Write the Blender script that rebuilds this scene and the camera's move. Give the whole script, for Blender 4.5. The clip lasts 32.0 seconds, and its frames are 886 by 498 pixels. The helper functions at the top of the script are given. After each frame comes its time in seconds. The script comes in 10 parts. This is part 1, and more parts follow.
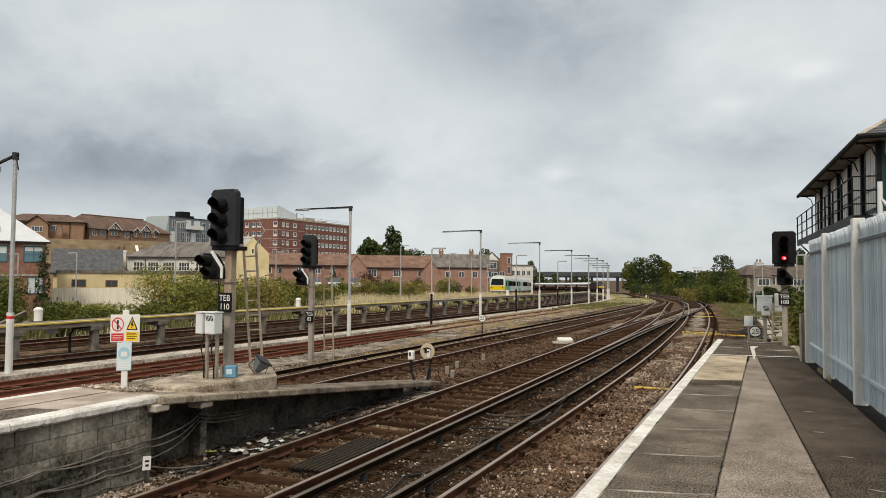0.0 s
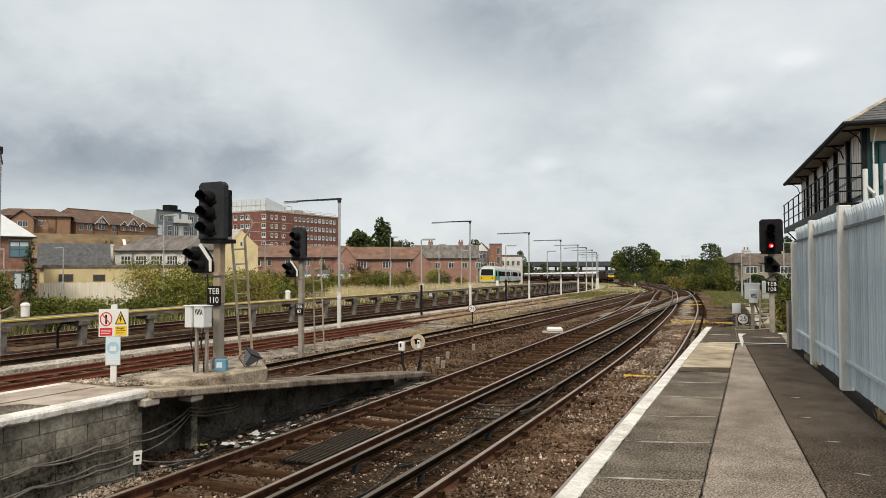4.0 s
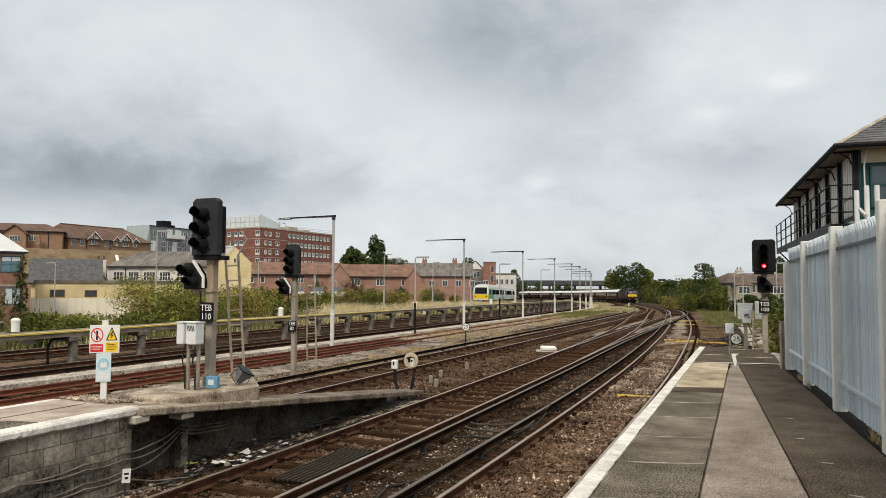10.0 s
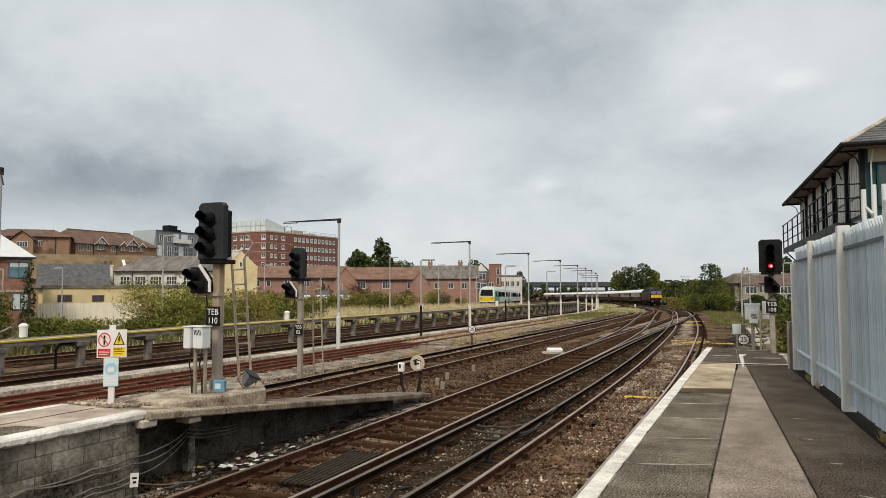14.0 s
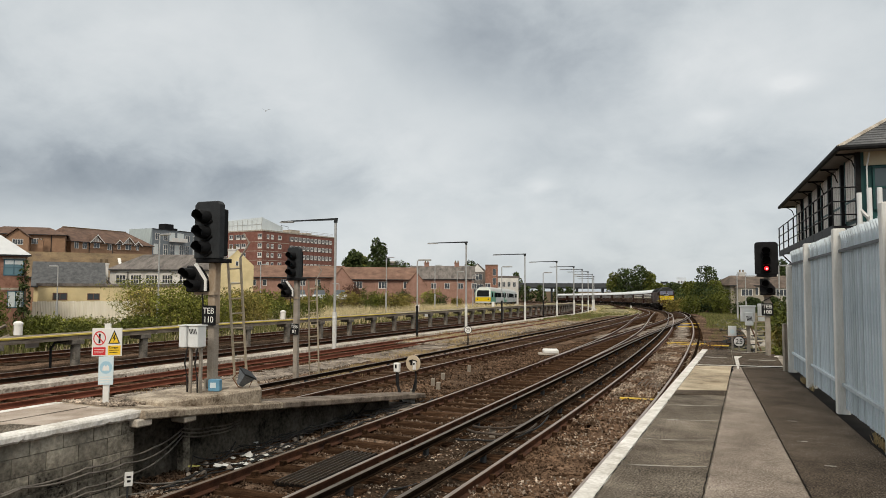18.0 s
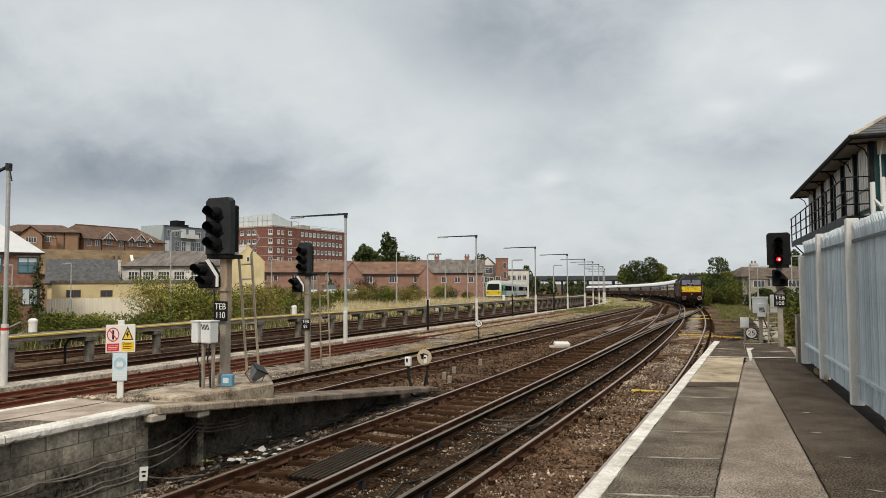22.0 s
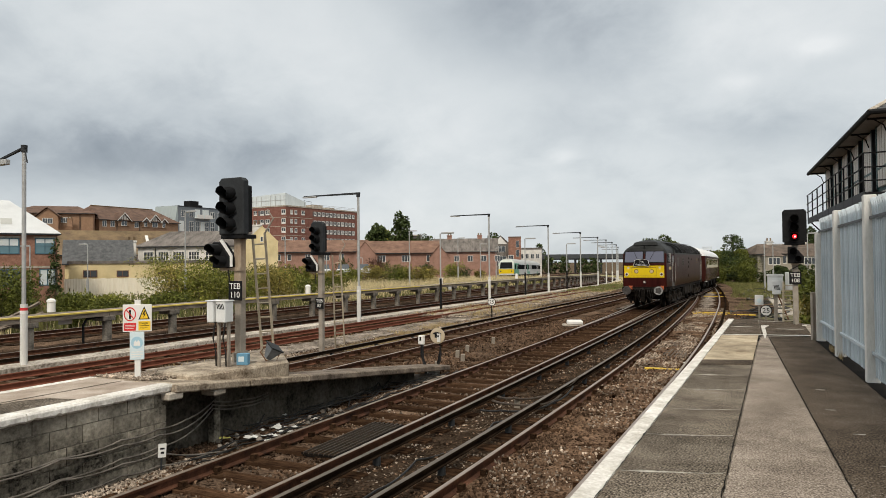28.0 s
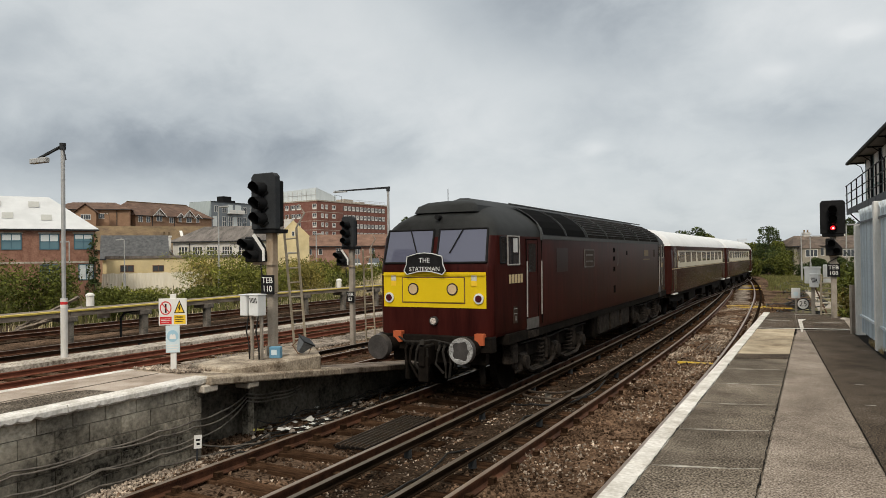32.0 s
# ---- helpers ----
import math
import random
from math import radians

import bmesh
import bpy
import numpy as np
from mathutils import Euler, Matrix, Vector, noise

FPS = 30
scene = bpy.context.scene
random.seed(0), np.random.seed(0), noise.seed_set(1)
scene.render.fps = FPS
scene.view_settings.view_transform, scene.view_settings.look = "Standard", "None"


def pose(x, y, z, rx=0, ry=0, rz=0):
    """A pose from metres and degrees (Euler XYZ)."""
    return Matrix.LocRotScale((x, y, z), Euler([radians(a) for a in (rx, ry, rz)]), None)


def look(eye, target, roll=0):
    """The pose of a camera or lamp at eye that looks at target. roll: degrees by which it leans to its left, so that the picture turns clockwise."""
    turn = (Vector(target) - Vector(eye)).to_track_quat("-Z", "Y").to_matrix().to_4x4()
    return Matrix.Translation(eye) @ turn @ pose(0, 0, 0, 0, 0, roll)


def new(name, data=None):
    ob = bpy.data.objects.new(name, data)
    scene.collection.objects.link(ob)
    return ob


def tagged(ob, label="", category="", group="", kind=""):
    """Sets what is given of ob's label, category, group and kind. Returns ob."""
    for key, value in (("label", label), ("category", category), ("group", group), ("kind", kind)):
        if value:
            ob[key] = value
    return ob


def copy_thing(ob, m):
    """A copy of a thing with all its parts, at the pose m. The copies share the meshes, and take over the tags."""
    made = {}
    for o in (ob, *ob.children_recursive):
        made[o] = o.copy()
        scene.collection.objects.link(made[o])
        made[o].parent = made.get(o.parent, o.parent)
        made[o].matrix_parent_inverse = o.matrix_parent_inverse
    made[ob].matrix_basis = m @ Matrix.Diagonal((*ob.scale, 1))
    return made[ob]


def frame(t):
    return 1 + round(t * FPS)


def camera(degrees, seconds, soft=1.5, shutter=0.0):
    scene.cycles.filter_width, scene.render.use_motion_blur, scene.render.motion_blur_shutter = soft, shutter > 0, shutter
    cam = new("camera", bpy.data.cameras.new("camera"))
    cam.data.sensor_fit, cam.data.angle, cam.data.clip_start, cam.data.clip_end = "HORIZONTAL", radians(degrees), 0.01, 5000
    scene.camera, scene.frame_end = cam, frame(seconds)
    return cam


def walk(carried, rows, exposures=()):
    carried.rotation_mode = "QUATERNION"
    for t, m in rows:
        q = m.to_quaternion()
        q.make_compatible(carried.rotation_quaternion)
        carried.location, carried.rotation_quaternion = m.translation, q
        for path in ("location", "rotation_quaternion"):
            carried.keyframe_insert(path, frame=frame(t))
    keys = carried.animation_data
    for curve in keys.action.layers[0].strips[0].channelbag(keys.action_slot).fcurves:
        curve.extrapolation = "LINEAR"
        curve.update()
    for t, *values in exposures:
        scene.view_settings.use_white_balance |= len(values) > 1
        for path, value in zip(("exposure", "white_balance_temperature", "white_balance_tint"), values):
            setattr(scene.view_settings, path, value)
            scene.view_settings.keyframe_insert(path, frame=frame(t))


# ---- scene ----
EYE_HEIGHT = 2.743   # above the rail heads, which lie at z = 0
DECK = 0.95          # platform surface


def aim(yaw, pitch, roll):
    """The standing camera, turned left by yaw, up by pitch, leaning left by roll."""
    return pose(0, 0, EYE_HEIGHT, 0, 0, yaw) @ pose(0, 0, 0, 90 + pitch) @ pose(0, 0, 0, 0, 0, roll)


cam = camera(64.6, 32.0, 0.6)
VIEW = [
    (0, 25.54, 2.34, 0.47), (0.5, 25.39, 1.98, 0.22), (1, 25.19, 1.76, 0.17), (1.5, 25.12, 1.48, 0.13),
    (2, 25.04, 1.28, -0.26), (2.5, 24.96, 1.39, -0.33), (3, 24.87, 1.46, -0.40), (3.5, 24.78, 1.50, -0.24),
    (5.5, 24.53, 1.99, -0.03), (6, 24.42, 2.07, -0.06), (6.5, 24.33, 2.18, 0.04), (7, 24.24, 2.28, -0.01),
    (7.5, 24.19, 2.44, 0.09), (8, 24.09, 2.61, 0.19), (8.5, 24.06, 2.78, 0.13), (9, 24.16, 3.00, 0.03),
    (9.5, 24.09, 3.09, 0.20), (10, 24.19, 3.07, 0.28), (10.5, 24.14, 3.09, 0.34), (11, 24.23, 2.96, 0.37),
    (11.5, 24.09, 3.11, 0.39), (12, 24.07, 3.30, 0.35), (12.5, 24.40, 3.46, 0.14), (13, 24.59, 3.48, -0.13),
    (13.5, 24.65, 3.43, -0.29), (14, 24.64, 3.27, -0.13), (14.5, 24.58, 3.13, 0.20), (16.5, 24.49, 3.14, 0.02),
    (17, 24.49, 3.16, 0.26), (17.5, 24.36, 3.24, 0.27), (18, 24.36, 3.30, 0.22), (18.5, 24.34, 3.31, 0.23),
    (19, 24.41, 3.42, 0.16), (19.5, 24.45, 3.42, 0.07), (20, 24.60, 3.28, 0.02), (20.5, 24.82, 3.06, -0.11),
    (21, 25.12, 2.99, -0.33), (21.5, 25.17, 2.92, -0.33), (22, 25.18, 2.80, -0.28), (22.5, 24.99, 2.75, -0.17),
    (23, 25.02, 2.60, -0.08), (23.5, 24.96, 2.61, -0.16), (24, 24.98, 2.77, -0.33), (24.5, 24.87, 2.95, -0.19),
    (25, 24.92, 2.82, -0.19), (25.5, 25.10, 2.77, -0.21), (27.5, 25.82, 1.46, -0.64), (28, 26.23, 1.08, -0.54),
    (28.5, 26.54, 0.62, -0.61), (29, 26.93, 0.59, -0.61), (29.5, 27.46, 0.78, -0.65), (30, 27.80, 0.64, -0.64),
    (30.5, 28.06, 0.46, -0.56), (31, 28.25, 0.49, -0.59), (31.5, 28.51, 0.66, -0.57), (32, 28.68, 0.59, -0.77),
]
walk(cam, [(t, aim(a, b, c)) for t, a, b, c in VIEW], [(0, -0.06), (6, 0.07), (8, 0.05), (12, -0.02), (21, -0.12), (25, 0.03), (29, -0.04), (32, -0.12)])

# ---- light ----
scene.view_settings.exposure = 0.0
SUN_AZ, SUN_EL = 163.0, 42.0
world = bpy.data.worlds.new("overcast_sky")
scene.world = world
world.use_nodes = True
wn, wl = world.node_tree.nodes, world.node_tree.links
wn.clear()


def wnode(kind, **kw):
    n = wn.new(kind)
    for k, v in kw.items():
        n.inputs[k.replace("_", " ")].default_value = v
    return n


def wmath(op, a, b=None, clamp=False):
    n = wn.new("ShaderNodeMath")
    n.operation, n.use_clamp = op, clamp
    for i, v in enumerate((a, b)):
        if v is None:
            continue
        if isinstance(v, (int, float)):
            n.inputs[i].default_value = v
        else:
            wl.new(v, n.inputs[i])
    return n.outputs[0]


def make_sky():
    """Broken stratus over a clear sky: fractal cloud drawn out towards the horizon, a few broad masses, and the overcast's lighter zenith."""
    tc = wn.new("ShaderNodeTexCoord")
    sep = wn.new("ShaderNodeSeparateXYZ")
    wl.new(tc.outputs["Generated"], sep.inputs[0])
    x, y, z = sep.outputs
    up = wmath("ADD", wmath("MAXIMUM", z, 0.0), 0.5)
    comb = wn.new("ShaderNodeCombineXYZ")
    wl.new(wmath("DIVIDE", x, up), comb.inputs[0])
    wl.new(wmath("DIVIDE", y, up), comb.inputs[1])
    shift = wn.new("ShaderNodeMapping")
    shift.inputs["Location"].default_value = SKY_SHIFT
    wl.new(comb.outputs[0], shift.inputs[0])
    big = wnode("ShaderNodeTexNoise", Scale=2.3, Detail=7.0, Roughness=0.5, Distortion=0.2)
    fine = wnode("ShaderNodeTexNoise", Scale=6.5, Detail=8.0, Roughness=0.58, Distortion=0.25)
    for n in (big, fine):
        wl.new(shift.outputs[0], n.inputs["Vector"])
    mixed = wmath("ADD", wmath("ADD", wmath("MULTIPLY", big.outputs[0], 0.27), 0.298), wmath("MULTIPLY", fine.outputs[0], 0.21))
    # cloud masses: bearing and height in degrees, their half widths, how light they are, and how ragged
    bearing = wmath("MULTIPLY", wmath("ARCTAN2", x, y), 57.3)
    height = wmath("MULTIPLY", wmath("ARCSINE", z), 57.3)
    drift = wmath("ADD", wmath("SUBTRACT", big.outputs[0], 0.5), wmath("MULTIPLY", wmath("SUBTRACT", fine.outputs[0], 0.5), 0.6))
    for b, h, wb, wh, gain, rag in MASSES:
        wob = wmath("MULTIPLY", drift, 22.0 * rag)
        u = wmath("DIVIDE", wmath("ADD", wmath("SUBTRACT", bearing, b), wob), wb)
        v = wmath("DIVIDE", wmath("ADD", wmath("SUBTRACT", height, h), wmath("MULTIPLY", wob, 0.4)), wh)
        d = wmath("ADD", wmath("MULTIPLY", u, u), wmath("MULTIPLY", v, v))
        g = wmath("POWER", 2.718, wmath("MULTIPLY", d, -1.0))
        mixed = wmath("ADD", mixed, wmath("MULTIPLY", g, gain))
    ramp = wn.new("ShaderNodeValToRGB")
    e = ramp.color_ramp.elements
    e[0].position, e[0].color = 0.28, (0.235, 0.275, 0.32, 1)
    e[1].position, e[1].color = 0.70, (0.93, 0.955, 0.96, 1)
    for pos, c in ((0.38, (0.40, 0.445, 0.49, 1)), (0.46, (0.58, 0.63, 0.665, 1)), (0.55, (0.745, 0.79, 0.81, 1))):
        e.new(pos).color = c
    wl.new(mixed, ramp.inputs[0])
    # an overcast sky is lighter overhead than at the horizon
    zen = wn.new("ShaderNodeMapRange")
    zen.interpolation_type = "SMOOTHSTEP"
    zen.inputs["From Min"].default_value, zen.inputs["From Max"].default_value = 0.40, 0.85
    zen.inputs["To Min"].default_value, zen.inputs["To Max"].default_value = CLOUD, CLOUD * ZENITH
    wl.new(z, zen.inputs["Value"])
    sky = wn.new("ShaderNodeTexSky")
    sky.sky_type, sky.sun_disc = "NISHITA", False
    sky.sun_elevation, sky.sun_rotation = radians(SUN_EL), radians(SUN_AZ)
    clear = wn.new("ShaderNodeBackground")
    clear.inputs["Strength"].default_value = 0.10
    wl.new(sky.outputs[0], clear.inputs["Color"])
    cloud = wn.new("ShaderNodeBackground")
    wl.new(zen.outputs[0], cloud.inputs["Strength"])
    # thin cloud overhead, warmed by the sun behind it
    tint = wn.new("ShaderNodeMix")
    tint.data_type, tint.blend_type = "RGBA", "MULTIPLY"
    thin = wn.new("ShaderNodeMapRange")
    thin.inputs["From Min"].default_value, thin.inputs["From Max"].default_value = 0.40, 0.85
    wl.new(z, thin.inputs["Value"])
    wl.new(thin.outputs[0], tint.inputs[0])
    wl.new(ramp.outputs[0], tint.inputs[6])
    tint.inputs[7].default_value = (1.0, 0.92, 0.82, 1)
    wl.new(tint.outputs[2], cloud.inputs["Color"])
    mix = wn.new("ShaderNodeMixShader")
    mix.inputs[0].default_value = 0.94
    wl.new(clear.outputs[0], mix.inputs[1])
    wl.new(cloud.outputs[0], mix.inputs[2])
    out = wn.new("ShaderNodeOutputWorld")
    wl.new(mix.outputs[0], out.inputs[0])


CLOUD, ZENITH = 0.92, 2.0
MASSES = [(-18, 20.5, 11, 5.0, -0.155, 0.45), (-11, 15.5, 9, 2.6, -0.05, 0.4), (-53, 8.0, 15, 2.8, -0.165, 0.3), (-47, 13, 13, 2.0, -0.05, 0.4), (-46, 18.5, 13, 4, 0.07, 0.5),
          (-26, 12.5, 7, 3.6, 0.06, 0.5), (0, 18, 7, 5, 0.05, 0.4), (-2, 9.5, 8, 1.6, -0.055, 0.35), (-31, 8, 6, 1.2, -0.04, 0.4), (-13, 8.2, 10, 1.2, 0.035, 0.35),
          (-26, 4.2, 20, 2.0, 0.03, 0.3), (-16.5, 8.4, 1.0, 0.5, 0.1, 0.1), (2.6, 15.1, 1.7, 0.7, 0.13, 0.1), (-3.2, 13.2, 1.8, 0.6, 0.1, 0.1), (2, 6.2, 9, 0.9, 0.04, 0.3)]
SKY_SHIFT = (3.1, 1.7, 0.4)
make_sky()
sun = new("sun", bpy.data.lights.new("sun", "SUN"))
sun.data.energy, sun.data.angle, sun.data.color = 2.1, radians(15), (1.0, 0.9, 0.76)
sun.matrix_world = look((0, 0, 0), (-math.sin(radians(SUN_AZ)), -math.cos(radians(SUN_AZ)), -math.tan(radians(SUN_EL))))


# ---- materials ----
def material(name, colors, rough=0.8, metal=0.0, scale=6.0, fine=60.0, bump=0.25, depth=0.01, vary=0.0, streak=None, spec=0.25, world_coords=False, glow=None, contrast=0.18, grain=0.35, broad=None):
    """Base colours mixed by two scales of noise, with relief. streak: stretch of the noise along x, y, z. vary: spread of value from piece to piece. broad: scale and strength of wide tonal patches."""
    m = bpy.data.materials.new(name)
    m.use_nodes = True
    nt = m.node_tree
    n, l = nt.nodes, nt.links
    b = n["Principled BSDF"]
    b.inputs["Roughness"].default_value, b.inputs["Metallic"].default_value = rough, metal
    b.inputs["Specular IOR Level"].default_value = spec
    tc = n.new("ShaderNodeTexCoord")
    src = tc.outputs["Object"]
    if world_coords:
        src = n.new("ShaderNodeNewGeometry").outputs["Position"]
    if streak:
        mp = n.new("ShaderNodeMapping")
        mp.inputs["Scale"].default_value = streak
        l.new(src, mp.inputs[0])
        src = mp.outputs[0]
    n1, n2 = n.new("ShaderNodeTexNoise"), n.new("ShaderNodeTexNoise")
    n1.inputs["Scale"].default_value, n1.inputs["Detail"].default_value, n1.inputs["Roughness"].default_value = scale, 6, 0.6
    n2.inputs["Scale"].default_value, n2.inputs["Detail"].default_value = fine, 3
    l.new(src, n1.inputs["Vector"])
    l.new(src, n2.inputs["Vector"])
    mx = n.new("ShaderNodeMath")
    mx.operation = "MULTIPLY_ADD"
    mx.inputs[1].default_value, mx.inputs[2].default_value = grain, 0.0
    l.new(n2.outputs[0], mx.inputs[0])
    ad = n.new("ShaderNodeMath")
    ad.operation = "MULTIPLY_ADD"
    ad.inputs[1].default_value = 1.0 - grain
    l.new(n1.outputs[0], ad.inputs[0])
    l.new(mx.outputs[0], ad.inputs[2])
    ramp = n.new("ShaderNodeValToRGB")
    els = ramp.color_ramp.elements
    k = len(colors)
    for i, c in enumerate(colors):
        p = 0.5 + (i / max(1, k - 1) - 0.5) * contrast * 2
        if i == 0:
            el = els[0]
        elif i == k - 1 and k > 1:
            el = els[1]
        else:
            el = els.new(p)
        el.position, el.color = p, (*c, 1)
    if k == 1:
        els[1].color = (*colors[0], 1)
    l.new(ad.outputs[0], ramp.inputs[0])
    col = ramp.outputs[0]
    if vary:
        oi, gi = n.new("ShaderNodeObjectInfo"), n.new("ShaderNodeNewGeometry")
        sm = n.new("ShaderNodeMath")
        sm.operation = "ADD"
        l.new(oi.outputs["Random"], sm.inputs[0])
        l.new(gi.outputs["Random Per Island"], sm.inputs[1])
        fr = n.new("ShaderNodeMath")
        fr.operation = "FRACT"
        l.new(sm.outputs[0], fr.inputs[0])
        mr = n.new("ShaderNodeMapRange")
        mr.inputs["To Min"].default_value, mr.inputs["To Max"].default_value = 1 - vary, 1 + vary
        l.new(fr.outputs[0], mr.inputs[0])
        hs = n.new("ShaderNodeHueSaturation")
        l.new(mr.outputs[0], hs.inputs["Value"])
        l.new(col, hs.inputs["Color"])
        col = hs.outputs[0]
    if broad:
        n3, mr3, hs3 = n.new("ShaderNodeTexNoise"), n.new("ShaderNodeMapRange"), n.new("ShaderNodeHueSaturation")
        n3.inputs["Scale"].default_value, n3.inputs["Detail"].default_value, n3.inputs["Roughness"].default_value = broad[0], 8, 0.62
        l.new(src, n3.inputs["Vector"])
        mr3.inputs["From Min"].default_value, mr3.inputs["From Max"].default_value = 0.3, 0.7
        mr3.inputs["To Min"].default_value, mr3.inputs["To Max"].default_value = 1 - broad[1], 1 + broad[1]
        l.new(n3.outputs[0], mr3.inputs[0])
        l.new(mr3.outputs[0], hs3.inputs["Value"])
        l.new(col, hs3.inputs["Color"])
        col = hs3.outputs[0]
    l.new(col, b.inputs["Base Color"])
    if bump:
        bp = n.new("ShaderNodeBump")
        bp.inputs["Strength"].default_value, bp.inputs["Distance"].default_value = bump, depth
        l.new(ad.outputs[0], bp.inputs["Height"])
        l.new(bp.outputs[0], b.inputs["Normal"])
    if glow:
        b.inputs["Emission Color"].default_value, b.inputs["Emission Strength"].default_value = (*glow[0], 1), glow[1]
    return m


def glassy(name, color, rough=0.05):
    m = material(name, [color], rough, 0.0, bump=0.0, spec=0.8)
    return m


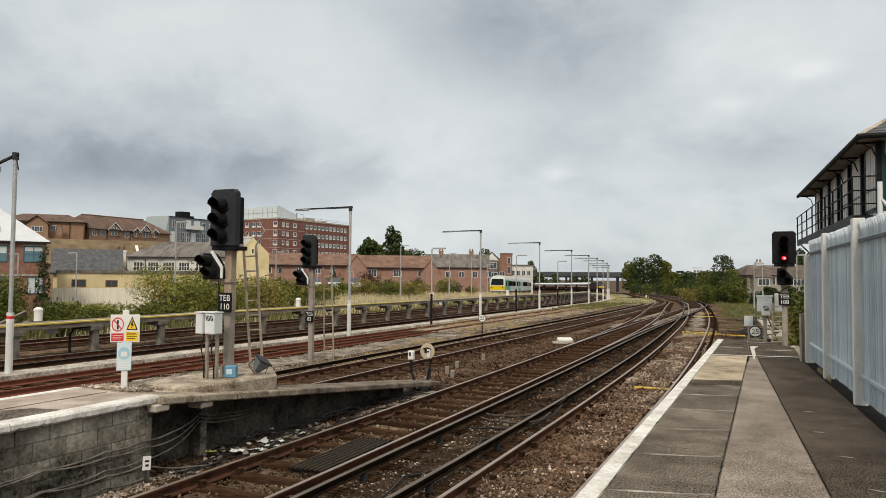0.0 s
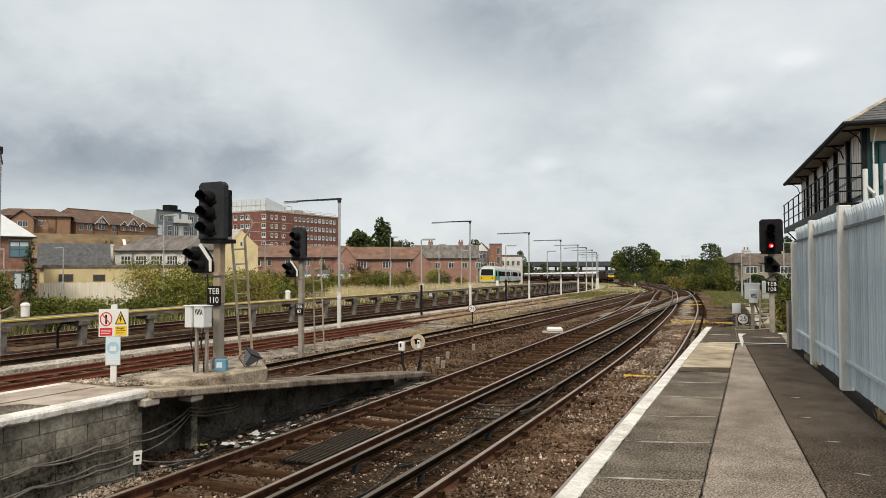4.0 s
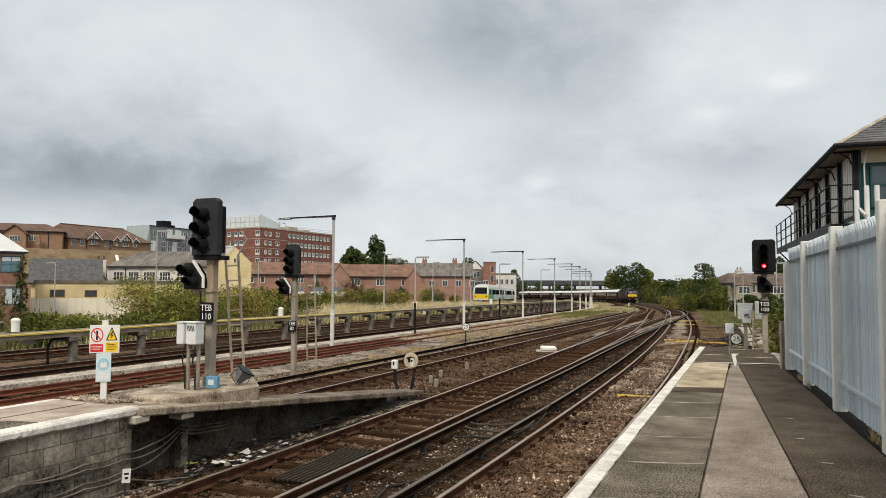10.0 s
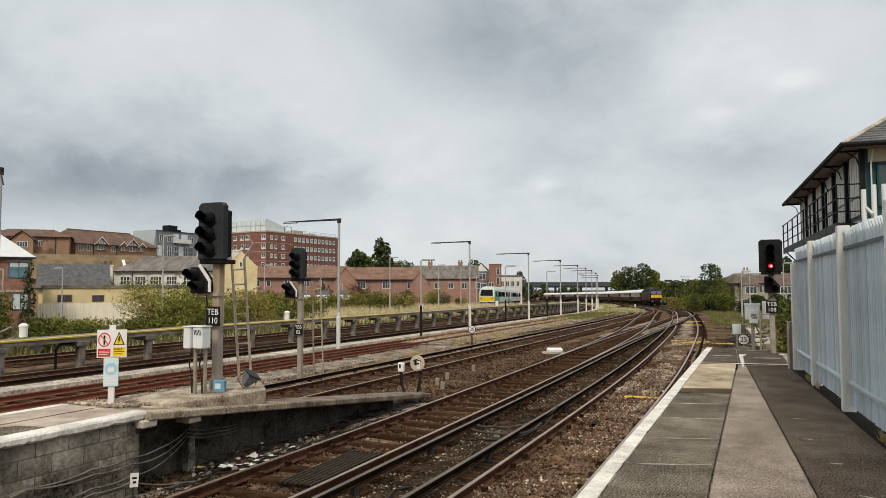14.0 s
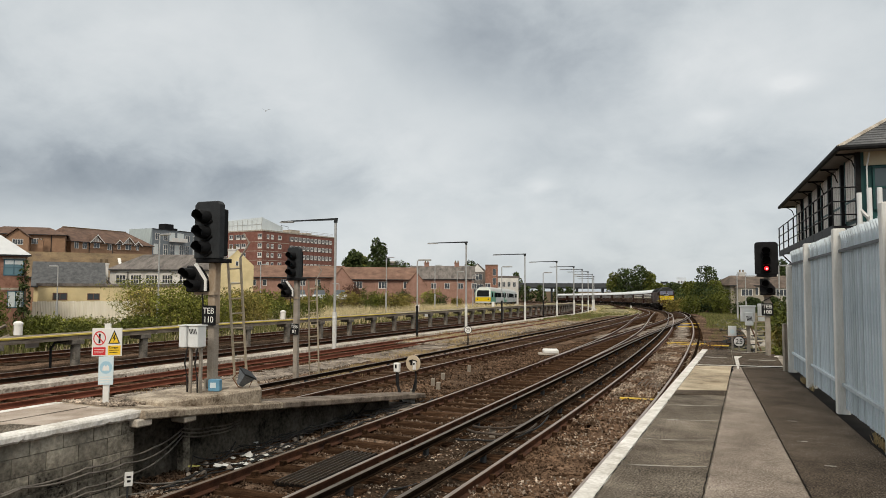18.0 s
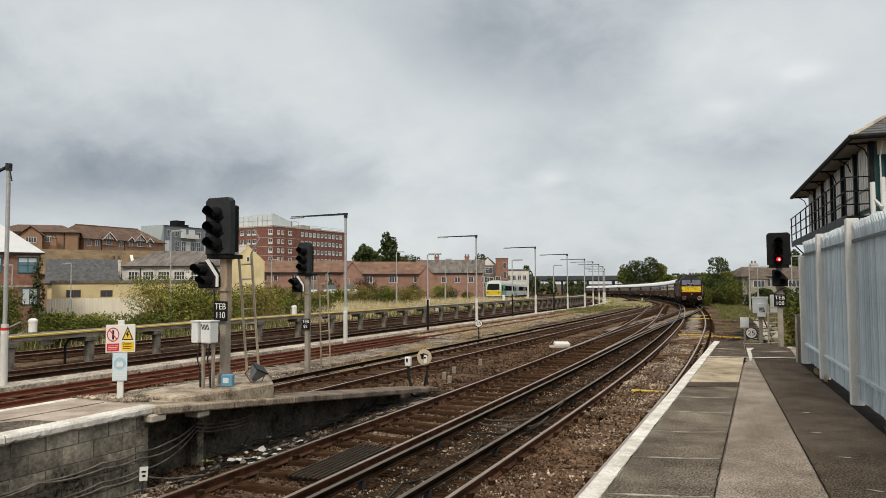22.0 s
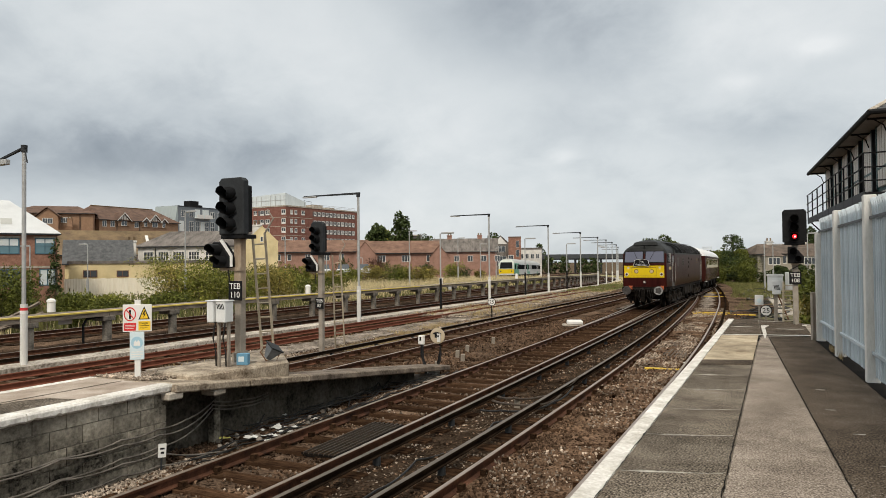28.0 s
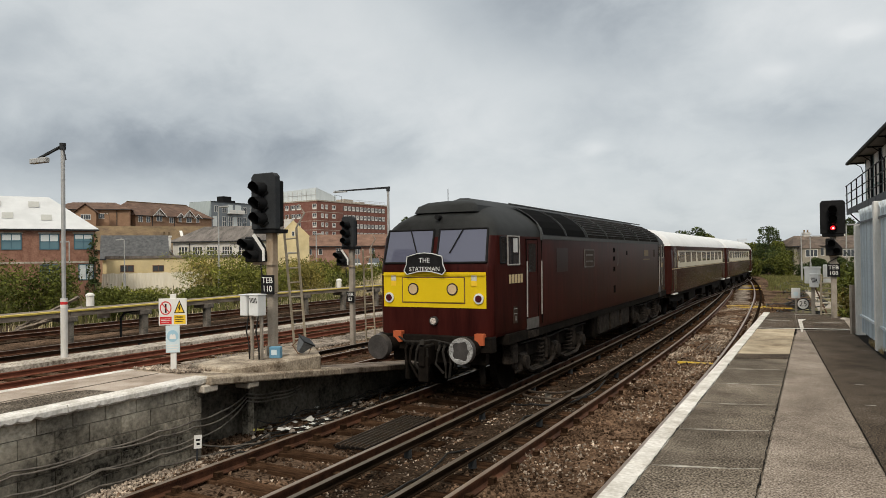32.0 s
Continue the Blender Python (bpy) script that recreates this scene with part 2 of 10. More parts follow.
M = dict(
    ground=material("earth_and_ash", [(0.045, 0.032, 0.022), (0.1, 0.072, 0.05), (0.18, 0.135, 0.095)], 0.95, scale=0.9, fine=24, bump=0.6, depth=0.03, world_coords=True, spec=0.0, broad=(0.2, 0.5)),
    ballast=material("ballast", [(0.002, 0.0011, 0.0007), (0.013, 0.0074, 0.0047), (0.22, 0.148, 0.102)], 0.95, scale=3.0, fine=20, bump=1.0, depth=0.06, world_coords=True, spec=0.0, contrast=0.15, grain=0.6, broad=(0.45, 0.6)),
    ballastdark=material("oily_ballast", [(0.004, 0.0028, 0.002), (0.018, 0.0118, 0.0078), (0.075, 0.052, 0.036)], 0.9, scale=3.0, fine=22, bump=1.0, depth=0.06, world_coords=True, spec=0.0, contrast=0.14, grain=0.55, broad=(0.5, 0.6)),
    ballastbrown=material("dark_brown_ballast", [(0.006, 0.0037, 0.0026), (0.035, 0.02, 0.012), (0.15, 0.1, 0.068)], 0.95, scale=3.0, fine=22, bump=1.0, depth=0.06, world_coords=True, spec=0.0, contrast=0.14, grain=0.55, broad=(0.45, 0.55)),
    ballastrust=material("rust_stained_ballast", [(0.016, 0.0075, 0.0042), (0.085, 0.043, 0.024), (0.25, 0.165, 0.11)], 0.95, scale=2.0, fine=22, bump=1.0, depth=0.06, world_coords=True, spec=0.0, contrast=0.15, grain=0.5, broad=(0.6, 0.5)),
    ballastpale=material("pale_grey_ballast", [(0.008, 0.0055, 0.004), (0.07, 0.054, 0.042), (0.42, 0.355, 0.295)], 0.95, scale=2.2, fine=18, bump=1.0, depth=0.06, world_coords=True, spec=0.0, contrast=0.16, grain=0.5, broad=(0.6, 0.5)),
    stonyearth=material("stony_earth", [(0.03, 0.022, 0.014), (0.13, 0.1, 0.07), (0.44, 0.37, 0.29)], 0.95, scale=1.6, fine=5, bump=1.0, depth=0.06, world_coords=True, spec=0.0, contrast=0.15, grain=0.6, broad=(0.3, 0.5)),
    stone=material("ballast_stone", [(0.005, 0.0026, 0.0016), (0.028, 0.0148, 0.0086), (0.19, 0.122, 0.08)], 0.9, scale=1.1, fine=9, bump=0.3, spec=0.0, vary=0.75, contrast=0.16),
    palestone=material("pale_ballast_stone", [(0.05, 0.036, 0.026), (0.2, 0.152, 0.113), (0.52, 0.43, 0.345)], 0.9, scale=1.1, fine=9, bump=0.3, spec=0.0, vary=0.6, contrast=0.16),
    gritpath=material("pale_grit", [(0.16, 0.13, 0.1), (0.4, 0.35, 0.285), (0.62, 0.56, 0.48)], 0.95, scale=1.5, fine=11, bump=0.8, depth=0.03, world_coords=True, contrast=0.13, grain=0.55, broad=(0.4, 0.3)),
    rail=material("rusty_rail", [(0.02, 0.0085, 0.005), (0.07, 0.027, 0.0135), (0.14, 0.06, 0.032)], 0.75, 0.25, scale=4, fine=50, bump=0.25, broad=(0.5, 0.35)),
    railtop=material("worn_rail_head", [(0.17, 0.125, 0.095), (0.44, 0.365, 0.305)], 0.38, 0.5, scale=2, bump=0.05, streak=(6, 0.5, 6)),
    contact=material("worn_conductor_top", [(0.05, 0.039, 0.03), (0.18, 0.145, 0.114)], 0.5, 0.2, scale=2, bump=0.05, streak=(6, 0.5, 6), spec=0.3),
    redrail=material("red_rust_rail", [(0.13, 0.042, 0.024), (0.23, 0.08, 0.046)], 0.85, 0.1, scale=4, bump=0.3),
    thirdrail=material("conductor_rail", [(0.004, 0.0028, 0.0021), (0.012, 0.0082, 0.0058), (0.034, 0.0225, 0.0152)], 0.85, 0.0, scale=3, bump=0.3, spec=0.0, streak=(3, 0.6, 3)),
    sleeper=material("tarred_sleeper", [(0.004, 0.0021, 0.0013), (0.02, 0.0105, 0.006), (0.085, 0.048, 0.028)], 0.9, scale=5, fine=40, bump=0.6, streak=(0.6, 6, 6), vary=0.4, spec=0.0, broad=(1.2, 0.35)),
    concrete=material("weathered_concrete", [(0.14, 0.115, 0.09), (0.3, 0.26, 0.21), (0.42, 0.375, 0.31)], 0.9, scale=2.2, fine=40, bump=0.35, broad=(0.8, 0.3)),
    palecrete=material("pale_concrete", [(0.24, 0.2, 0.155), (0.42, 0.37, 0.3), (0.54, 0.49, 0.42)], 0.9, scale=2.2, fine=30, bump=0.35, contrast=0.14),
    asphalt=material("platform_asphalt", [(0.018, 0.0135, 0.01), (0.076, 0.06, 0.045), (0.245, 0.205, 0.16)], 0.92, scale=1.6, fine=58, bump=0.8, depth=0.009, world_coords=True, spec=0.08, contrast=0.095, grain=0.74, vary=0.16, broad=(1.6, 0.1)),
    asphalt2=material("dark_asphalt", [(0.013, 0.009, 0.0065), (0.05, 0.036, 0.026), (0.145, 0.113, 0.083)], 0.92, scale=1.4, fine=58, bump=0.8, depth=0.009, world_coords=True, spec=0.08, contrast=0.095, grain=0.74, broad=(1.6, 0.14)),
    strip=material("worn_tarmac_strip", [(0.085, 0.065, 0.05), (0.195, 0.158, 0.126), (0.37, 0.312, 0.258)], 0.92, scale=1.6, fine=64, bump=0.8, depth=0.009, world_coords=True, spec=0.08, contrast=0.095, grain=0.74, broad=(1.6, 0.08)),
    patch=material("buff_repair_screed", [(0.14, 0.1, 0.06), (0.4, 0.32, 0.21), (0.54, 0.45, 0.32)], 0.9, contrast=0.14, scale=1.6, fine=60, bump=0.3, world_coords=True, broad=(1.2, 0.25)),
    white=material("worn_white_paint", [(0.38, 0.345, 0.29), (0.74, 0.705, 0.645), (0.87, 0.845, 0.8)], 0.8, scale=3.5, fine=30, bump=0.4, contrast=0.17, broad=(0.8, 0.12)),
    yellow=material("yellow_paint", [(0.5, 0.33, 0.03), (0.7, 0.48, 0.05)], 0.7, scale=3, bump=0.2),
    block=material("grimy_concrete_block", [(0.014, 0.012, 0.009), (0.115, 0.1, 0.075), (0.42, 0.375, 0.3)], 0.95, scale=1.3, fine=22, bump=0.6, vary=0.22, world_coords=True, contrast=0.15, grain=0.3, broad=(1.6, 0.5)),
    mortar=material("mortar", [(0.03, 0.026, 0.019), (0.14, 0.122, 0.095), (0.42, 0.38, 0.31)], 0.95, scale=1.7, fine=14, bump=0.3, world_coords=True, contrast=0.15),
    fence=material("galvanised_grey_paint", [(0.34, 0.38, 0.41), (0.47, 0.52, 0.55)], 0.55, 0.1, scale=3, bump=0.08, streak=(4, 4, 0.6), vary=0.06),
    post=material("pale_grey_post", [(0.52, 0.51, 0.47), (0.66, 0.65, 0.61), (0.72, 0.71, 0.68)], 0.6, scale=2, fine=20, bump=0.08, streak=(3, 3, 0.7)),
    black=material("matt_black_steel", [(0.008, 0.008, 0.0085), (0.021, 0.021, 0.022)], 0.6, 0.1, scale=6, bump=0.1, spec=0.08),
    darkgrey=material("dark_grey_plastic", [(0.022, 0.024, 0.026), (0.046, 0.049, 0.052)], 0.55, scale=5, bump=0.08, spec=0.08),
    galv=material("galvanised_steel", [(0.34, 0.34, 0.33), (0.5, 0.5, 0.49)], 0.5, 0.35, scale=8, bump=0.08),
    grpwhite=material("white_painted_steel", [(0.6, 0.61, 0.6), (0.74, 0.75, 0.74)], 0.5, scale=4, bump=0.06),
    rust=material("rust", [(0.1, 0.05, 0.03), (0.22, 0.12, 0.07)], 0.85, scale=8, bump=0.3),
    maroon=material("maroon_coach_paint", [(0.016, 0.0026, 0.0022), (0.031, 0.0056, 0.0044), (0.047, 0.0095, 0.0072)], 0.34, spec=0.07, scale=3.0, fine=14, bump=0.015, streak=(1.2, 1.2, 0.16), contrast=0.17, broad=(0.8, 0.35)),
    locoroof=material("grimy_roof_paint", [(0.01, 0.0105, 0.0105), (0.028, 0.0292, 0.0286)], 0.55, scale=2, bump=0.08, spec=0.12, broad=(0.7, 0.3)),
    locoyellow=material("warning_yellow", [(0.66, 0.46, 0.004), (0.74, 0.53, 0.006)], 0.45, scale=2, bump=0.02),
    glass=glassy("cab_glass", (0.1, 0.105, 0.15), 0.05),
    underframe=material("oily_underframe", [(0.003, 0.0026, 0.0024), (0.007, 0.006, 0.0054), (0.02, 0.016, 0.013)], 0.75, 0.0, scale=5, bump=0.3, spec=0.04),
    cream=material("cream_coach_paint", [(0.6, 0.55, 0.42), (0.68, 0.63, 0.5)], 0.3, scale=2, bump=0.02),
    coachroof=material("white_coach_roof", [(0.62, 0.63, 0.63), (0.74, 0.75, 0.75)], 0.55, scale=1.2, bump=0.04),
    grass=material("rough_grass", [(0.05, 0.048, 0.02), (0.14, 0.138, 0.045), (0.36, 0.31, 0.16)], 0.95, scale=0.7, fine=9, bump=0.8, depth=0.08, world_coords=True, broad=(0.22, 0.6)),
)


# ---- mesh helpers ----
class Geo:
    """Collects vertices and faces of one mesh."""

    def __init__(self):
        self.v, self.f = [], []

    def add(self, verts, faces):
        o = len(self.v)
        self.v += [tuple(p) for p in verts]
        self.f += [tuple(i + o for i in q) for q in faces]
        return self

    def box(self, x0, y0, z0, x1, y1, z1, m=None):
        vs = [Vector((x, y, z)) for z in (z0, z1) for y in (y0, y1) for x in (x0, x1)]
        if m is not None:
            vs = [m @ p for p in vs]
        return self.add(vs, [(0, 2, 3, 1), (4, 5, 7, 6), (0, 1, 5, 4), (2, 6, 7, 3), (0, 4, 6, 2), (1, 3, 7, 5)])

    def tube(self, pts, r, n=8, caps=True, r1=None):
        """A round bar along the points, r at its start and r1 at its end."""
        pts = [Vector(p) for p in pts]
        k = len(pts)
        vs, fs = [], []
        for i, p in enumerate(pts):
            d = (pts[min(i + 1, k - 1)] - pts[max(i - 1, 0)]).normalized()
            a = d.cross(Vector((0, 0, 1)))
            a = a.normalized() if a.length > 1e-4 else Vector((1, 0, 0))
            b = d.cross(a)
            q = r if r1 is None else r + (r1 - r) * i / (k - 1)
            vs += [p + q * (math.cos(2 * math.pi * j / n) * a + math.sin(2 * math.pi * j / n) * b) for j in range(n)]
        for i in range(k - 1):
            fs += [(i * n + j, i * n + (j + 1) % n, (i + 1) * n + (j + 1) % n, (i + 1) * n + j) for j in range(n)]
        if caps:
            fs += [tuple(range(n))[::-1], tuple(range((k - 1) * n, k * n))]
        return self.add(vs, fs)

    def rings(self, rings, closed=True, caps=False):
        """Skins a list of rings of equal length."""
        n, vs, fs = len(rings[0]), [], []
        for g in rings:
            vs += g
        for i in range(len(rings) - 1):
            for j in range(n if closed else n - 1):
                a, b = i * n + j, i * n + (j + 1) % n
                fs.append((a, b, b + n, a + n))
        if caps:
            fs += [tuple(range(n))[::-1], tuple(range((len(rings) - 1) * n, len(rings) * n))]
        return self.add(vs, fs)

    def prism(self, poly, z0, z1):
        """An upright prism over a plan polygon, anticlockwise."""
        n = len(poly)
        vs = [(x, y, z0) for x, y in poly] + [(x, y, z1) for x, y in poly]
        fs = [tuple(range(n))[::-1], tuple(range(n, 2 * n))] + [(i, (i + 1) % n, n + (i + 1) % n, n + i) for i in range(n)]
        return self.add(vs, fs)

    def extrude(self, poly, m, depth):
        """A polygon in the x, z plane of m, given depth along m's y."""
        n = len(poly)
        vs = [m @ Vector((x, 0, z)) for x, z in poly] + [m @ Vector((x, depth, z)) for x, z in poly]
        fs = [tuple(range(n)), tuple(range(n, 2 * n))[::-1]] + [(i, n + i, n + (i + 1) % n, (i + 1) % n) for i in range(n)]
        return self.add(vs, fs)

    def mesh(self, name, bevel=0.0, smooth=False, segments=1):
        me = bpy.data.meshes.new(name)
        me.from_pydata(self.v, [], self.f)
        bm = bmesh.new()
        bm.from_mesh(me)
        bmesh.ops.recalc_face_normals(bm, faces=bm.faces)
        if bevel:
            es = [e for e in bm.edges if len(e.link_faces) == 2 and e.calc_face_angle() > 0.5]
            bmesh.ops.bevel(bm, geom=es, offset=bevel, segments=segments, affect="EDGES", profile=0.6)
        bm.to_mesh(me)
        bm.free()
        if smooth:
            for p in me.polygons:
                p.use_smooth = True
            me.set_sharp_from_angle(angle=radians(38))
        return me


def part(name, geo, mat, parent=None, label="", bevel=0.0, smooth=False, m=None, segments=1):
    """One mesh object under a thing or under a part. geo: a Geo or a finished mesh."""
    me = geo if isinstance(geo, bpy.types.Mesh) else geo.mesh(name, bevel, smooth, segments)
    if not me.materials:
        me.materials.append(M[mat] if isinstance(mat, str) else mat)
    ob = new(name, me)
    if parent is not None:
        ob.parent = parent
    if m is not None:
        ob.matrix_basis = m
    if label:
        tagged(ob, label)
    return ob


def thing(name, label, category, m=None, group="", kind=""):
    ob = tagged(new(name), label, category, group, kind)
    if m is not None:
        ob.matrix_basis = m
    return ob


def letters(text, size, m, mat, parent, name="lettering"):
    c = bpy.data.curves.new(name, "FONT")
    c.body, c.size, c.align_x, c.align_y, c.extrude = text, size, "CENTER", "CENTER", 0.002
    ob = bpy.data.objects.new(name, c)
    me = bpy.data.meshes.new_from_object(ob)
    bpy.data.objects.remove(ob)
    bpy.data.curves.remove(c)
    me.materials.clear()
    return part(name, me, mat, parent, m=m)


# ---- lines of the tracks, x over y ----


def smooth_line(points, width=13):
    ys = np.arange(-80.0, 520.0, 1.0)
    p = np.array(points, float)
    xs = np.interp(ys, p[:, 1], p[:, 0])
    lo, hi = ys < p[0, 1], ys > p[-1, 1]
    xs[lo] = p[0, 0] + (ys[lo] - p[0, 1]) * (p[1, 0] - p[0, 0]) / (p[1, 1] - p[0, 1])
    xs[hi] = p[-1, 0] + (ys[hi] - p[-1, 1]) * (p[-1, 0] - p[-2, 0]) / (p[-1, 1] - p[-2, 1])
    ker = np.ones(width) / width
    for _ in range(2):
        xs = np.convolve(np.pad(xs, width // 2, mode="edge"), ker, "valid")
    return lambda y: np.interp(y, ys, xs)


def fall(y):
    """The line and the land beside it fall gently beyond the station."""
    a = np.clip(np.asarray(y, float) - 58.0, 0.0, 24.0)
    return -0.012 * (a * a / 48.0 + np.maximum(0.0, np.asarray(y, float) - 82.0))


def bend(y):
    return -0.00138 * np.maximum(0.0, np.asarray(y, float) - 52) ** 2


main_line = smooth_line([(-5.6, -40), (-6.35, 0), (-6.6, 11.8), (-6.9, 25.6), (-7.23, 33), (-7.36, 44), (-7.35, 59), (-7.45, 67), (-7.9, 77.6), (-8.8, 88.6), (-10.4, 99.4),
                         (-12.2, 110.3), (-14.2, 121.6), (-19.9, 150.5), (-27.5, 179.6), (-34.1, 200.7), (-41, 220.6), (-48.6, 240.3), (-68, 283), (-96, 335), (-140, 400), (-184, 455)])
loop_line = smooth_line([(-3.0, -40), (-3.08, 10), (-3.2, 19), (-3.4, 26), (-3.75, 32), (-4.3, 42), (-5.1, 53), (-6.4, 66), (-8.2, 82), (-9.9, 96), (-12.2, 110.3)])
third_line = lambda y: -11.55 + bend(y)
link_line = smooth_line([(-6.85, 22), (-7.35, 36), (-8.1, 48), (-9.6, 62), (-11.6, 78), (-13.2, 92), (-14.7, 105)])
old_line = lambda y: -17.2 + bend(y)
shed_line = lambda y: -21.5 + bend(y)
far_line = lambda y: -27.6 + bend(y)
unit_line = lambda y: -38.6 + bend(y)


def offset_path(line, off, y0, y1, step, z=0.0):
    """Points at a sideways offset, to the right, of a line."""
    ys = np.arange(y0, y1 + step * 0.5, step)
    xs, dx = line(ys), (line(ys + 0.5) - line(ys - 0.5))
    k = np.sqrt(1 + dx * dx)
    return [Vector((x + off / q, y - off * d / q, z + float(fall(y)))) for x, y, d, q in zip(xs, ys, dx, k)]


def sweep(path, section, z0=0.0):
    """A section of (across, up) points drawn along a path."""
    rings = []
    for i, p in enumerate(path):
        d = path[min(i + 1, len(path) - 1)] - path[max(i - 1, 0)]
        n = Vector((d.y, -d.x, 0)).normalized()
        rings.append([p + n * a + Vector((0, 0, z0 + b)) for a, b in section])
    return Geo().rings(rings, True, True)


RAIL = [(-0.07, -0.16), (0.07, -0.16), (0.07, -0.145), (0.012, -0.12), (0.012, -0.045), (0.036, -0.035), (0.036, -0.006), (-0.036, -0.006), (-0.036, -0.035), (-0.012, -0.045), (-0.012, -0.12), (-0.07, -0.145)]
HEAD = [(-0.031, -0.006), (0.031, -0.006), (0.029, 0.0), (-0.029, 0.0)]
THIRD = [(-0.05, -0.03), (0.05, -0.03), (0.05, -0.018), (0.02, -0.008), (0.02, 0.035), (0.04, 0.045), (0.04, 0.075), (-0.04, 0.075), (-0.04, 0.045), (-0.02, 0.035), (-0.02, -0.008), (-0.05, -0.018)]


def make_track(name, label, line, y0, y1, sleepers=True, third=0, rust=False, step=1.0, piece_to=60.0, third_from=None, pot_to=60):
    t = thing(name, label, "railway track", kind="structure")
    for side in (-0.7525, 0.7525):
        p = offset_path(line, side, y0, y1, step)
        r = part("rail", sweep(p, RAIL), "redrail" if rust else "rail", t)
        if not rust:
            part("rail_head", sweep(p, HEAD), "railtop", r, "bright worn running surface")
    if third:
        off = third * (0.7525 + 0.44)
        ya = y0 if third_from is None else third_from
        c = part("conductor_rail", sweep(offset_path(line, off, ya, y1, step), THIRD), "thirdrail", t, "blackened conductor rail on insulators")
        part("contact_surface", sweep(offset_path(line, off, ya, y1, step), [(-0.036, 0.074), (0.036, 0.074), (0.033, 0.079), (-0.033, 0.079)]), "contact", c, "polished worn top of the conductor rail")
        pot = Geo().tube([(0, 0, -0.15), (0, 0, -0.03)], 0.06, 8)
        pm = pot.mesh("insulator")
        for p in offset_path(line, off, ya + 1, min(pot_to, y1), 2.6):
            part("insulator", pm, "darkgrey", c, m=Matrix.Translation(p))
    if sleepers:
        sm = Geo().box(-1.28, -0.125, -0.29, 1.28, 0.128, -0.145).mesh("sleeper", 0.012)
        chair = Geo().box(-0.19, -0.1, -0.157, 0.19, 0.1, -0.14).box(-0.15, -0.05, -0.14, -0.075, 0.05, -0.07).box(0.075, -0.05, -0.14, 0.15, 0.05, -0.07).mesh("rail_chair")
        rest = Geo()
        for i, p in enumerate(offset_path(line, 0, y0, y1, 0.7)):
            a = -math.degrees(math.atan(float(line(p.y + 0.5) - line(p.y - 0.5))))
            rng = random.Random(i * 7 + len(name))
            m = pose(p.x + rng.uniform(-0.04, 0.04), p.y, p.z + rng.uniform(-0.012, 0.01), 0, 0, -a + rng.uniform(-1, 1))
            if p.y < piece_to and i < 300:
                s = part("sleeper", sm, "sleeper", t, m=m)
                if p.y < 34:
                    for side in (-0.7525, 0.7525):
                        part("rail_chair", chair, "sleeper", s, m=Matrix.Translation((side, 0, 0)))
            else:
                rest.box(-1.28, -0.125, -0.29, 1.28, 0.125, -0.155, m)
        if rest.v:
            tagged(part("sleepers_beyond", rest, "sleeper", t), kind="stuff")
    return t


# ---- ground and track bed ----
def sheet(xs, ys, height, line=None):
    """A grid of ground; line shifts each row sideways."""
    g = Geo()
    rows = []
    for y in ys:
        dx = float(line(y)) if line else 0.0
        rows.append([Vector((x + dx, y, height(x, y))) for x in xs])
    return g.rings(rows, False)


def lumps(x, y, a=0.03, s=1.7):
    return a * noise.noise(Vector((x * s, y * s, 0.3))) + 0.5 * a * noise.noise(Vector((x * s * 3.1, y * s * 3.1, 4.2)))


def hill(x, y):
    """The town rises beyond the sidings."""
    f = min(1.0, max(0.0, (-x - 66) / 85.0)) * min(1.0, max(0.0, (y + 60) / 60)) * min(1.0, max(0.0, (300 - y) / 90))
    return -0.42 + 9.0 * f * f * (3 - 2 * f) + max(-5.0, float(fall(y)))


tagged(part("ground", sheet([-3000, -900, -400, -250, -200, -170, -150, -138, -126, -114, -102, -92, -82, -74, -66, -58, -40, -27, -8, 0, 8, 30, 100, 400, 3000], [-600, -100, -60, -30, -15, 0, 30, 55, 70, 85, 100, 120, 140, 160, 180, 200, 240, 280, 320, 360, 400, 460, 900, 3500], hill), "ground", smooth=True), "brown earth and ash ground reaching to the horizon", "ground", kind="structure")
bed_near = part("track_bed", sheet(np.arange(-26.0, -1.5, 0.22), np.arange(-8.0, 42.0, 0.22), lambda x, y: -0.205 + lumps(x, y), None), "ballast")
tagged(bed_near, "brown stone ballast between the railway tracks", "ballast", kind="structure")


def bed_strip(name, label, left, right, y0, y1, mat, lift, n=10, base=-0.21):
    rows = []
    for y in np.arange(y0, y1, 0.22):
        a, b = float(left(y)), float(right(y))
        rows.append([Vector((a + (b - a) * i / n, y, base + lift * math.sin(math.pi * i / n) + lumps(a + (b - a) * i / n, y) + float(fall(y)))) for i in range(n + 1)])
    return tagged(part(name, Geo().rings(rows, False), mat), label, "ballast", kind="structure")


bed_strip("track_bed_oily", "black oily ballast between two tracks", lambda y: main_line(y) + 0.72, lambda y: loop_line(y) - 0.7, -6, 50, "ballastdark", 0.035)
bed_strip("track_bed_rusty", "orange-brown rust-stained ballast beside the platform", lambda y: loop_line(y) - 0.68, lambda y: loop_line(y) + 1.45, -6, 42, "ballastrust", 0.03, base=-0.155)
for ln, a, b, y0, y1 in ((loop_line, -0.6, 0.6, 21, 78), (main_line, -2.1, -1.45, 42, 66), (main_line, -0.4, 0.4, 46, 74), (old_line, 1.0, 2.6, 11, 60)):
    bed_strip("track_bed_pale", "pale grey ballast patch between the rails", lambda y, ln=ln, a=a: ln(y) + a, lambda y, ln=ln, b=b: ln(y) + b, y0, y1, "ballastpale", 0.045, base=-0.178)
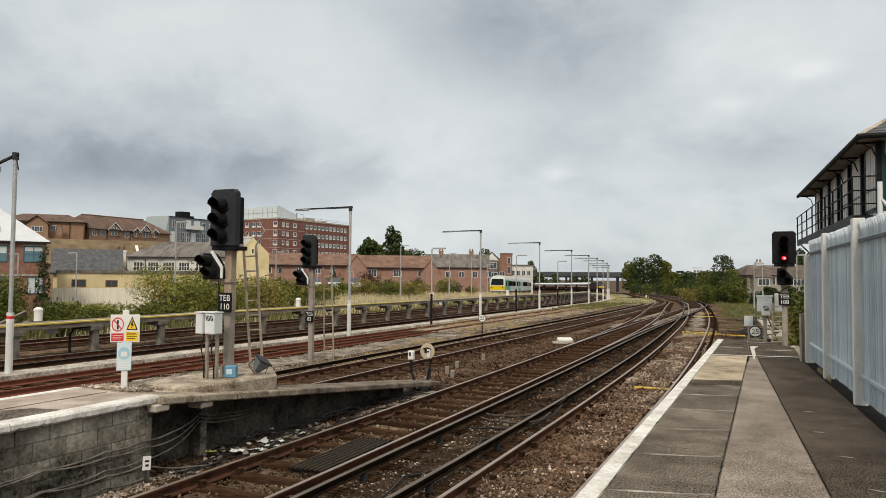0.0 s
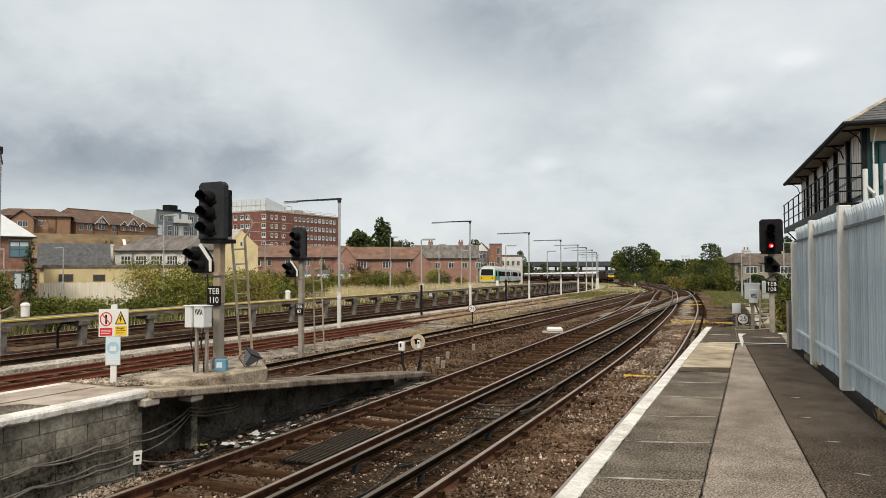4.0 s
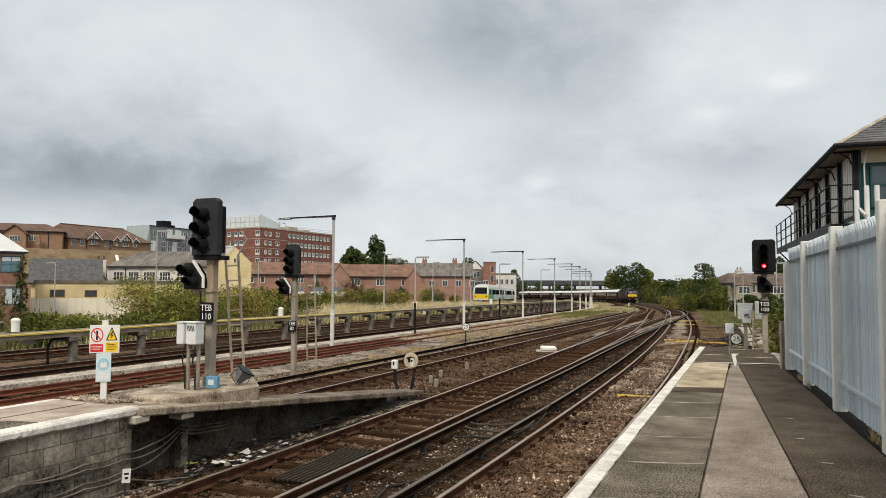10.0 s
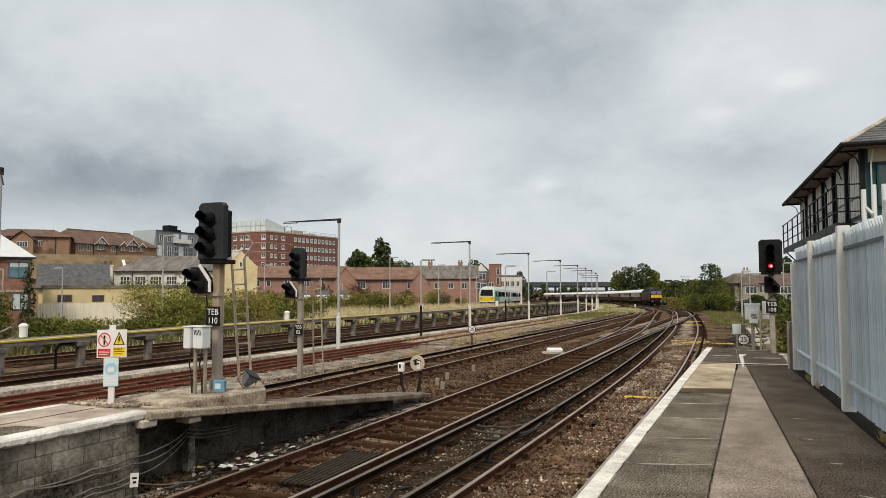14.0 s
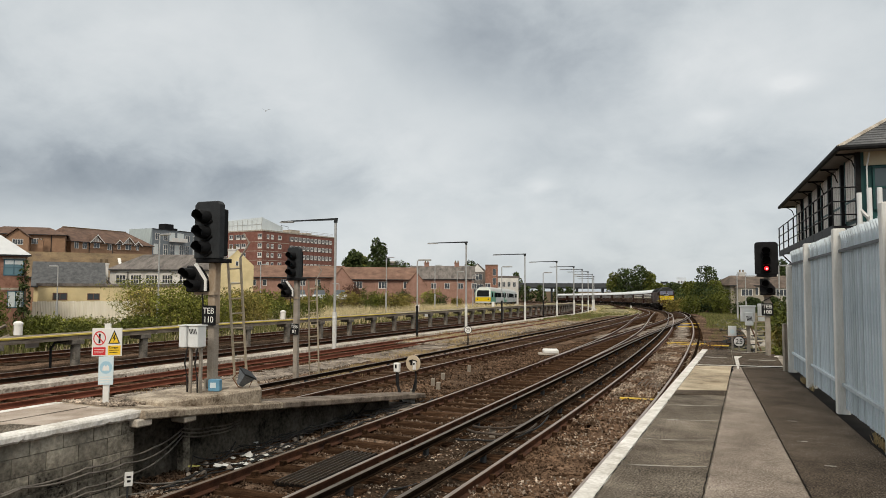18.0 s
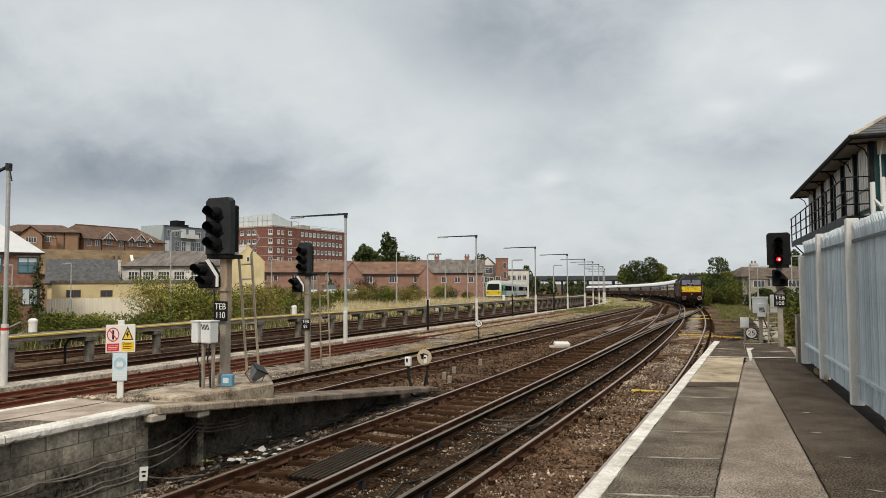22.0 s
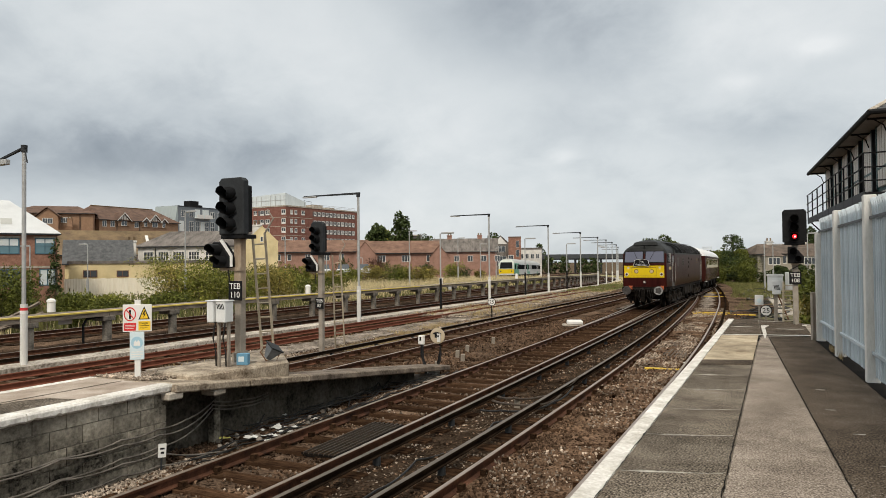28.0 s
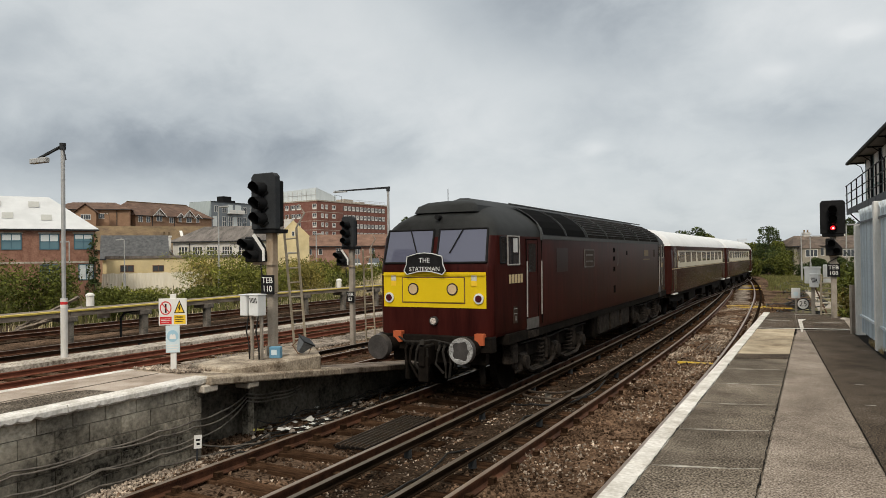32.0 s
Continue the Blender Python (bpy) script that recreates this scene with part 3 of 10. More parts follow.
bed_strip("track_bed_overgrown", "pale stony ballast that buries the disused siding", lambda y: old_line(y) - 1.5, lambda y: old_line(y) + 2.6, 34, 66, "stonyearth", 0.06, base=-0.15)
bed_strip("track_bed_grassy", "grass-grown ballast of the disused siding", lambda y: old_line(y) - 1.4, lambda y: old_line(y) + 2.2, 65, 96, "grass", 0.08, base=-0.13)
bed_strip("track_bed_oily", "black oily ballast under the far curve", lambda y: main_line(y) - 1.7, lambda y: main_line(y) + 1.9, 86, 260, "ballastdark", 0.03, n=6, base=-0.175)
for nm, ln, y0, y1, hw in (("track_bed_siding", shed_line, -6, 150, 1.7), ("track_bed_back", far_line, -6, 150, 1.7), ("track_bed_third", third_line, 4, 110, 1.25)):
    bed_strip(nm, "dark sooty ballast under a siding" if hw > 1.5 else "dark brown ballast under a running line", lambda y, ln=ln, hw=hw: ln(y) - hw, lambda y, ln=ln, hw=hw: ln(y) + hw, y0, y1, "ballastdark" if hw > 1.5 else "ballastbrown", 0.02, base=-0.18)
bed_far = part("track_bed", sheet(np.arange(-40.0, 5.1, 1.5), np.arange(42.0, 460.0, 2.0), lambda x, y: -0.2 + float(fall(y)) + (lumps(x, y) if -27 < x < -2 else -0.3 * (x < -38.2 or x > 3.5)), bend), "ballast")
tagged(bed_far, "brown stone ballast under the far tracks", "ballast", kind="structure")
verge = part("grass_verge", sheet(np.arange(-10.2, -1.9, 0.6), np.arange(86.0, 250.0, 1.5), lambda x, y: -0.24 + float(fall(y)) + 0.42 * max(0.0, 1 - ((x + 6.2) / 3.9) ** 2) * min(1, (y - 86) / 12) + lumps(x, y, 0.12, 0.7), lambda y: float(bend(y)) - 9.3), "grass")
tagged(verge, "yellow-green grass verge between the curving tracks", "grass", kind="structure")

make_track("track_main", "curving running line with rusty rails on dark timber sleepers", main_line, -8, 440, third=1, step=1.0, piece_to=62)
tracks_loop = make_track("track_platform_line", "line beside the platform with a blackened conductor rail", loop_line, -8, 106, third=-1, piece_to=62)
part("guard_rail", sweep(offset_path(loop_line, 1.12, 25, 98, 1.0), THIRD), "thirdrail", tracks_loop, "blackened conductor rail along the outer side of the curve")
make_track("track_third", "dark running line with a conductor rail", third_line, 4, 330, third=-1, piece_to=48)
make_track("track_link", "turnout line curving between two running lines", link_line, 26, 104, piece_to=0)
make_track("track_old", "disused siding with red rusted rails", old_line, -6, 160, rust=True, piece_to=0)
make_track("track_shed", "dark siding beside the raised walkway", shed_line, -6, 220, third=1, piece_to=0)
make_track("track_far", "dark siding behind the raised walkway", far_line, 0, 240, piece_to=0)
make_track("track_unit", "siding on which the green and white train stands", unit_line, 60, 260, piece_to=0)

path_cess = part("cess_path", sweep([Vector((-19.75 + float(bend(y)), y, -0.1 + float(fall(y)))) for y in np.arange(-8, 170, 2.0)], [(-0.5, -0.2), (0.5, -0.2), (0.48, 0.02), (-0.48, 0.02)]), "gritpath")
tagged(path_cess, "pale concrete walking path between the sidings", "path", kind="structure")


def make_stones():
    rng = random.Random(5)
    base = [Vector(p) for p in ((1, 0, 0), (-1, 0, 0), (0, 1, 0), (0, -1, 0), (0, 0, 0.8), (0, 0, -0.8))]
    tri = [(0, 2, 4), (2, 1, 4), (1, 3, 4), (3, 0, 4), (2, 0, 5), (1, 2, 5), (3, 1, 5), (0, 3, 5)]
    zones = [(-7.9, -1.75, 4.0, 12.0, 14000), (-8.2, -1.8, 12.0, 24.0, 24000), (-9.5, -1.9, 24.0, 42.0, 20000), (-2.3, -1.75, 5.0, 20.0, 4000), (-13.2, -7.7, 11.0, 34.0, 16000), (-20.6, -18.6, 8, 26, 500), (-8.7, -7.5, 6.6, 14.5, 2500), (-3.9, -1.8, 5.0, 14.0, 5000)]
    g = Geo()
    for x0, x1, y0, y1, n in zones:
        for _ in range(n):
            x, y = rng.uniform(x0, x1), rng.uniform(y0, y1)
            if noise.noise(Vector((x * 0.8, y * 0.8, 9))) < -0.25 and rng.random() < 0.7:
                continue
            if y > 9 and main_line(y) - 0.62 < x < loop_line(y) - 0.75 and rng.random() < 0.72:
                continue
            if y > 20 and loop_line(y) - 0.65 < x < loop_line(y) + 1.3 and rng.random() < 0.75:
                continue
            s = rng.uniform(0.014, 0.036) * (1.0 if y < 14 else 1.25)
            r = Euler((rng.uniform(0, 6), rng.uniform(0, 6), rng.uniform(0, 6))).to_matrix()
            c = Vector((x, y, (-0.142 if x > loop_line(y) - 0.6 else -0.2) + lumps(x, y) + s * 0.4))
            g.add([c + r @ (p * s * rng.uniform(0.7, 1.3)) for p in base], tri)
    h = Geo()
    # paler stones: on the oily strip, by the platform wall, below the far wall, and round the disused siding
    for x0, x1, y0, y1, n, z in ((-5.5, -3.85, 4, 24, 5000, -0.2), (-2.35, -1.72, 5, 15, 4200, -0.14), (-3.9, -2.4, 4.5, 22, 2800, -0.13), (-3.0, -2.0, 16, 30, 1800, -0.13), (-8.15, -7.5, 4, 15, 5200, -0.19), (-16.4, -13.2, 10, 42, 12000, -0.2), (-18.9, -14.6, 33, 62, 9000, -0.12), (-7.4, -5.8, 4, 20, 900, -0.2)):
        for _ in range(n):
            x, y = rng.uniform(x0, x1), y0 + (y1 - y0) * rng.random() ** 1.3
            if noise.noise(Vector((x * 0.9, y * 0.6, 5 + z))) < (-0.1 if n != 900 else 0.15):
                continue
            s = rng.uniform(0.012, 0.03) * (1.3 if x < -10 else 1) * (1.6 if y > 42 else 1)
            r = Euler((rng.uniform(0, 6), rng.uniform(0, 6), rng.uniform(0, 6))).to_matrix()
            c = Vector((x, y, z + lumps(x, y) + s * 0.4))
            h.add([c + r @ (p * s * rng.uniform(0.7, 1.3)) for p in base], tri)
    for _ in range(6500):
        # clean stones between and beside the rails of the platform line
        y = 19 + 25 * rng.random() ** 1.1
        x = float(loop_line(y)) + rng.uniform(-0.62, 1.25)
        if noise.noise(Vector((x * 1.1, y * 0.5, 3))) < -0.05 or 0.64 < x - loop_line(y) < 0.86:
            continue
        s = rng.uniform(0.018, 0.042)
        r = Euler((rng.uniform(0, 6), rng.uniform(0, 6), rng.uniform(0, 6))).to_matrix()
        h.add([Vector((x, y, -0.135 + lumps(x, y) + s * 0.4)) + r @ (p * s * rng.uniform(0.7, 1.3)) for p in base], tri)
    for _ in range(3000):
        # spilt ballast on the ramp
        x, y = rng.uniform(-9.85, -8.2), 7.5 + 2.6 * rng.random() ** 1.3
        s = rng.uniform(0.012, 0.03)
        if x > -8.75 + 0.2 * noise.noise(Vector((x * 3, y * 3, 1))) or (x > -9.45 and y > 9.0):
            continue
        r = Euler((rng.uniform(0, 6), rng.uniform(0, 6), rng.uniform(0, 6))).to_matrix()
        c = Vector((x, y, 1.0 - 0.105 * max(0.0, y - 7.5) + s * 0.5))
        h.add([c + r @ (p * s * rng.uniform(0.7, 1.3)) for p in base], tri)
    tagged(part("ballast_stones", h, "palestone"), "pale grey ballast stones lying on the dark beds", "ballast", kind="stuff")
    return tagged(part("ballast_stones", g, "stone"), "loose grey-brown ballast stones", "ballast", kind="stuff")


make_stones()


# ---- the platform on which the camera stands ----
def fence_x(y):
    return 0.52 + (17.6 - y) * 0.083


def edge_x(y):
    return -1.53 - 0.0085 * (y - 6)


def strip_l(y):
    return -0.49 - 0.0132 * (y - 6.07)


def strip_r(y):
    return 0.48 - 0.074 * (y - 5.3)


def quad_slab(name, pts, z0, z1, mat, parent, bevel=0.006):
    return part(name, Geo().prism(pts, z0, z1), mat, parent, bevel=bevel)


M["filler"] = material("grey_joint_filler", [(0.06, 0.05, 0.04), (0.3, 0.27, 0.22), (0.55, 0.52, 0.46)], 0.9, scale=3, fine=30, bump=0.3, contrast=0.14)
# near-black for gaps, grilles and the shade painted at the fence foot
M["nearblack"] = material("near_black", [(0.008, 0.007, 0.007), (0.022, 0.02, 0.018)], 0.95, scale=2, bump=0.3, spec=0.05)
platform = thing("platform", "asphalt station platform with a worn white edge line", "platform", kind="structure")
part("platform_body", Geo().prism([(edge_x(-8) + 0.06, -8), (fence_x(-8) + 0.3, -8), (fence_x(18.4) + 0.3, 18.4), (0.5, 22.0), (-0.85, 23.2), (edge_x(23) + 0.06, 22.9)], -0.45, DECK - 0.025), "concrete", platform)
joints = [-8.0, -4.9, -3.5, -2.1, -0.7, 0.65, 2.0, 3.35, 4.7, 6.07, 7.46, 8.85, 10.24, 11.6, 12.75]
for a, b in zip(joints, joints[1:]):
    h = 0.011
    quad_slab("slab", [(edge_x(a) + 0.182, a + h), (strip_l(a) - 0.005, a + h + 0.28), (strip_l(b) - 0.005, b - h + 0.28), (edge_x(b) + 0.182, b - h)], DECK - 0.06, DECK, "asphalt", platform)
    quad_slab("edge_stone", [(edge_x(a), a + 0.004), (edge_x(a) + 0.178, a + 0.004), (edge_x(b) + 0.178, b - 0.004), (edge_x(b), b - 0.004)], DECK - 0.14, DECK + 0.004, "white", platform, 0.012)
for a, b in ((12.75, 15.4), (15.4, 18.0), (18.0, 20.5), (20.5, 22.9)):
    quad_slab("edge_stone", [(edge_x(a), a + 0.004), (edge_x(a) + 0.178, a + 0.004), (edge_x(b) + 0.178, b - 0.004), (edge_x(b), b - 0.004)], DECK - 0.14, DECK + 0.004, "white", platform, 0.012)
quad_slab("repair_patch", [(edge_x(12.8) + 0.182, 12.78), (strip_l(13) - 0.005, 13.04), (strip_l(18) - 0.01, 18.1), (edge_x(18) + 0.182, 17.8)], DECK - 0.06, DECK + 0.006, "patch", platform)
quad_slab("repair_edge", [(edge_x(12.8) + 0.182, 12.77), (strip_l(13) - 0.005, 13.03), (strip_l(13.3) - 0.005, 13.62), (edge_x(13.3) + 0.182, 13.35)], DECK - 0.06, DECK + 0.009, "asphalt2", platform)
tagged(bpy.data.objects["repair_patch"], "buff repair screed")
quad_slab("tarmac_strip", [(strip_l(-8), -8), (strip_r(-8), -8), (strip_r(17.9), 17.9), (strip_l(18) + 0.02, 18.05)], DECK - 0.06, DECK + 0.001, "strip", platform)
quad_slab("tarmac_walk", [(strip_r(-8) + 0.012, -8), (fence_x(-8) - 0.04, -8), (fence_x(18) - 0.04, 18.2), (strip_r(17.9) + 0.012, 17.95)], DECK - 0.06, DECK - 0.003, "asphalt2", platform)
# a near-black strip painted in for the shade below the pales
quad_slab("fence_margin", [(fence_x(-8) - 0.035, -8), (fence_x(-8) + 0.36, -8), (fence_x(17.8) + 0.36, 17.8), (fence_x(17.8) - 0.035, 17.8)], DECK - 0.3, DECK - 0.012, "nearblack", platform)
quad_slab("end_slab", [(edge_x(18) + 0.182, 18.0), (-0.62, 18.25), (-0.86, 23.15), (edge_x(22.8) + 0.182, 22.8)], DECK - 0.06, DECK, "asphalt2", platform)
quad_slab("end_slab", [(-0.61, 18.26), (0.47, 18.5), (0.34, 22.0), (-0.84, 23.15)], DECK - 0.06, DECK - 0.004, "asphalt2", platform)
part("painted_line", Geo().prism([(edge_x(18) + 0.182, 18.02), (0.5, 18.42), (0.5, 18.52), (edge_x(18) + 0.182, 18.1)], DECK, DECK + 0.006), "white", platform)
rngp = random.Random(11)
for i, y in enumerate((6.07, 7.46, 8.85, 10.24, 11.6)):
    # pale filler spread over the joints
    g = Geo()
    c = -1.08 + rngp.uniform(-0.12, 0.12)
    g.prism([(edge_x(y) + 0.185, y - 0.004), (c - 0.16, y + 0.014), (c - 0.02, y + 0.03), (c + 0.08, y + 0.075), (-0.7, y + 0.175), (strip_l(y) - 0.03, y + 0.262), (strip_l(y) - 0.03, y + 0.272), (-0.72, y + 0.187), (c + 0.05, y + 0.1), (c - 0.06, y + 0.085), (c - 0.16, y + 0.03), (edge_x(y) + 0.185, y + 0.006)], DECK - 0.02, DECK + 0.003)
    part("joint_filler", g, "filler", platform)
for x, y, a in ((0.62, 8.3, 10), (0.75, 7.1, -15), (0.42, 9.5, 12), (0.36, 10.9, 8), (0.9, 6.3, 20)):
    part("paint_mark", Geo().prism([(-0.06, -0.008), (0.04, -0.014), (0.06, 0.006), (0.0, 0.014), (-0.06, 0.005)], 0, 0.004), "filler", platform, m=pose(x, y, DECK - 0.002, 0, 0, a))
part("paint_mark", Geo().prism([(-0.7, 20.8), (-0.52, 17.5), (-0.49, 17.5), (-0.5, 18.6), (-0.58, 20.2), (-0.5, 20.85)], DECK, DECK + 0.006), "white", platform)
for x, y, w in ((-1.15, 20.3, 0.3), (0.0, 20.0, 0.32), (-0.55, 22.3, 0.4)):
    part("paint_mark", Geo().prism([(x - w, y), (x - 0.1, y - 0.1), (x + w, y + 0.02), (x + w * 0.8, y + 0.1), (x, y + 0.04), (x - w * 0.7, y + 0.1)], DECK - 0.004, DECK + 0.004), "filler", platform)
part("paint_mark", Geo().prism([(0.3, 21.2), (0.42, 21.15), (0.42, 21.3), (0.3, 21.4)], DECK - 0.004, DECK + 0.005), "white", platform)

def crack(line_at, y0, y1, w, seed, name="crack"):
    """A ragged dark gap along a joint."""
    rg = random.Random(seed)
    a, b = [], []
    y = y0
    while y < y1:
        k = w * rg.uniform(0.15, 1.0) * (2.0 if rg.random() < 0.12 else 1.0)
        c = line_at(y) + rg.uniform(-0.008, 0.008)
        a.append((c - k, y))
        b.append((c + k, y))
        y += rg.uniform(0.03, 0.11)
    n = len(a)
    g = Geo().add([(x, q, DECK + 0.005) for x, q in a + b], [(i, n + i, n + i + 1, i + 1) for i in range(n - 1)])
    return part(name, g, "nearblack", platform)


crack(lambda y: strip_l(y), 3.0, 18.0, 0.007, 1)
crack(lambda y: strip_r(y) + 0.006, 3.0, 17.9, 0.008, 2)
crack(lambda y: fence_x(y) - 0.03, 3.0, 17.9, 0.014, 3)
crack(lambda y: strip_l(y) - 0.01, 16.8, 18.1, 0.05, 4)
crack(lambda y: edge_x(y) + 0.18, 3.0, 22.5, 0.006, 5)

# ---- the platform end across the line, with its ramp ----
LEFT = 1.0


def ramp_z(y):
    return LEFT - 0.105 * max(0.0, y - 7.5)


M["buffcrete"] = material("worn_buff_concrete", [(0.1, 0.068, 0.042), (0.33, 0.26, 0.185), (0.5, 0.425, 0.33)], 0.9, scale=2.0, fine=30, bump=0.4, contrast=0.14, broad=(1.0, 0.3))
M["grimecrete"] = material("grimy_brown_concrete", [(0.05, 0.037, 0.027), (0.15, 0.118, 0.09), (0.27, 0.22, 0.175)], 0.9, scale=2.2, fine=26, bump=0.5, contrast=0.15)
M["paleslab"] = material("pale_worn_tarmac", [(0.24, 0.185, 0.14), (0.4, 0.325, 0.265), (0.5, 0.425, 0.36)], 0.9, scale=1.6, fine=90, bump=0.4, depth=0.006, contrast=0.12)
opposite = thing("platform_opposite", "narrow platform end with white edges and a block wall", "platform", kind="structure")
part("deck", Geo().prism([(-8.3, -8), (-8.3, 7.4), (-9.7, 7.4), (-9.7, -8)][::-1], LEFT - 0.12, LEFT), "paleslab", opposite)
part("deck_band", Geo().prism([(-8.98, -8), (-9.04, -8), (-9.06, 7.35), (-9.02, 7.35)][::-1], LEFT, LEFT + 0.004), "asphalt", opposite)
part("deck_band", Geo().prism([(-8.33, -8), (-8.97, -8), (-8.95, 5.7), (-8.75, 6.0), (-8.33, 6.1)][::-1], LEFT, LEFT + 0.005), "asphalt", opposite)
yy = -8.0
for L in (1.9, 1.8, 2.0, 1.7, 1.9, 1.85, 2.1, 2.2):
    # a coping stone with a worn, ragged face
    rings, ns = [], max(2, int(L / 0.05))
    for i in range(ns + 1):
        q = yy + 0.006 + (L - 0.012) * i / ns
        xo = -8.02 - 0.006 * abs(q)
        j = rngp.uniform(-0.006, 0.005)
        dz = rngp.uniform(-0.006, 0.008) + (0.022 if rngp.random() < 0.08 else 0)
        rings.append([Vector((-8.32, q, LEFT - 0.1)), Vector((xo - 0.03 + j, q, LEFT - 0.108 + dz)), Vector((xo + j, q, LEFT - 0.08 + dz)), Vector((xo + 0.5 * j + rngp.uniform(-0.006, 0.004), q, LEFT - 0.02)), Vector((xo - 0.022 + 0.5 * j, q, LEFT + 0.006)), Vector((-8.32, q, LEFT + 0.006))])
    part("coping_stone", Geo().rings(rings, True, True), "white", opposite)
    part("back_edge", Geo().prism([(-9.7, yy + 0.006), (-9.7, yy + L - 0.006), (-9.86, yy + L - 0.006), (-9.86, yy + 0.006)][::-1], LEFT - 0.13, LEFT + 0.004), "white", opposite, bevel=0.012)
    yy += L
wall_core = Geo().box(-9.8, -8, -0.5, -8.172, 7.38, LEFT - 0.1)
part("wall_core", wall_core, "mortar", opposite)
bmesh_block = Geo().box(0, 0.005, 0.005, 0.06, 0.445, 0.231).mesh("wall_block", 0.004)
for r in range(6):
    for i in range(15):
        y = 7.4 - 0.45 * (i + (0.5 if r % 2 else 1))
        me = bmesh_block
        if y + 0.45 > 7.4:
            me = Geo().box(0, 0.005, 0.005, 0.06, 7.39 - y, 0.231).mesh("wall_block", 0.004)
        if y < 7.2:
            part("wall_block", me, "block", opposite, m=pose(-8.215 + rngp.uniform(-0.004, 0.004), y, -0.48 + 0.236 * r, 0, 0, rngp.uniform(-0.4, 0.4)))
part("corbel", Geo().box(-8.3, 7.3, LEFT - 0.22, -8.0, 7.58, LEFT - 0.105), "palecrete", opposite, bevel=0.02)
part("corbel", Geo().box(-8.3, 8.2, ramp_z(8.3) - 0.22, -8.0, 8.45, ramp_z(8.3) - 0.13), "concrete", opposite, bevel=0.02)
slab_y = [7.41, 9.0, 10.6, 12.2, 13.8, 15.2, 16.6]
for a, b in zip(slab_y, slab_y[1:]):
    g = Geo()
    za, zb = ramp_z(a), ramp_z(b)
    x0, x1 = (-9.9 if a < 9 else -9.5 if a < 10.6 else -8.72), -7.98
    vs = [(x0, a, za - 0.12), (x1, a, za - 0.12), (x1, b - 0.012, zb - 0.12), (x0, b - 0.012, zb - 0.12), (x0, a, za), (x1, a, za), (x1, b - 0.012, zb), (x0, b - 0.012, zb)]
    g.add(vs, [(3, 2, 1, 0), (4, 5, 6, 7), (0, 1, 5, 4), (1, 2, 6, 5), (2, 3, 7, 6), (3, 0, 4, 7)])
    part("ramp_slab", g, "buffcrete" if a < 9.5 else "grimecrete", opposite, bevel=0.02)
M["dampwall"] = material("damp_grimy_concrete", [(0.016, 0.014, 0.011), (0.075, 0.065, 0.052), (0.19, 0.168, 0.135)], 0.95, scale=1.6, fine=18, bump=0.4, spec=0.08, world_coords=True, contrast=0.15)
part("ramp_back_wall", Geo().add([(-9.0, 7.2, -0.4), (-8.65, 15.4, -0.4), (-8.65, 15.4, 0.05), (-9.0, 7.2, 0.87), (-8.8, 7.2, -0.4), (-8.42, 15.4, -0.4), (-8.42, 15.4, 0.05), (-8.8, 7.2, 0.87)], [(0, 1, 2, 3), (7, 6, 5, 4), (0, 4, 5, 1), (1, 5, 6, 2), (2, 6, 7, 3), (3, 7, 4, 0)]), "dampwall", opposite)
for y in (8.75,):
    part("ramp_post", Geo().box(-8.62, y - 0.08, -0.4, -8.47, y + 0.06, ramp_z(y) - 0.125), "block", opposite, bevel=0.012)
pl = [(-8.06, 10.07), (-8.9, 10.95), (-9.45, 10.8), (-9.4, 8.3), (-8.42, 8.15), (-8.17, 9.0)]
pn = len(pl)
pg = Geo().add([(x, y, ramp_z(y) - 0.06) for x, y in pl] + [(x, y, LEFT) for x, y in pl], [tuple(range(pn))[::-1], tuple(range(pn, 2 * pn))] + [(i, (i + 1) % pn, pn + (i + 1) % pn, pn + i) for i in range(pn)])
part("plinth", pg, "buffcrete", opposite, "worn buff concrete plinth", bevel=0.03)


# ---- palisade fence beside the platform ----
M["bluegrey"] = material("weathered_blue_grey_paint", [(0.31, 0.37, 0.41), (0.46, 0.53, 0.575), (0.62, 0.68, 0.715)], 0.5, 0.0, scale=2.5, bump=0.06, streak=(5, 5, 0.35), vary=0.2, contrast=0.24)
M["darkgreen"] = material("dark_green_paint", [(0.008, 0.045, 0.045), (0.014, 0.07, 0.066)], 0.45, scale=3, bump=0.05)
M["slate"] = material("grey_roof_slate", [(0.05, 0.052, 0.055), (0.098, 0.1, 0.104), (0.18, 0.182, 0.185)], 0.7, scale=3, fine=30, bump=0.2, vary=0.25)
M["boards"] = material("weathered_white_boards", [(0.4, 0.37, 0.33), (0.68, 0.65, 0.6), (0.78, 0.76, 0.72)], 0.8, scale=3, fine=30, bump=0.2, streak=(6, 6, 0.7))
M["creamwall"] = material("cream_render", [(0.45, 0.39, 0.27), (0.56, 0.49, 0.35)], 0.85, scale=1.5, bump=0.15)
M["beigepost"] = material("rust_stained_cream_post", [(0.26, 0.17, 0.1), (0.38, 0.29, 0.2), (0.42, 0.36, 0.28)], 0.75, scale=3, fine=25, bump=0.2, streak=(3, 3, 0.7))
M["greypost"] = material("grey_painted_post", [(0.2, 0.165, 0.13), (0.38, 0.34, 0.29)], 0.75, scale=4, bump=0.2)
M["signcream"] = material("weathered_cream_paint", [(0.42, 0.33, 0.22), (0.55, 0.46, 0.34)], 0.6, scale=5, bump=0.1)
M["signwhite"] = material("white_sign_sheet", [(0.7, 0.68, 0.64), (0.78, 0.77, 0.74)], 0.4, scale=3, bump=0.02)
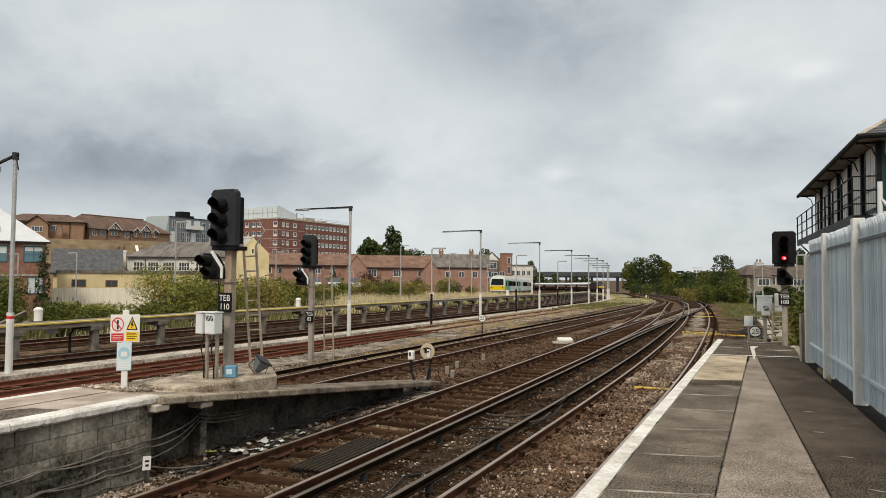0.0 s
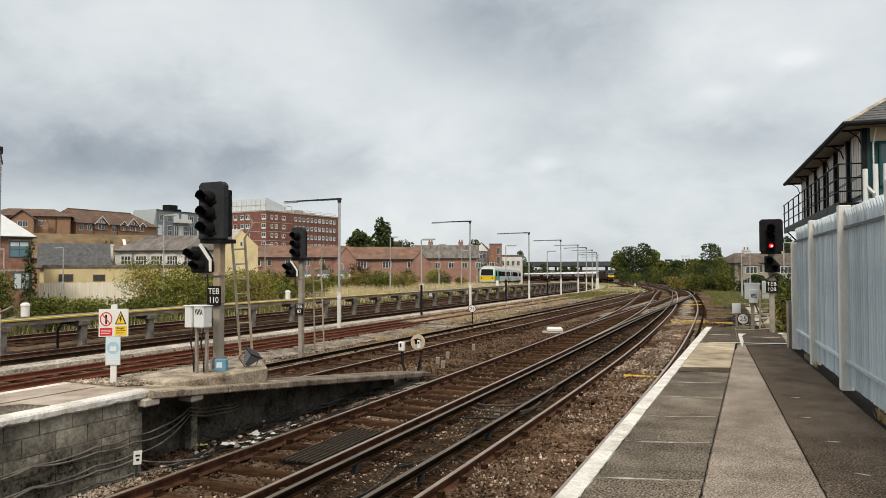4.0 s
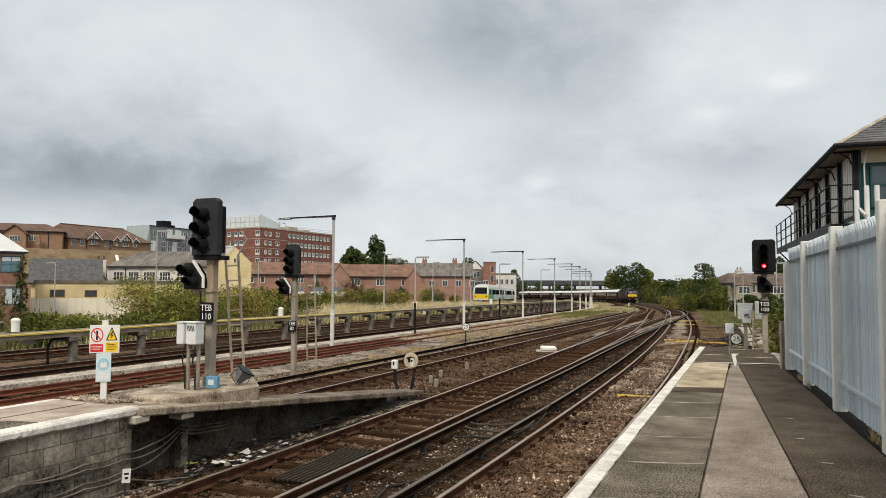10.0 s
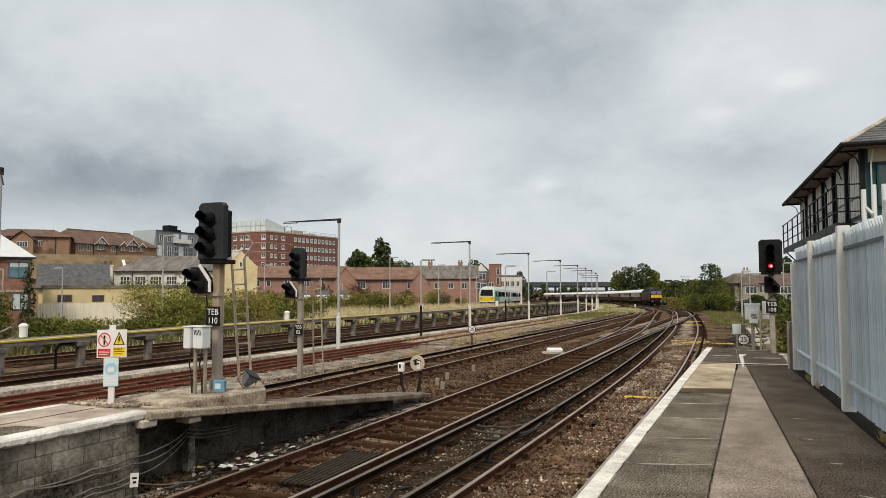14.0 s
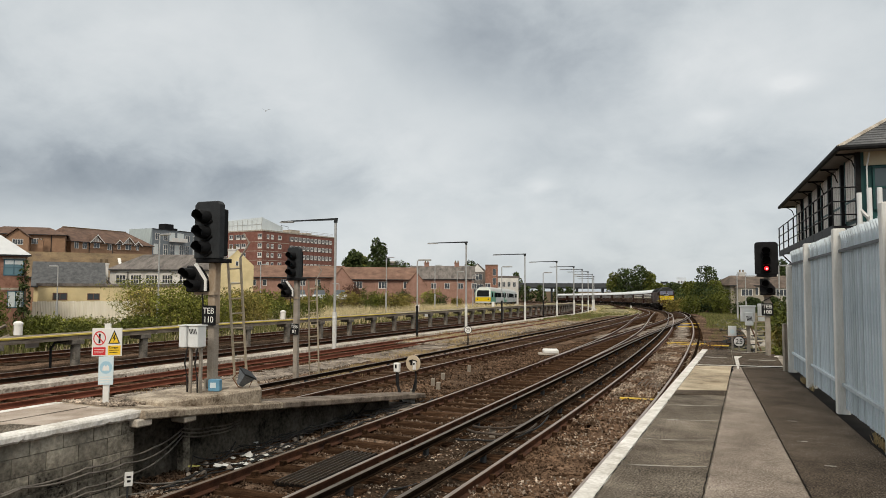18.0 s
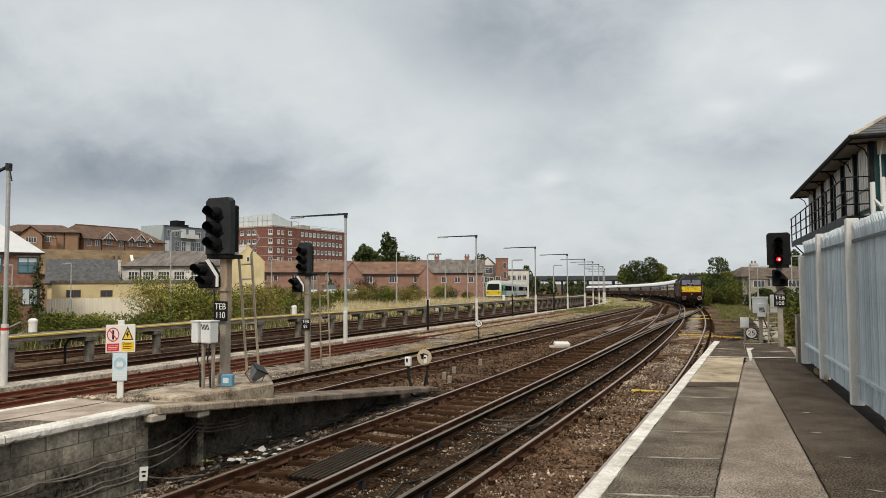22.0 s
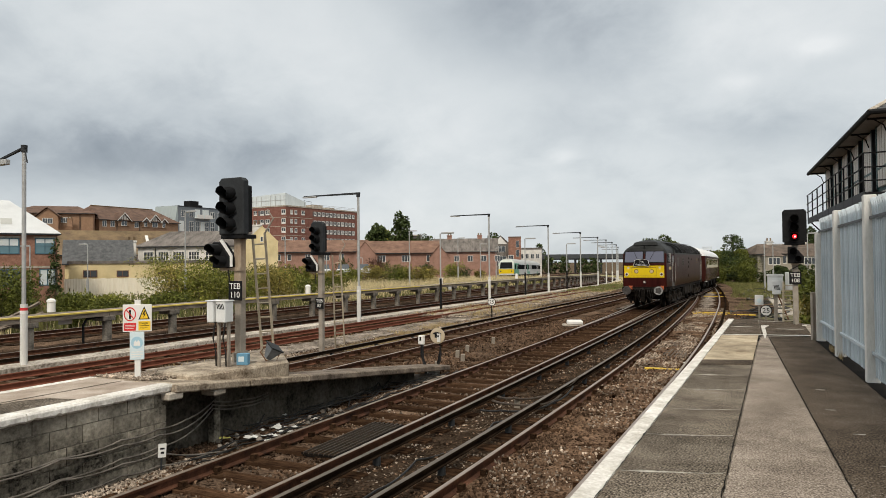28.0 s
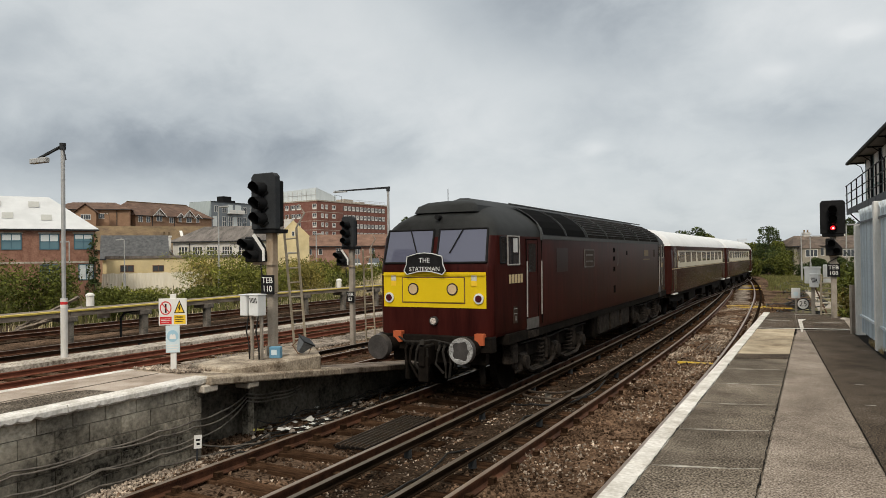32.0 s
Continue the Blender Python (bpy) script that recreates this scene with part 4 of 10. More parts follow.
M["signred"] = material("red_sign_film", [(0.55, 0.03, 0.035), (0.62, 0.04, 0.04)], 0.4, bump=0)
M["signyellow"] = material("yellow_sign_film", [(0.8, 0.5, 0.03), (0.85, 0.56, 0.04)], 0.4, bump=0)
M["signblue"] = material("faded_blue_sign_film", [(0.3, 0.5, 0.62), (0.4, 0.58, 0.68)], 0.45, scale=4, bump=0)
M["signpale"] = material("faded_pale_blue_sheet", [(0.55, 0.66, 0.7), (0.64, 0.73, 0.76)], 0.45, scale=4, bump=0)
M["redlight"] = material("red_signal_light", [(0.6, 0.02, 0.03)], 0.3, bump=0, glow=((1.0, 0.02, 0.03), 1.3))
M["redcore"] = material("glaring_red_core", [(0.9, 0.2, 0.2)], 0.3, bump=0, glow=((1.0, 0.32, 0.3), 3.5))
M["bluebox"] = material("blue_plastic", [(0.1, 0.25, 0.38), (0.16, 0.33, 0.46)], 0.5, scale=5, bump=0.05)
M["timber"] = material("weathered_timber_beam", [(0.055, 0.042, 0.03), (0.19, 0.15, 0.112), (0.36, 0.3, 0.24)], 0.9, scale=3, fine=40, bump=0.4, streak=(4, 0.5, 4))
M["yellowedge"] = material("yellow_edge_paint", [(0.4, 0.3, 0.06), (0.72, 0.55, 0.12)], 0.75, scale=2, fine=18, bump=0.2, contrast=0.28)
M["creamedge"] = material("faded_cream_edge", [(0.34, 0.27, 0.13), (0.58, 0.5, 0.33)], 0.8, scale=2, fine=18, bump=0.2)
M["ladderpaint"] = material("weathered_cream_ladder_paint", [(0.34, 0.27, 0.18), (0.58, 0.51, 0.4)], 0.75, scale=5, bump=0.15)
M["dustycable"] = material("dusty_cable_sheath", [(0.02, 0.017, 0.014), (0.09, 0.078, 0.064), (0.26, 0.23, 0.195)], 0.6, scale=3, fine=18, bump=0.1, spec=0.3, contrast=0.2)
M["cable"] = material("black_cable_sheath", [(0.006, 0.006, 0.006), (0.02, 0.018, 0.016)], 0.5, scale=8, bump=0.05, spec=0.3)


def make_fence():
    t = thing("palisade_fence", "tall pale blue-grey palisade fence beside the platform", "fence")
    post_ys = [17.5, 14.85, 11.95, 9.1, 6.3, 3.5, 0.7, -2.1, -4.9]
    turn = math.degrees(math.atan(0.083))
    for i, y in enumerate(post_ys):
        h = (2.36, 2.7, 2.74, 2.8)[min(i, 3)]
        g = Geo().box(-0.085, -0.08, 0, 0.085, 0.08, h)
        part("fence_post", g.mesh("fence_post", 0.01), "post", t, m=pose(fence_x(y) + 0.085, y, DECK - 0.02, 0, 0, turn))
    # a pale with a folded section and a split, outward bent head
    prof = [(-0.038, 0.018), (-0.03, -0.016), (-0.01, -0.016), (0.0, 0.004), (0.01, -0.016), (0.03, -0.016), (0.038, 0.018), (0.034, 0.02), (0.027, -0.012), (0.0, 0.008), (-0.027, -0.012), (-0.034, 0.02)]

    def ring(z, k, lean):
        return [Vector((1.8 * y + 0.018 - lean, x * k, z)) for x, y in prof]
    pale = Geo().rings([ring(0.07, 1, 0), ring(2.3, 1, 0), ring(2.5, 1, 0.006), ring(2.56, 0.9, 0.012), ring(2.66, 0.12, 0.035)], True, True).mesh("pale")
    for a, b in zip(post_ys, post_ys[1:]):
        pa, pb = Vector((fence_x(a) + 0.115, a, DECK)), Vector((fence_x(b) + 0.115, b, DECK))
        for z in (0.42, 2.38):
            # an angle rail: a flat ledge with a lip
            g = Geo()
            for sec in (((-0.05, 0.012), (-0.004, 0.012), (-0.004, 0.022), (-0.05, 0.022)), ((-0.05, -0.02), (-0.042, -0.02), (-0.042, 0.012), (-0.05, 0.012))):
                vs = [p + Vector((o, 0, z + h)) for p in (pa, pb) for o, h in sec]
                g.add(vs, [(0, 1, 2, 3), (7, 6, 5, 4), (0, 4, 5, 1), (1, 5, 6, 2), (2, 6, 7, 3), (3, 7, 4, 0)])
            part("fence_rail", g, "bluegrey" if z < 1 else "darkrail", t, "dark upper rail" if z > 1 else "")
        n = 19
        for k in range(n):
            p = pa.lerp(pb, (k + 0.9) / (n + 0.8))
            rg = random.Random(int(p.y * 100))
            part("pale", pale, "bluegrey", t, m=pose(p.x, p.y, DECK + rg.uniform(-0.006, 0.006), 0, rg.uniform(-0.12, 0.12), turn + rg.uniform(-0.4, 0.4)))
    return t


# the upper rail's underside shade, put into its paint
M["darkrail"] = material("shaded_rail_paint", [(0.05, 0.055, 0.06), (0.12, 0.13, 0.14)], 0.6, scale=5, bump=0.05)
make_fence()
cover = thing("cover_board", "weathered grey board at the foot of the fence", "board")
part("board", Geo().add([(0.42, 17.6, 0.5), (0.5, 17.75, 0.5), (0.5, 17.75, 2.0), (0.42, 17.6, 2.0), (0.46, 17.5, 0.5), (0.54, 17.66, 0.5), (0.54, 17.66, 2.0), (0.46, 17.5, 2.0)], [(0, 1, 2, 3), (7, 6, 5, 4), (0, 4, 5, 1), (1, 5, 6, 2), (2, 6, 7, 3), (3, 7, 4, 0)]), "greypost", cover)
for i, (x, y, zt) in enumerate(((1.66, 14.6, 4.52), (1.82, 14.6, 4.6), (1.98, 14.6, 4.6))):
    p = thing("white_post", "white painted post standing behind the fence", "post", group="white posts behind the fence")
    part("shaft", Geo().tube([(x, y, -0.42), (x, y, zt - 0.04), (x, y, zt)], 0.045, 12, r1=0.04), "grpwhite", p, smooth=True)
    if i != 1:
        part("bracket", Geo().tube([(x, y, zt - 0.3), (x + 0.12, y - 0.05, zt - 0.45), (x + 0.16, y - 0.05, zt - 0.8), (x + 0.05, y, zt - 1.0)], 0.035, 8), "galv", p)


# ---- signal box ----
def make_signal_box():
    """Local x runs away from the track, y along it, away from the platform; the origin is the near corner at the track side."""
    t = thing("signal_box", "timber signal box with a slate hipped roof and a balcony", "signal box", m=pose(2.42, 21.3, -0.42, 0, 0, 4.4))
    L, W, F, E = 12.9, 4.6, 4.98, 6.9
    part("brick_base", Geo().box(0.02, 0.02, 0, W - 0.02, L, F - 0.1), "brickdark", t)
    part("floor_band", Geo().box(-0.04, -0.04, F - 0.25, W + 0.04, L + 0.04, F), "boards", t)
    part("upper_wall", Geo().box(0.06, 0.06, F, W - 0.06, L, E), "darkgreen", t, "dark green painted upper storey")
    # the track side: pale boarded panels between dark posts
    n = 6
    for i in range(n):
        y0 = 0.25 + i * (L - 0.4) / n
        y1 = y0 + (L - 0.4) / n * 0.64
        bp = part("boarded_window", Geo().box(-0.03, y0, F + 0.15, 0.06, y1, E - 0.1), "boards", t, "window covered with weathered pale boards")
        for k in range(3):
            yk = y0 + (y1 - y0) * (k + 1) / 4
            part("board_batten", Geo().box(-0.036, yk - 0.01, F + 0.15, -0.03, yk + 0.01, E - 0.1), "greypost", bp)
        part("board_frame", Geo().box(-0.05, y0 - 0.05, F + 0.1, -0.03, y0 + 0.02, E - 0.06).box(-0.05, y1 - 0.02, F + 0.1, -0.03, y1 + 0.05, E - 0.06).box(-0.045, y0, F + 0.62, -0.03, y1, F + 0.68), "darkgreen", bp)
        part("wall_post", Geo().box(-0.06, y0 - 0.24, F - 0.2, 0.06, y0 - 0.1, E), "black", t)
    # near end: green glazed frames below a cream band
    part("cream_band", Geo().box(0.14, 0.0, E - 0.42, W, 0.06, E), "creamwall", t)
    for i in range(3):
        x0 = 0.35 + i * 1.42
        w = part("end_window", Geo().box(x0, 0.01, F + 0.35, x0 + 1.25, 0.07, E - 0.46), "boxglass", t, "dark window in a green frame")
        for k in range(4):
            part("glazing_bar", Geo().box(x0 + k * 0.416 - 0.025, -0.015, F + 0.35, x0 + k * 0.416 + 0.025, 0.01, E - 0.46), "darkgreen", w)
        for z in (F + 0.35, F + 0.9, E - 0.48):
            part("glazing_bar", Geo().box(x0 - 0.02, -0.018, z - 0.03, x0 + 1.27, 0.008, z + 0.03), "darkgreen", w)
    # roof: hipped, slated, with deep eaves
    o, top = 0.55, 8.75
    a, b, c, d = (-o, -o, E), (W + o, -o, E), (W + o, L + o, E), (-o, L + o, E)
    r0, r1 = (W / 2, W / 2 - 0.2, top), (W / 2, L - W / 2 + 0.2, top)
    rf = part("roof", Geo().add([a, b, c, d, r0, r1], [(0, 1, 4), (1, 2, 5, 4), (2, 3, 5), (3, 0, 4, 5), (3, 2, 1, 0)]), "slate", t, "grey slate hipped roof")
    part("soffit", Geo().box(-o + 0.03, -o + 0.03, E - 0.06, W + o - 0.03, L + o - 0.03, E - 0.012), "soffitwood", rf)
    part("gutter", Geo().tube([(-o, -o, E - 0.02), (-o, L + o, E - 0.02)], 0.07, 8).tube([(-o, -o, E - 0.02), (W + o, -o, E - 0.02)], 0.07, 8), "black", rf)
    part("hip_flashing", Geo().tube([a, r0], 0.06, 6), "palecrete", rf, "pale mortared hip tiles")
    sl = Geo()
    for k in range(22):
        f = (k + 0.5) / 22
        za = E + (top - E) * f
        x0, x1, yk = -o + (W / 2 + o) * f, W + o - (W / 2 + o) * f, -o + (W / 2 - 0.2 + o) * f
        sl.box(x0, yk - 0.01, za, x1, yk + 0.03, za + 0.018)
    tagged(part("slate_course", sl, "slate", rf), kind="stuff")
    # eave brackets, balcony and its rails
    m = 6
    for i in range(m):
        y = 0.15 + i * (L - 0.3) / (m - 1)
        part("eave_bracket", Geo().tube([(-0.04, y, E - 0.5), (-0.12, y, E - 0.26), (-0.34, y, E - 0.1)], 0.018, 6).box(-0.5, y - 0.025, E - 0.11, 0.0, y + 0.025, E - 0.06), "black", t)
    bz = F - 0.1
    bal = part("balcony_deck", Geo().box(-0.62, -0.1, bz - 0.12, -0.06, L, bz), "black", t, "narrow dark balcony")
    part("balcony_edge", Geo().box(-0.66, -0.12, bz - 0.22, -0.62, L, bz + 0.02), "darkgrey", bal)
    for i in range(9):
        y = -0.08 + i * (L + 0.05) / 8
        part("rail_post", Geo().tube([(-0.64, y, bz - 0.2), (-0.64, y, bz + 1.02)], 0.024, 6), "black", bal)
    for z in (0.3, 0.65, 1.02):
        part("handrail", Geo().tube([(-0.05, -0.1, bz + z), (-0.64, -0.1, bz + z), (-0.64, L, bz + z), (-0.64, L + 0.35, bz + z)], 0.02, 6), "black", bal)
    for i in range(5):
        y = 0.5 + i * (L - 1) / 4
        part("balcony_strut", Geo().tube([(-0.6, y, bz - 0.15), (0.0, y, bz - 0.8)], 0.03, 6), "black", bal)
    part("downpipe", Geo().tube([(0.25, -0.08, E - 0.1), (0.18, -0.08, E - 0.5), (0.18, -0.08, F - 0.4)], 0.02, 8), "grpwhite", t)
    return t


M["brickdark"] = material("sooty_brick", [(0.1, 0.055, 0.04), (0.17, 0.09, 0.065)], 0.9, scale=3, bump=0.3)
M["boxglass"] = glassy("old_window_glass", (0.03, 0.05, 0.055), 0.08)
M["soffitwood"] = material("pale_soffit_boards", [(0.2, 0.18, 0.16), (0.3, 0.28, 0.25)], 0.85, scale=3, bump=0.2)
make_signal_box()


# ---- colour light signals, facing down the platform ----
def hood(t, x, y, z, r=0.1):
    """A long black hood over one lens."""
    n, rings = 12, []
    for k, (yy, cut) in enumerate(((y, 0.0), (y - 0.1, 0.0), (y - 0.19, 0.03))):
        q = r * (1.0 - 0.04 * k)
        rings.append([Vector((x + q * math.cos(2 * math.pi * i / n), yy - (0.07 if k == 2 and math.sin(2 * math.pi * i / n) > 0 else 0), z + q * math.sin(2 * math.pi * i / n) + cut * 0.3)) for i in range(n)])
    return part("hood", Geo().rings(rings), "black", t, smooth=True)


def make_signal(x, y, z0, height, words, label, group, rusty=True, lit=False, ladder=None, head_h=0.98, head_w=0.56, sub_x=-0.25, plate_x=0.01, plate_drop=0.62):
    """A post with a three-lens head, a small subsidiary head and a number plate; faces -y."""
    t = thing("railway_signal", label, "railway signal", m=pose(x, y, z0), group=group)
    hb = height - head_h
    post = part("post", Geo().box(-0.072, -0.072, 0, 0.072, 0.072, hb * 0.5), "greypost", t, bevel=0.015)
    part("upper_post", Geo().box(-0.078, -0.078, hb * 0.5, 0.078, 0.078, hb - 0.05), "beigepost" if rusty else "greypost", t, "rust-stained cream upper post" if rusty else "", bevel=0.015)
    part("base_plate", Geo().box(-0.2, -0.2, 0, 0.2, 0.2, 0.03).box(-0.02, -0.18, 0.03, 0.02, 0.18, 0.2), "greypost", t)
    part("head_bracket", Geo().box(-0.26, -0.2, hb - 0.07, 0.26, 0.14, hb), "black", t, bevel=0.01)
    w = head_w / 2
    hd = part("head", Geo().extrude([(-w, hb), (w, hb), (w, height - 0.06), (w - 0.06, height), (-w + 0.06, height), (-w, height - 0.06)], pose(0, -0.22, 0), 0.14), "black" if lit else "darkgrey", t, "black three-lens signal head" if lit else "dark grey three-lens signal head", bevel=0.012)
    part("rear_case", Geo().box(-w + 0.09, -0.08, hb + 0.05, w - 0.09, 0.12, height - 0.12), "black", hd, bevel=0.02)
    for k in range(3):
        zc = hb + head_h * (0.18 + 0.27 * k)
        on = lit and k == 0
        part("lens", Geo().tube([(0, -0.215, zc), (0, -0.235, zc)], 0.06 if on else 0.075, 16), "redlight" if on else "nearblack" if lit else "boxglass", hd, "lit red lens" if on else "")
        if on:
            part("lamp_core", Geo().tube([(0.012, -0.235, zc - 0.008), (0.012, -0.24, zc - 0.008)], 0.028, 12), "redcore", hd, "glaring centre of the lens")
        hood(hd, 0, -0.225, zc, 0.115)
        part("hood_clamp", Geo().tube([(-0.13, -0.23, zc - 0.06), (0.0, -0.25, zc - 0.14), (0.13, -0.23, zc - 0.06)], 0.02, 6), "black", hd)
    # subsidiary head
    zs = hb - 0.36
    sb = part("subsidiary_head", Geo().extrude([(sub_x - 0.2, zs - 0.22), (sub_x + 0.2, zs - 0.22), (sub_x + 0.2, zs - 0.02), (sub_x - 0.02, zs + 0.24), (sub_x - 0.2, zs + 0.24)], pose(0, -0.22, 0), 0.2), "black", t, "black subsidiary signal with white-edged board", bevel=0.02)
    if not lit:
        part("white_edge", Geo().extrude([(sub_x + 0.2, zs - 0.2), (sub_x + 0.25, zs - 0.2), (sub_x + 0.25, zs), (sub_x + 0.02, zs + 0.29), (sub_x - 0.04, zs + 0.26), (sub_x + 0.2, zs - 0.02)], pose(0, -0.2, 0), 0.02), "signwhite", sb)
    hood(sb, sub_x - 0.06, -0.2, zs + 0.1, 0.1)
    hood(sb, sub_x + 0.06, -0.2, zs - 0.1, 0.09)
    part("arm", Geo().box(min(sub_x, 0) - 0.1, -0.12, zs - 0.27, 0.1, -0.02, zs - 0.21), "beigepost", t)
    part("cable_loop", Geo().tube([(sub_x + 0.12, -0.15, zs - 0.25), (-0.12, -0.14, zs - 0.4), (-0.11, -0.12, zs - 0.6)], 0.014, 6), "cable", t)
    # number plate
    zp = zs - plate_drop
    px = plate_x
    pl = part("number_plate", Geo().box(-0.15 + px, -0.14, zp - 0.17, 0.15 + px, -0.12, zp + 0.17), "black", t, "black plate with white characters", bevel=0.004)
    letters(words[0], 0.15, pose(px, -0.1425, zp + 0.075, 90, 0, 0), "signwhite", pl)
    letters(words[1], 0.15, pose(px, -0.1425, zp - 0.075, 90, 0, 0), "signwhite", pl)
    if ladder:
        (bl, br, tl, tr) = [Vector(v) for v in ladder]
        lad = part("ladder", Geo().tube([bl, tl], 0.026, 6).tube([br, tr], 0.026, 6), "ladderpaint", t, "steel ladder leaning on the post")
        for k in range(8):
            f = (k + 0.6) / 8.3
            part("rung", Geo().tube([bl.lerp(tl, f), br.lerp(tr, f)], 0.016, 6), "ladderpaint", lad)
        part("ladder_hook", Geo().tube([tr, tr + Vector((0.12, 0.1, 0.28)), tr + Vector((0.02, 0.05, 0.45))], 0.018, 6), "greypost", lad)
    return t


make_signal(-8.69, 9.52, LEFT, 3.25, ("TEB", "110"), "three-lens railway signal on a rust-stained post with ladder", "signals at the platform end", head_h=0.99, ladder=((-0.46, 1.11, 0.0), (-0.31, 1.27, 0.0), (-0.31, 0.67, 2.3), (-0.14, 0.82, 2.32)))
make_signal(-13.05, 17.9, -0.2, 4.22, ("TEB", "82"), "three-lens railway signal on a grey post between tracks", "signals at the platform end", rusty=False, head_h=0.95, head_w=0.46, plate_x=0.02, plate_drop=1.2, ladder=((-0.52, 1.48, 0.02), (-0.22, 1.58, 0.02), (-0.01, 0.61, 3.2), (0.19, 0.76, 3.25)))
make_signal(0.16, 21.7, 0.9, 3.2, ("TEB", "108"), "railway signal showing a red light at the platform end", "signals at the platform end", rusty=False, lit=True, head_w=0.6, head_h=0.9, sub_x=0.02, plate_x=0.0, ladder=((-0.32, 0.7, 0.0), (-0.02, 0.7, 0.0), (-0.3, 0.45, 1.2), (0.0, 0.45, 1.2)))


M["dullsteel"] = material("dull_blue_grey_steel", [(0.09, 0.1, 0.11), (0.22, 0.24, 0.26)], 0.55, 0.2, scale=9, bump=0.1)


def make_location_box(x, y, z, label, scale=1.0):
    t = thing("location_box", label, "equipment box", m=pose(x, y, z))
    legs = [(-0.075, 0), (0.085, 0.06)]
    for lx, ly in legs:
        part("leg", Geo().box(lx - 0.025, ly - 0.025, 0, lx + 0.025, ly + 0.025, 0.8), "greypost", t, bevel=0.006)
    for k, (x0, x1) in enumerate(((-0.235, -0.085), (-0.07, 0.145))):
        b = part("box", Geo().box(x0, -0.13 + 0.04 * k, 0.76, x1, 0.12, 1.12), "grpwhite", t, bevel=0.015)
        part("box_lid", Geo().box(x0 - 0.01, -0.145 + 0.04 * k, 1.115, x1 + 0.01, 0.13, 1.135), "grpwhite", b, bevel=0.005)
        for j in range(5 if k else 0):
            xs = x0 + 0.025 + 0.033 * j
            part("black_stripe", Geo().add([(xs + 0.03, -0.094, 0.985), (xs + 0.048, -0.094, 0.985), (xs + 0.018, -0.094, 1.075), (xs, -0.094, 1.075)], [(0, 1, 2, 3)]), "black", b)
    for lx in (-0.1, 0.12):
        part("cable", Geo().tube([(lx, -0.05, 0.78), (lx - 0.03, -0.08, 0.5), (lx + 0.02, -0.07, 0.25), (lx - 0.01, -0.03, 0.02)], 0.014, 6), "cable", t)
    return t


make_location_box(-8.64, 9.03, LEFT, "two white equipment boxes on posts on the plinth")
t = thing("floodlight", "tipped-over grey floodlight lying on the plinth", "floodlight", m=pose(-8.36, 9.92, LEFT + 0.13, 0, 35, 25))
part("housing", Geo().tube([(0, 0, -0.1), (0, 0, 0.02), (0, 0, 0.14)], 0.06, 4, r1=0.17), "dullsteel", t, smooth=True)
part("bezel", Geo().tube([(0, 0, 0.135), (0, 0, 0.16)], 0.19, 4), "darkgrey", t)
part("stirrup", Geo().tube([(0.14, 0, 0.08), (0.17, 0.02, -0.08), (0.0, 0.04, -0.15), (-0.17, 0.02, -0.08), (-0.14, 0, 0.08)], 0.012, 6), "rust", t)
t = thing("blue_box", "small faded blue box beside the signal post", "box", m=pose(-8.5, 9.38, LEFT, 0, 0, 20))
part("box", Geo().box(-0.1, -0.06, 0, 0.1, 0.06, 0.2), "bluebox", t, bevel=0.01)
part("label_plate", Geo().box(-0.06, -0.064, 0.06, 0.04, -0.06, 0.15), "signpale", t)


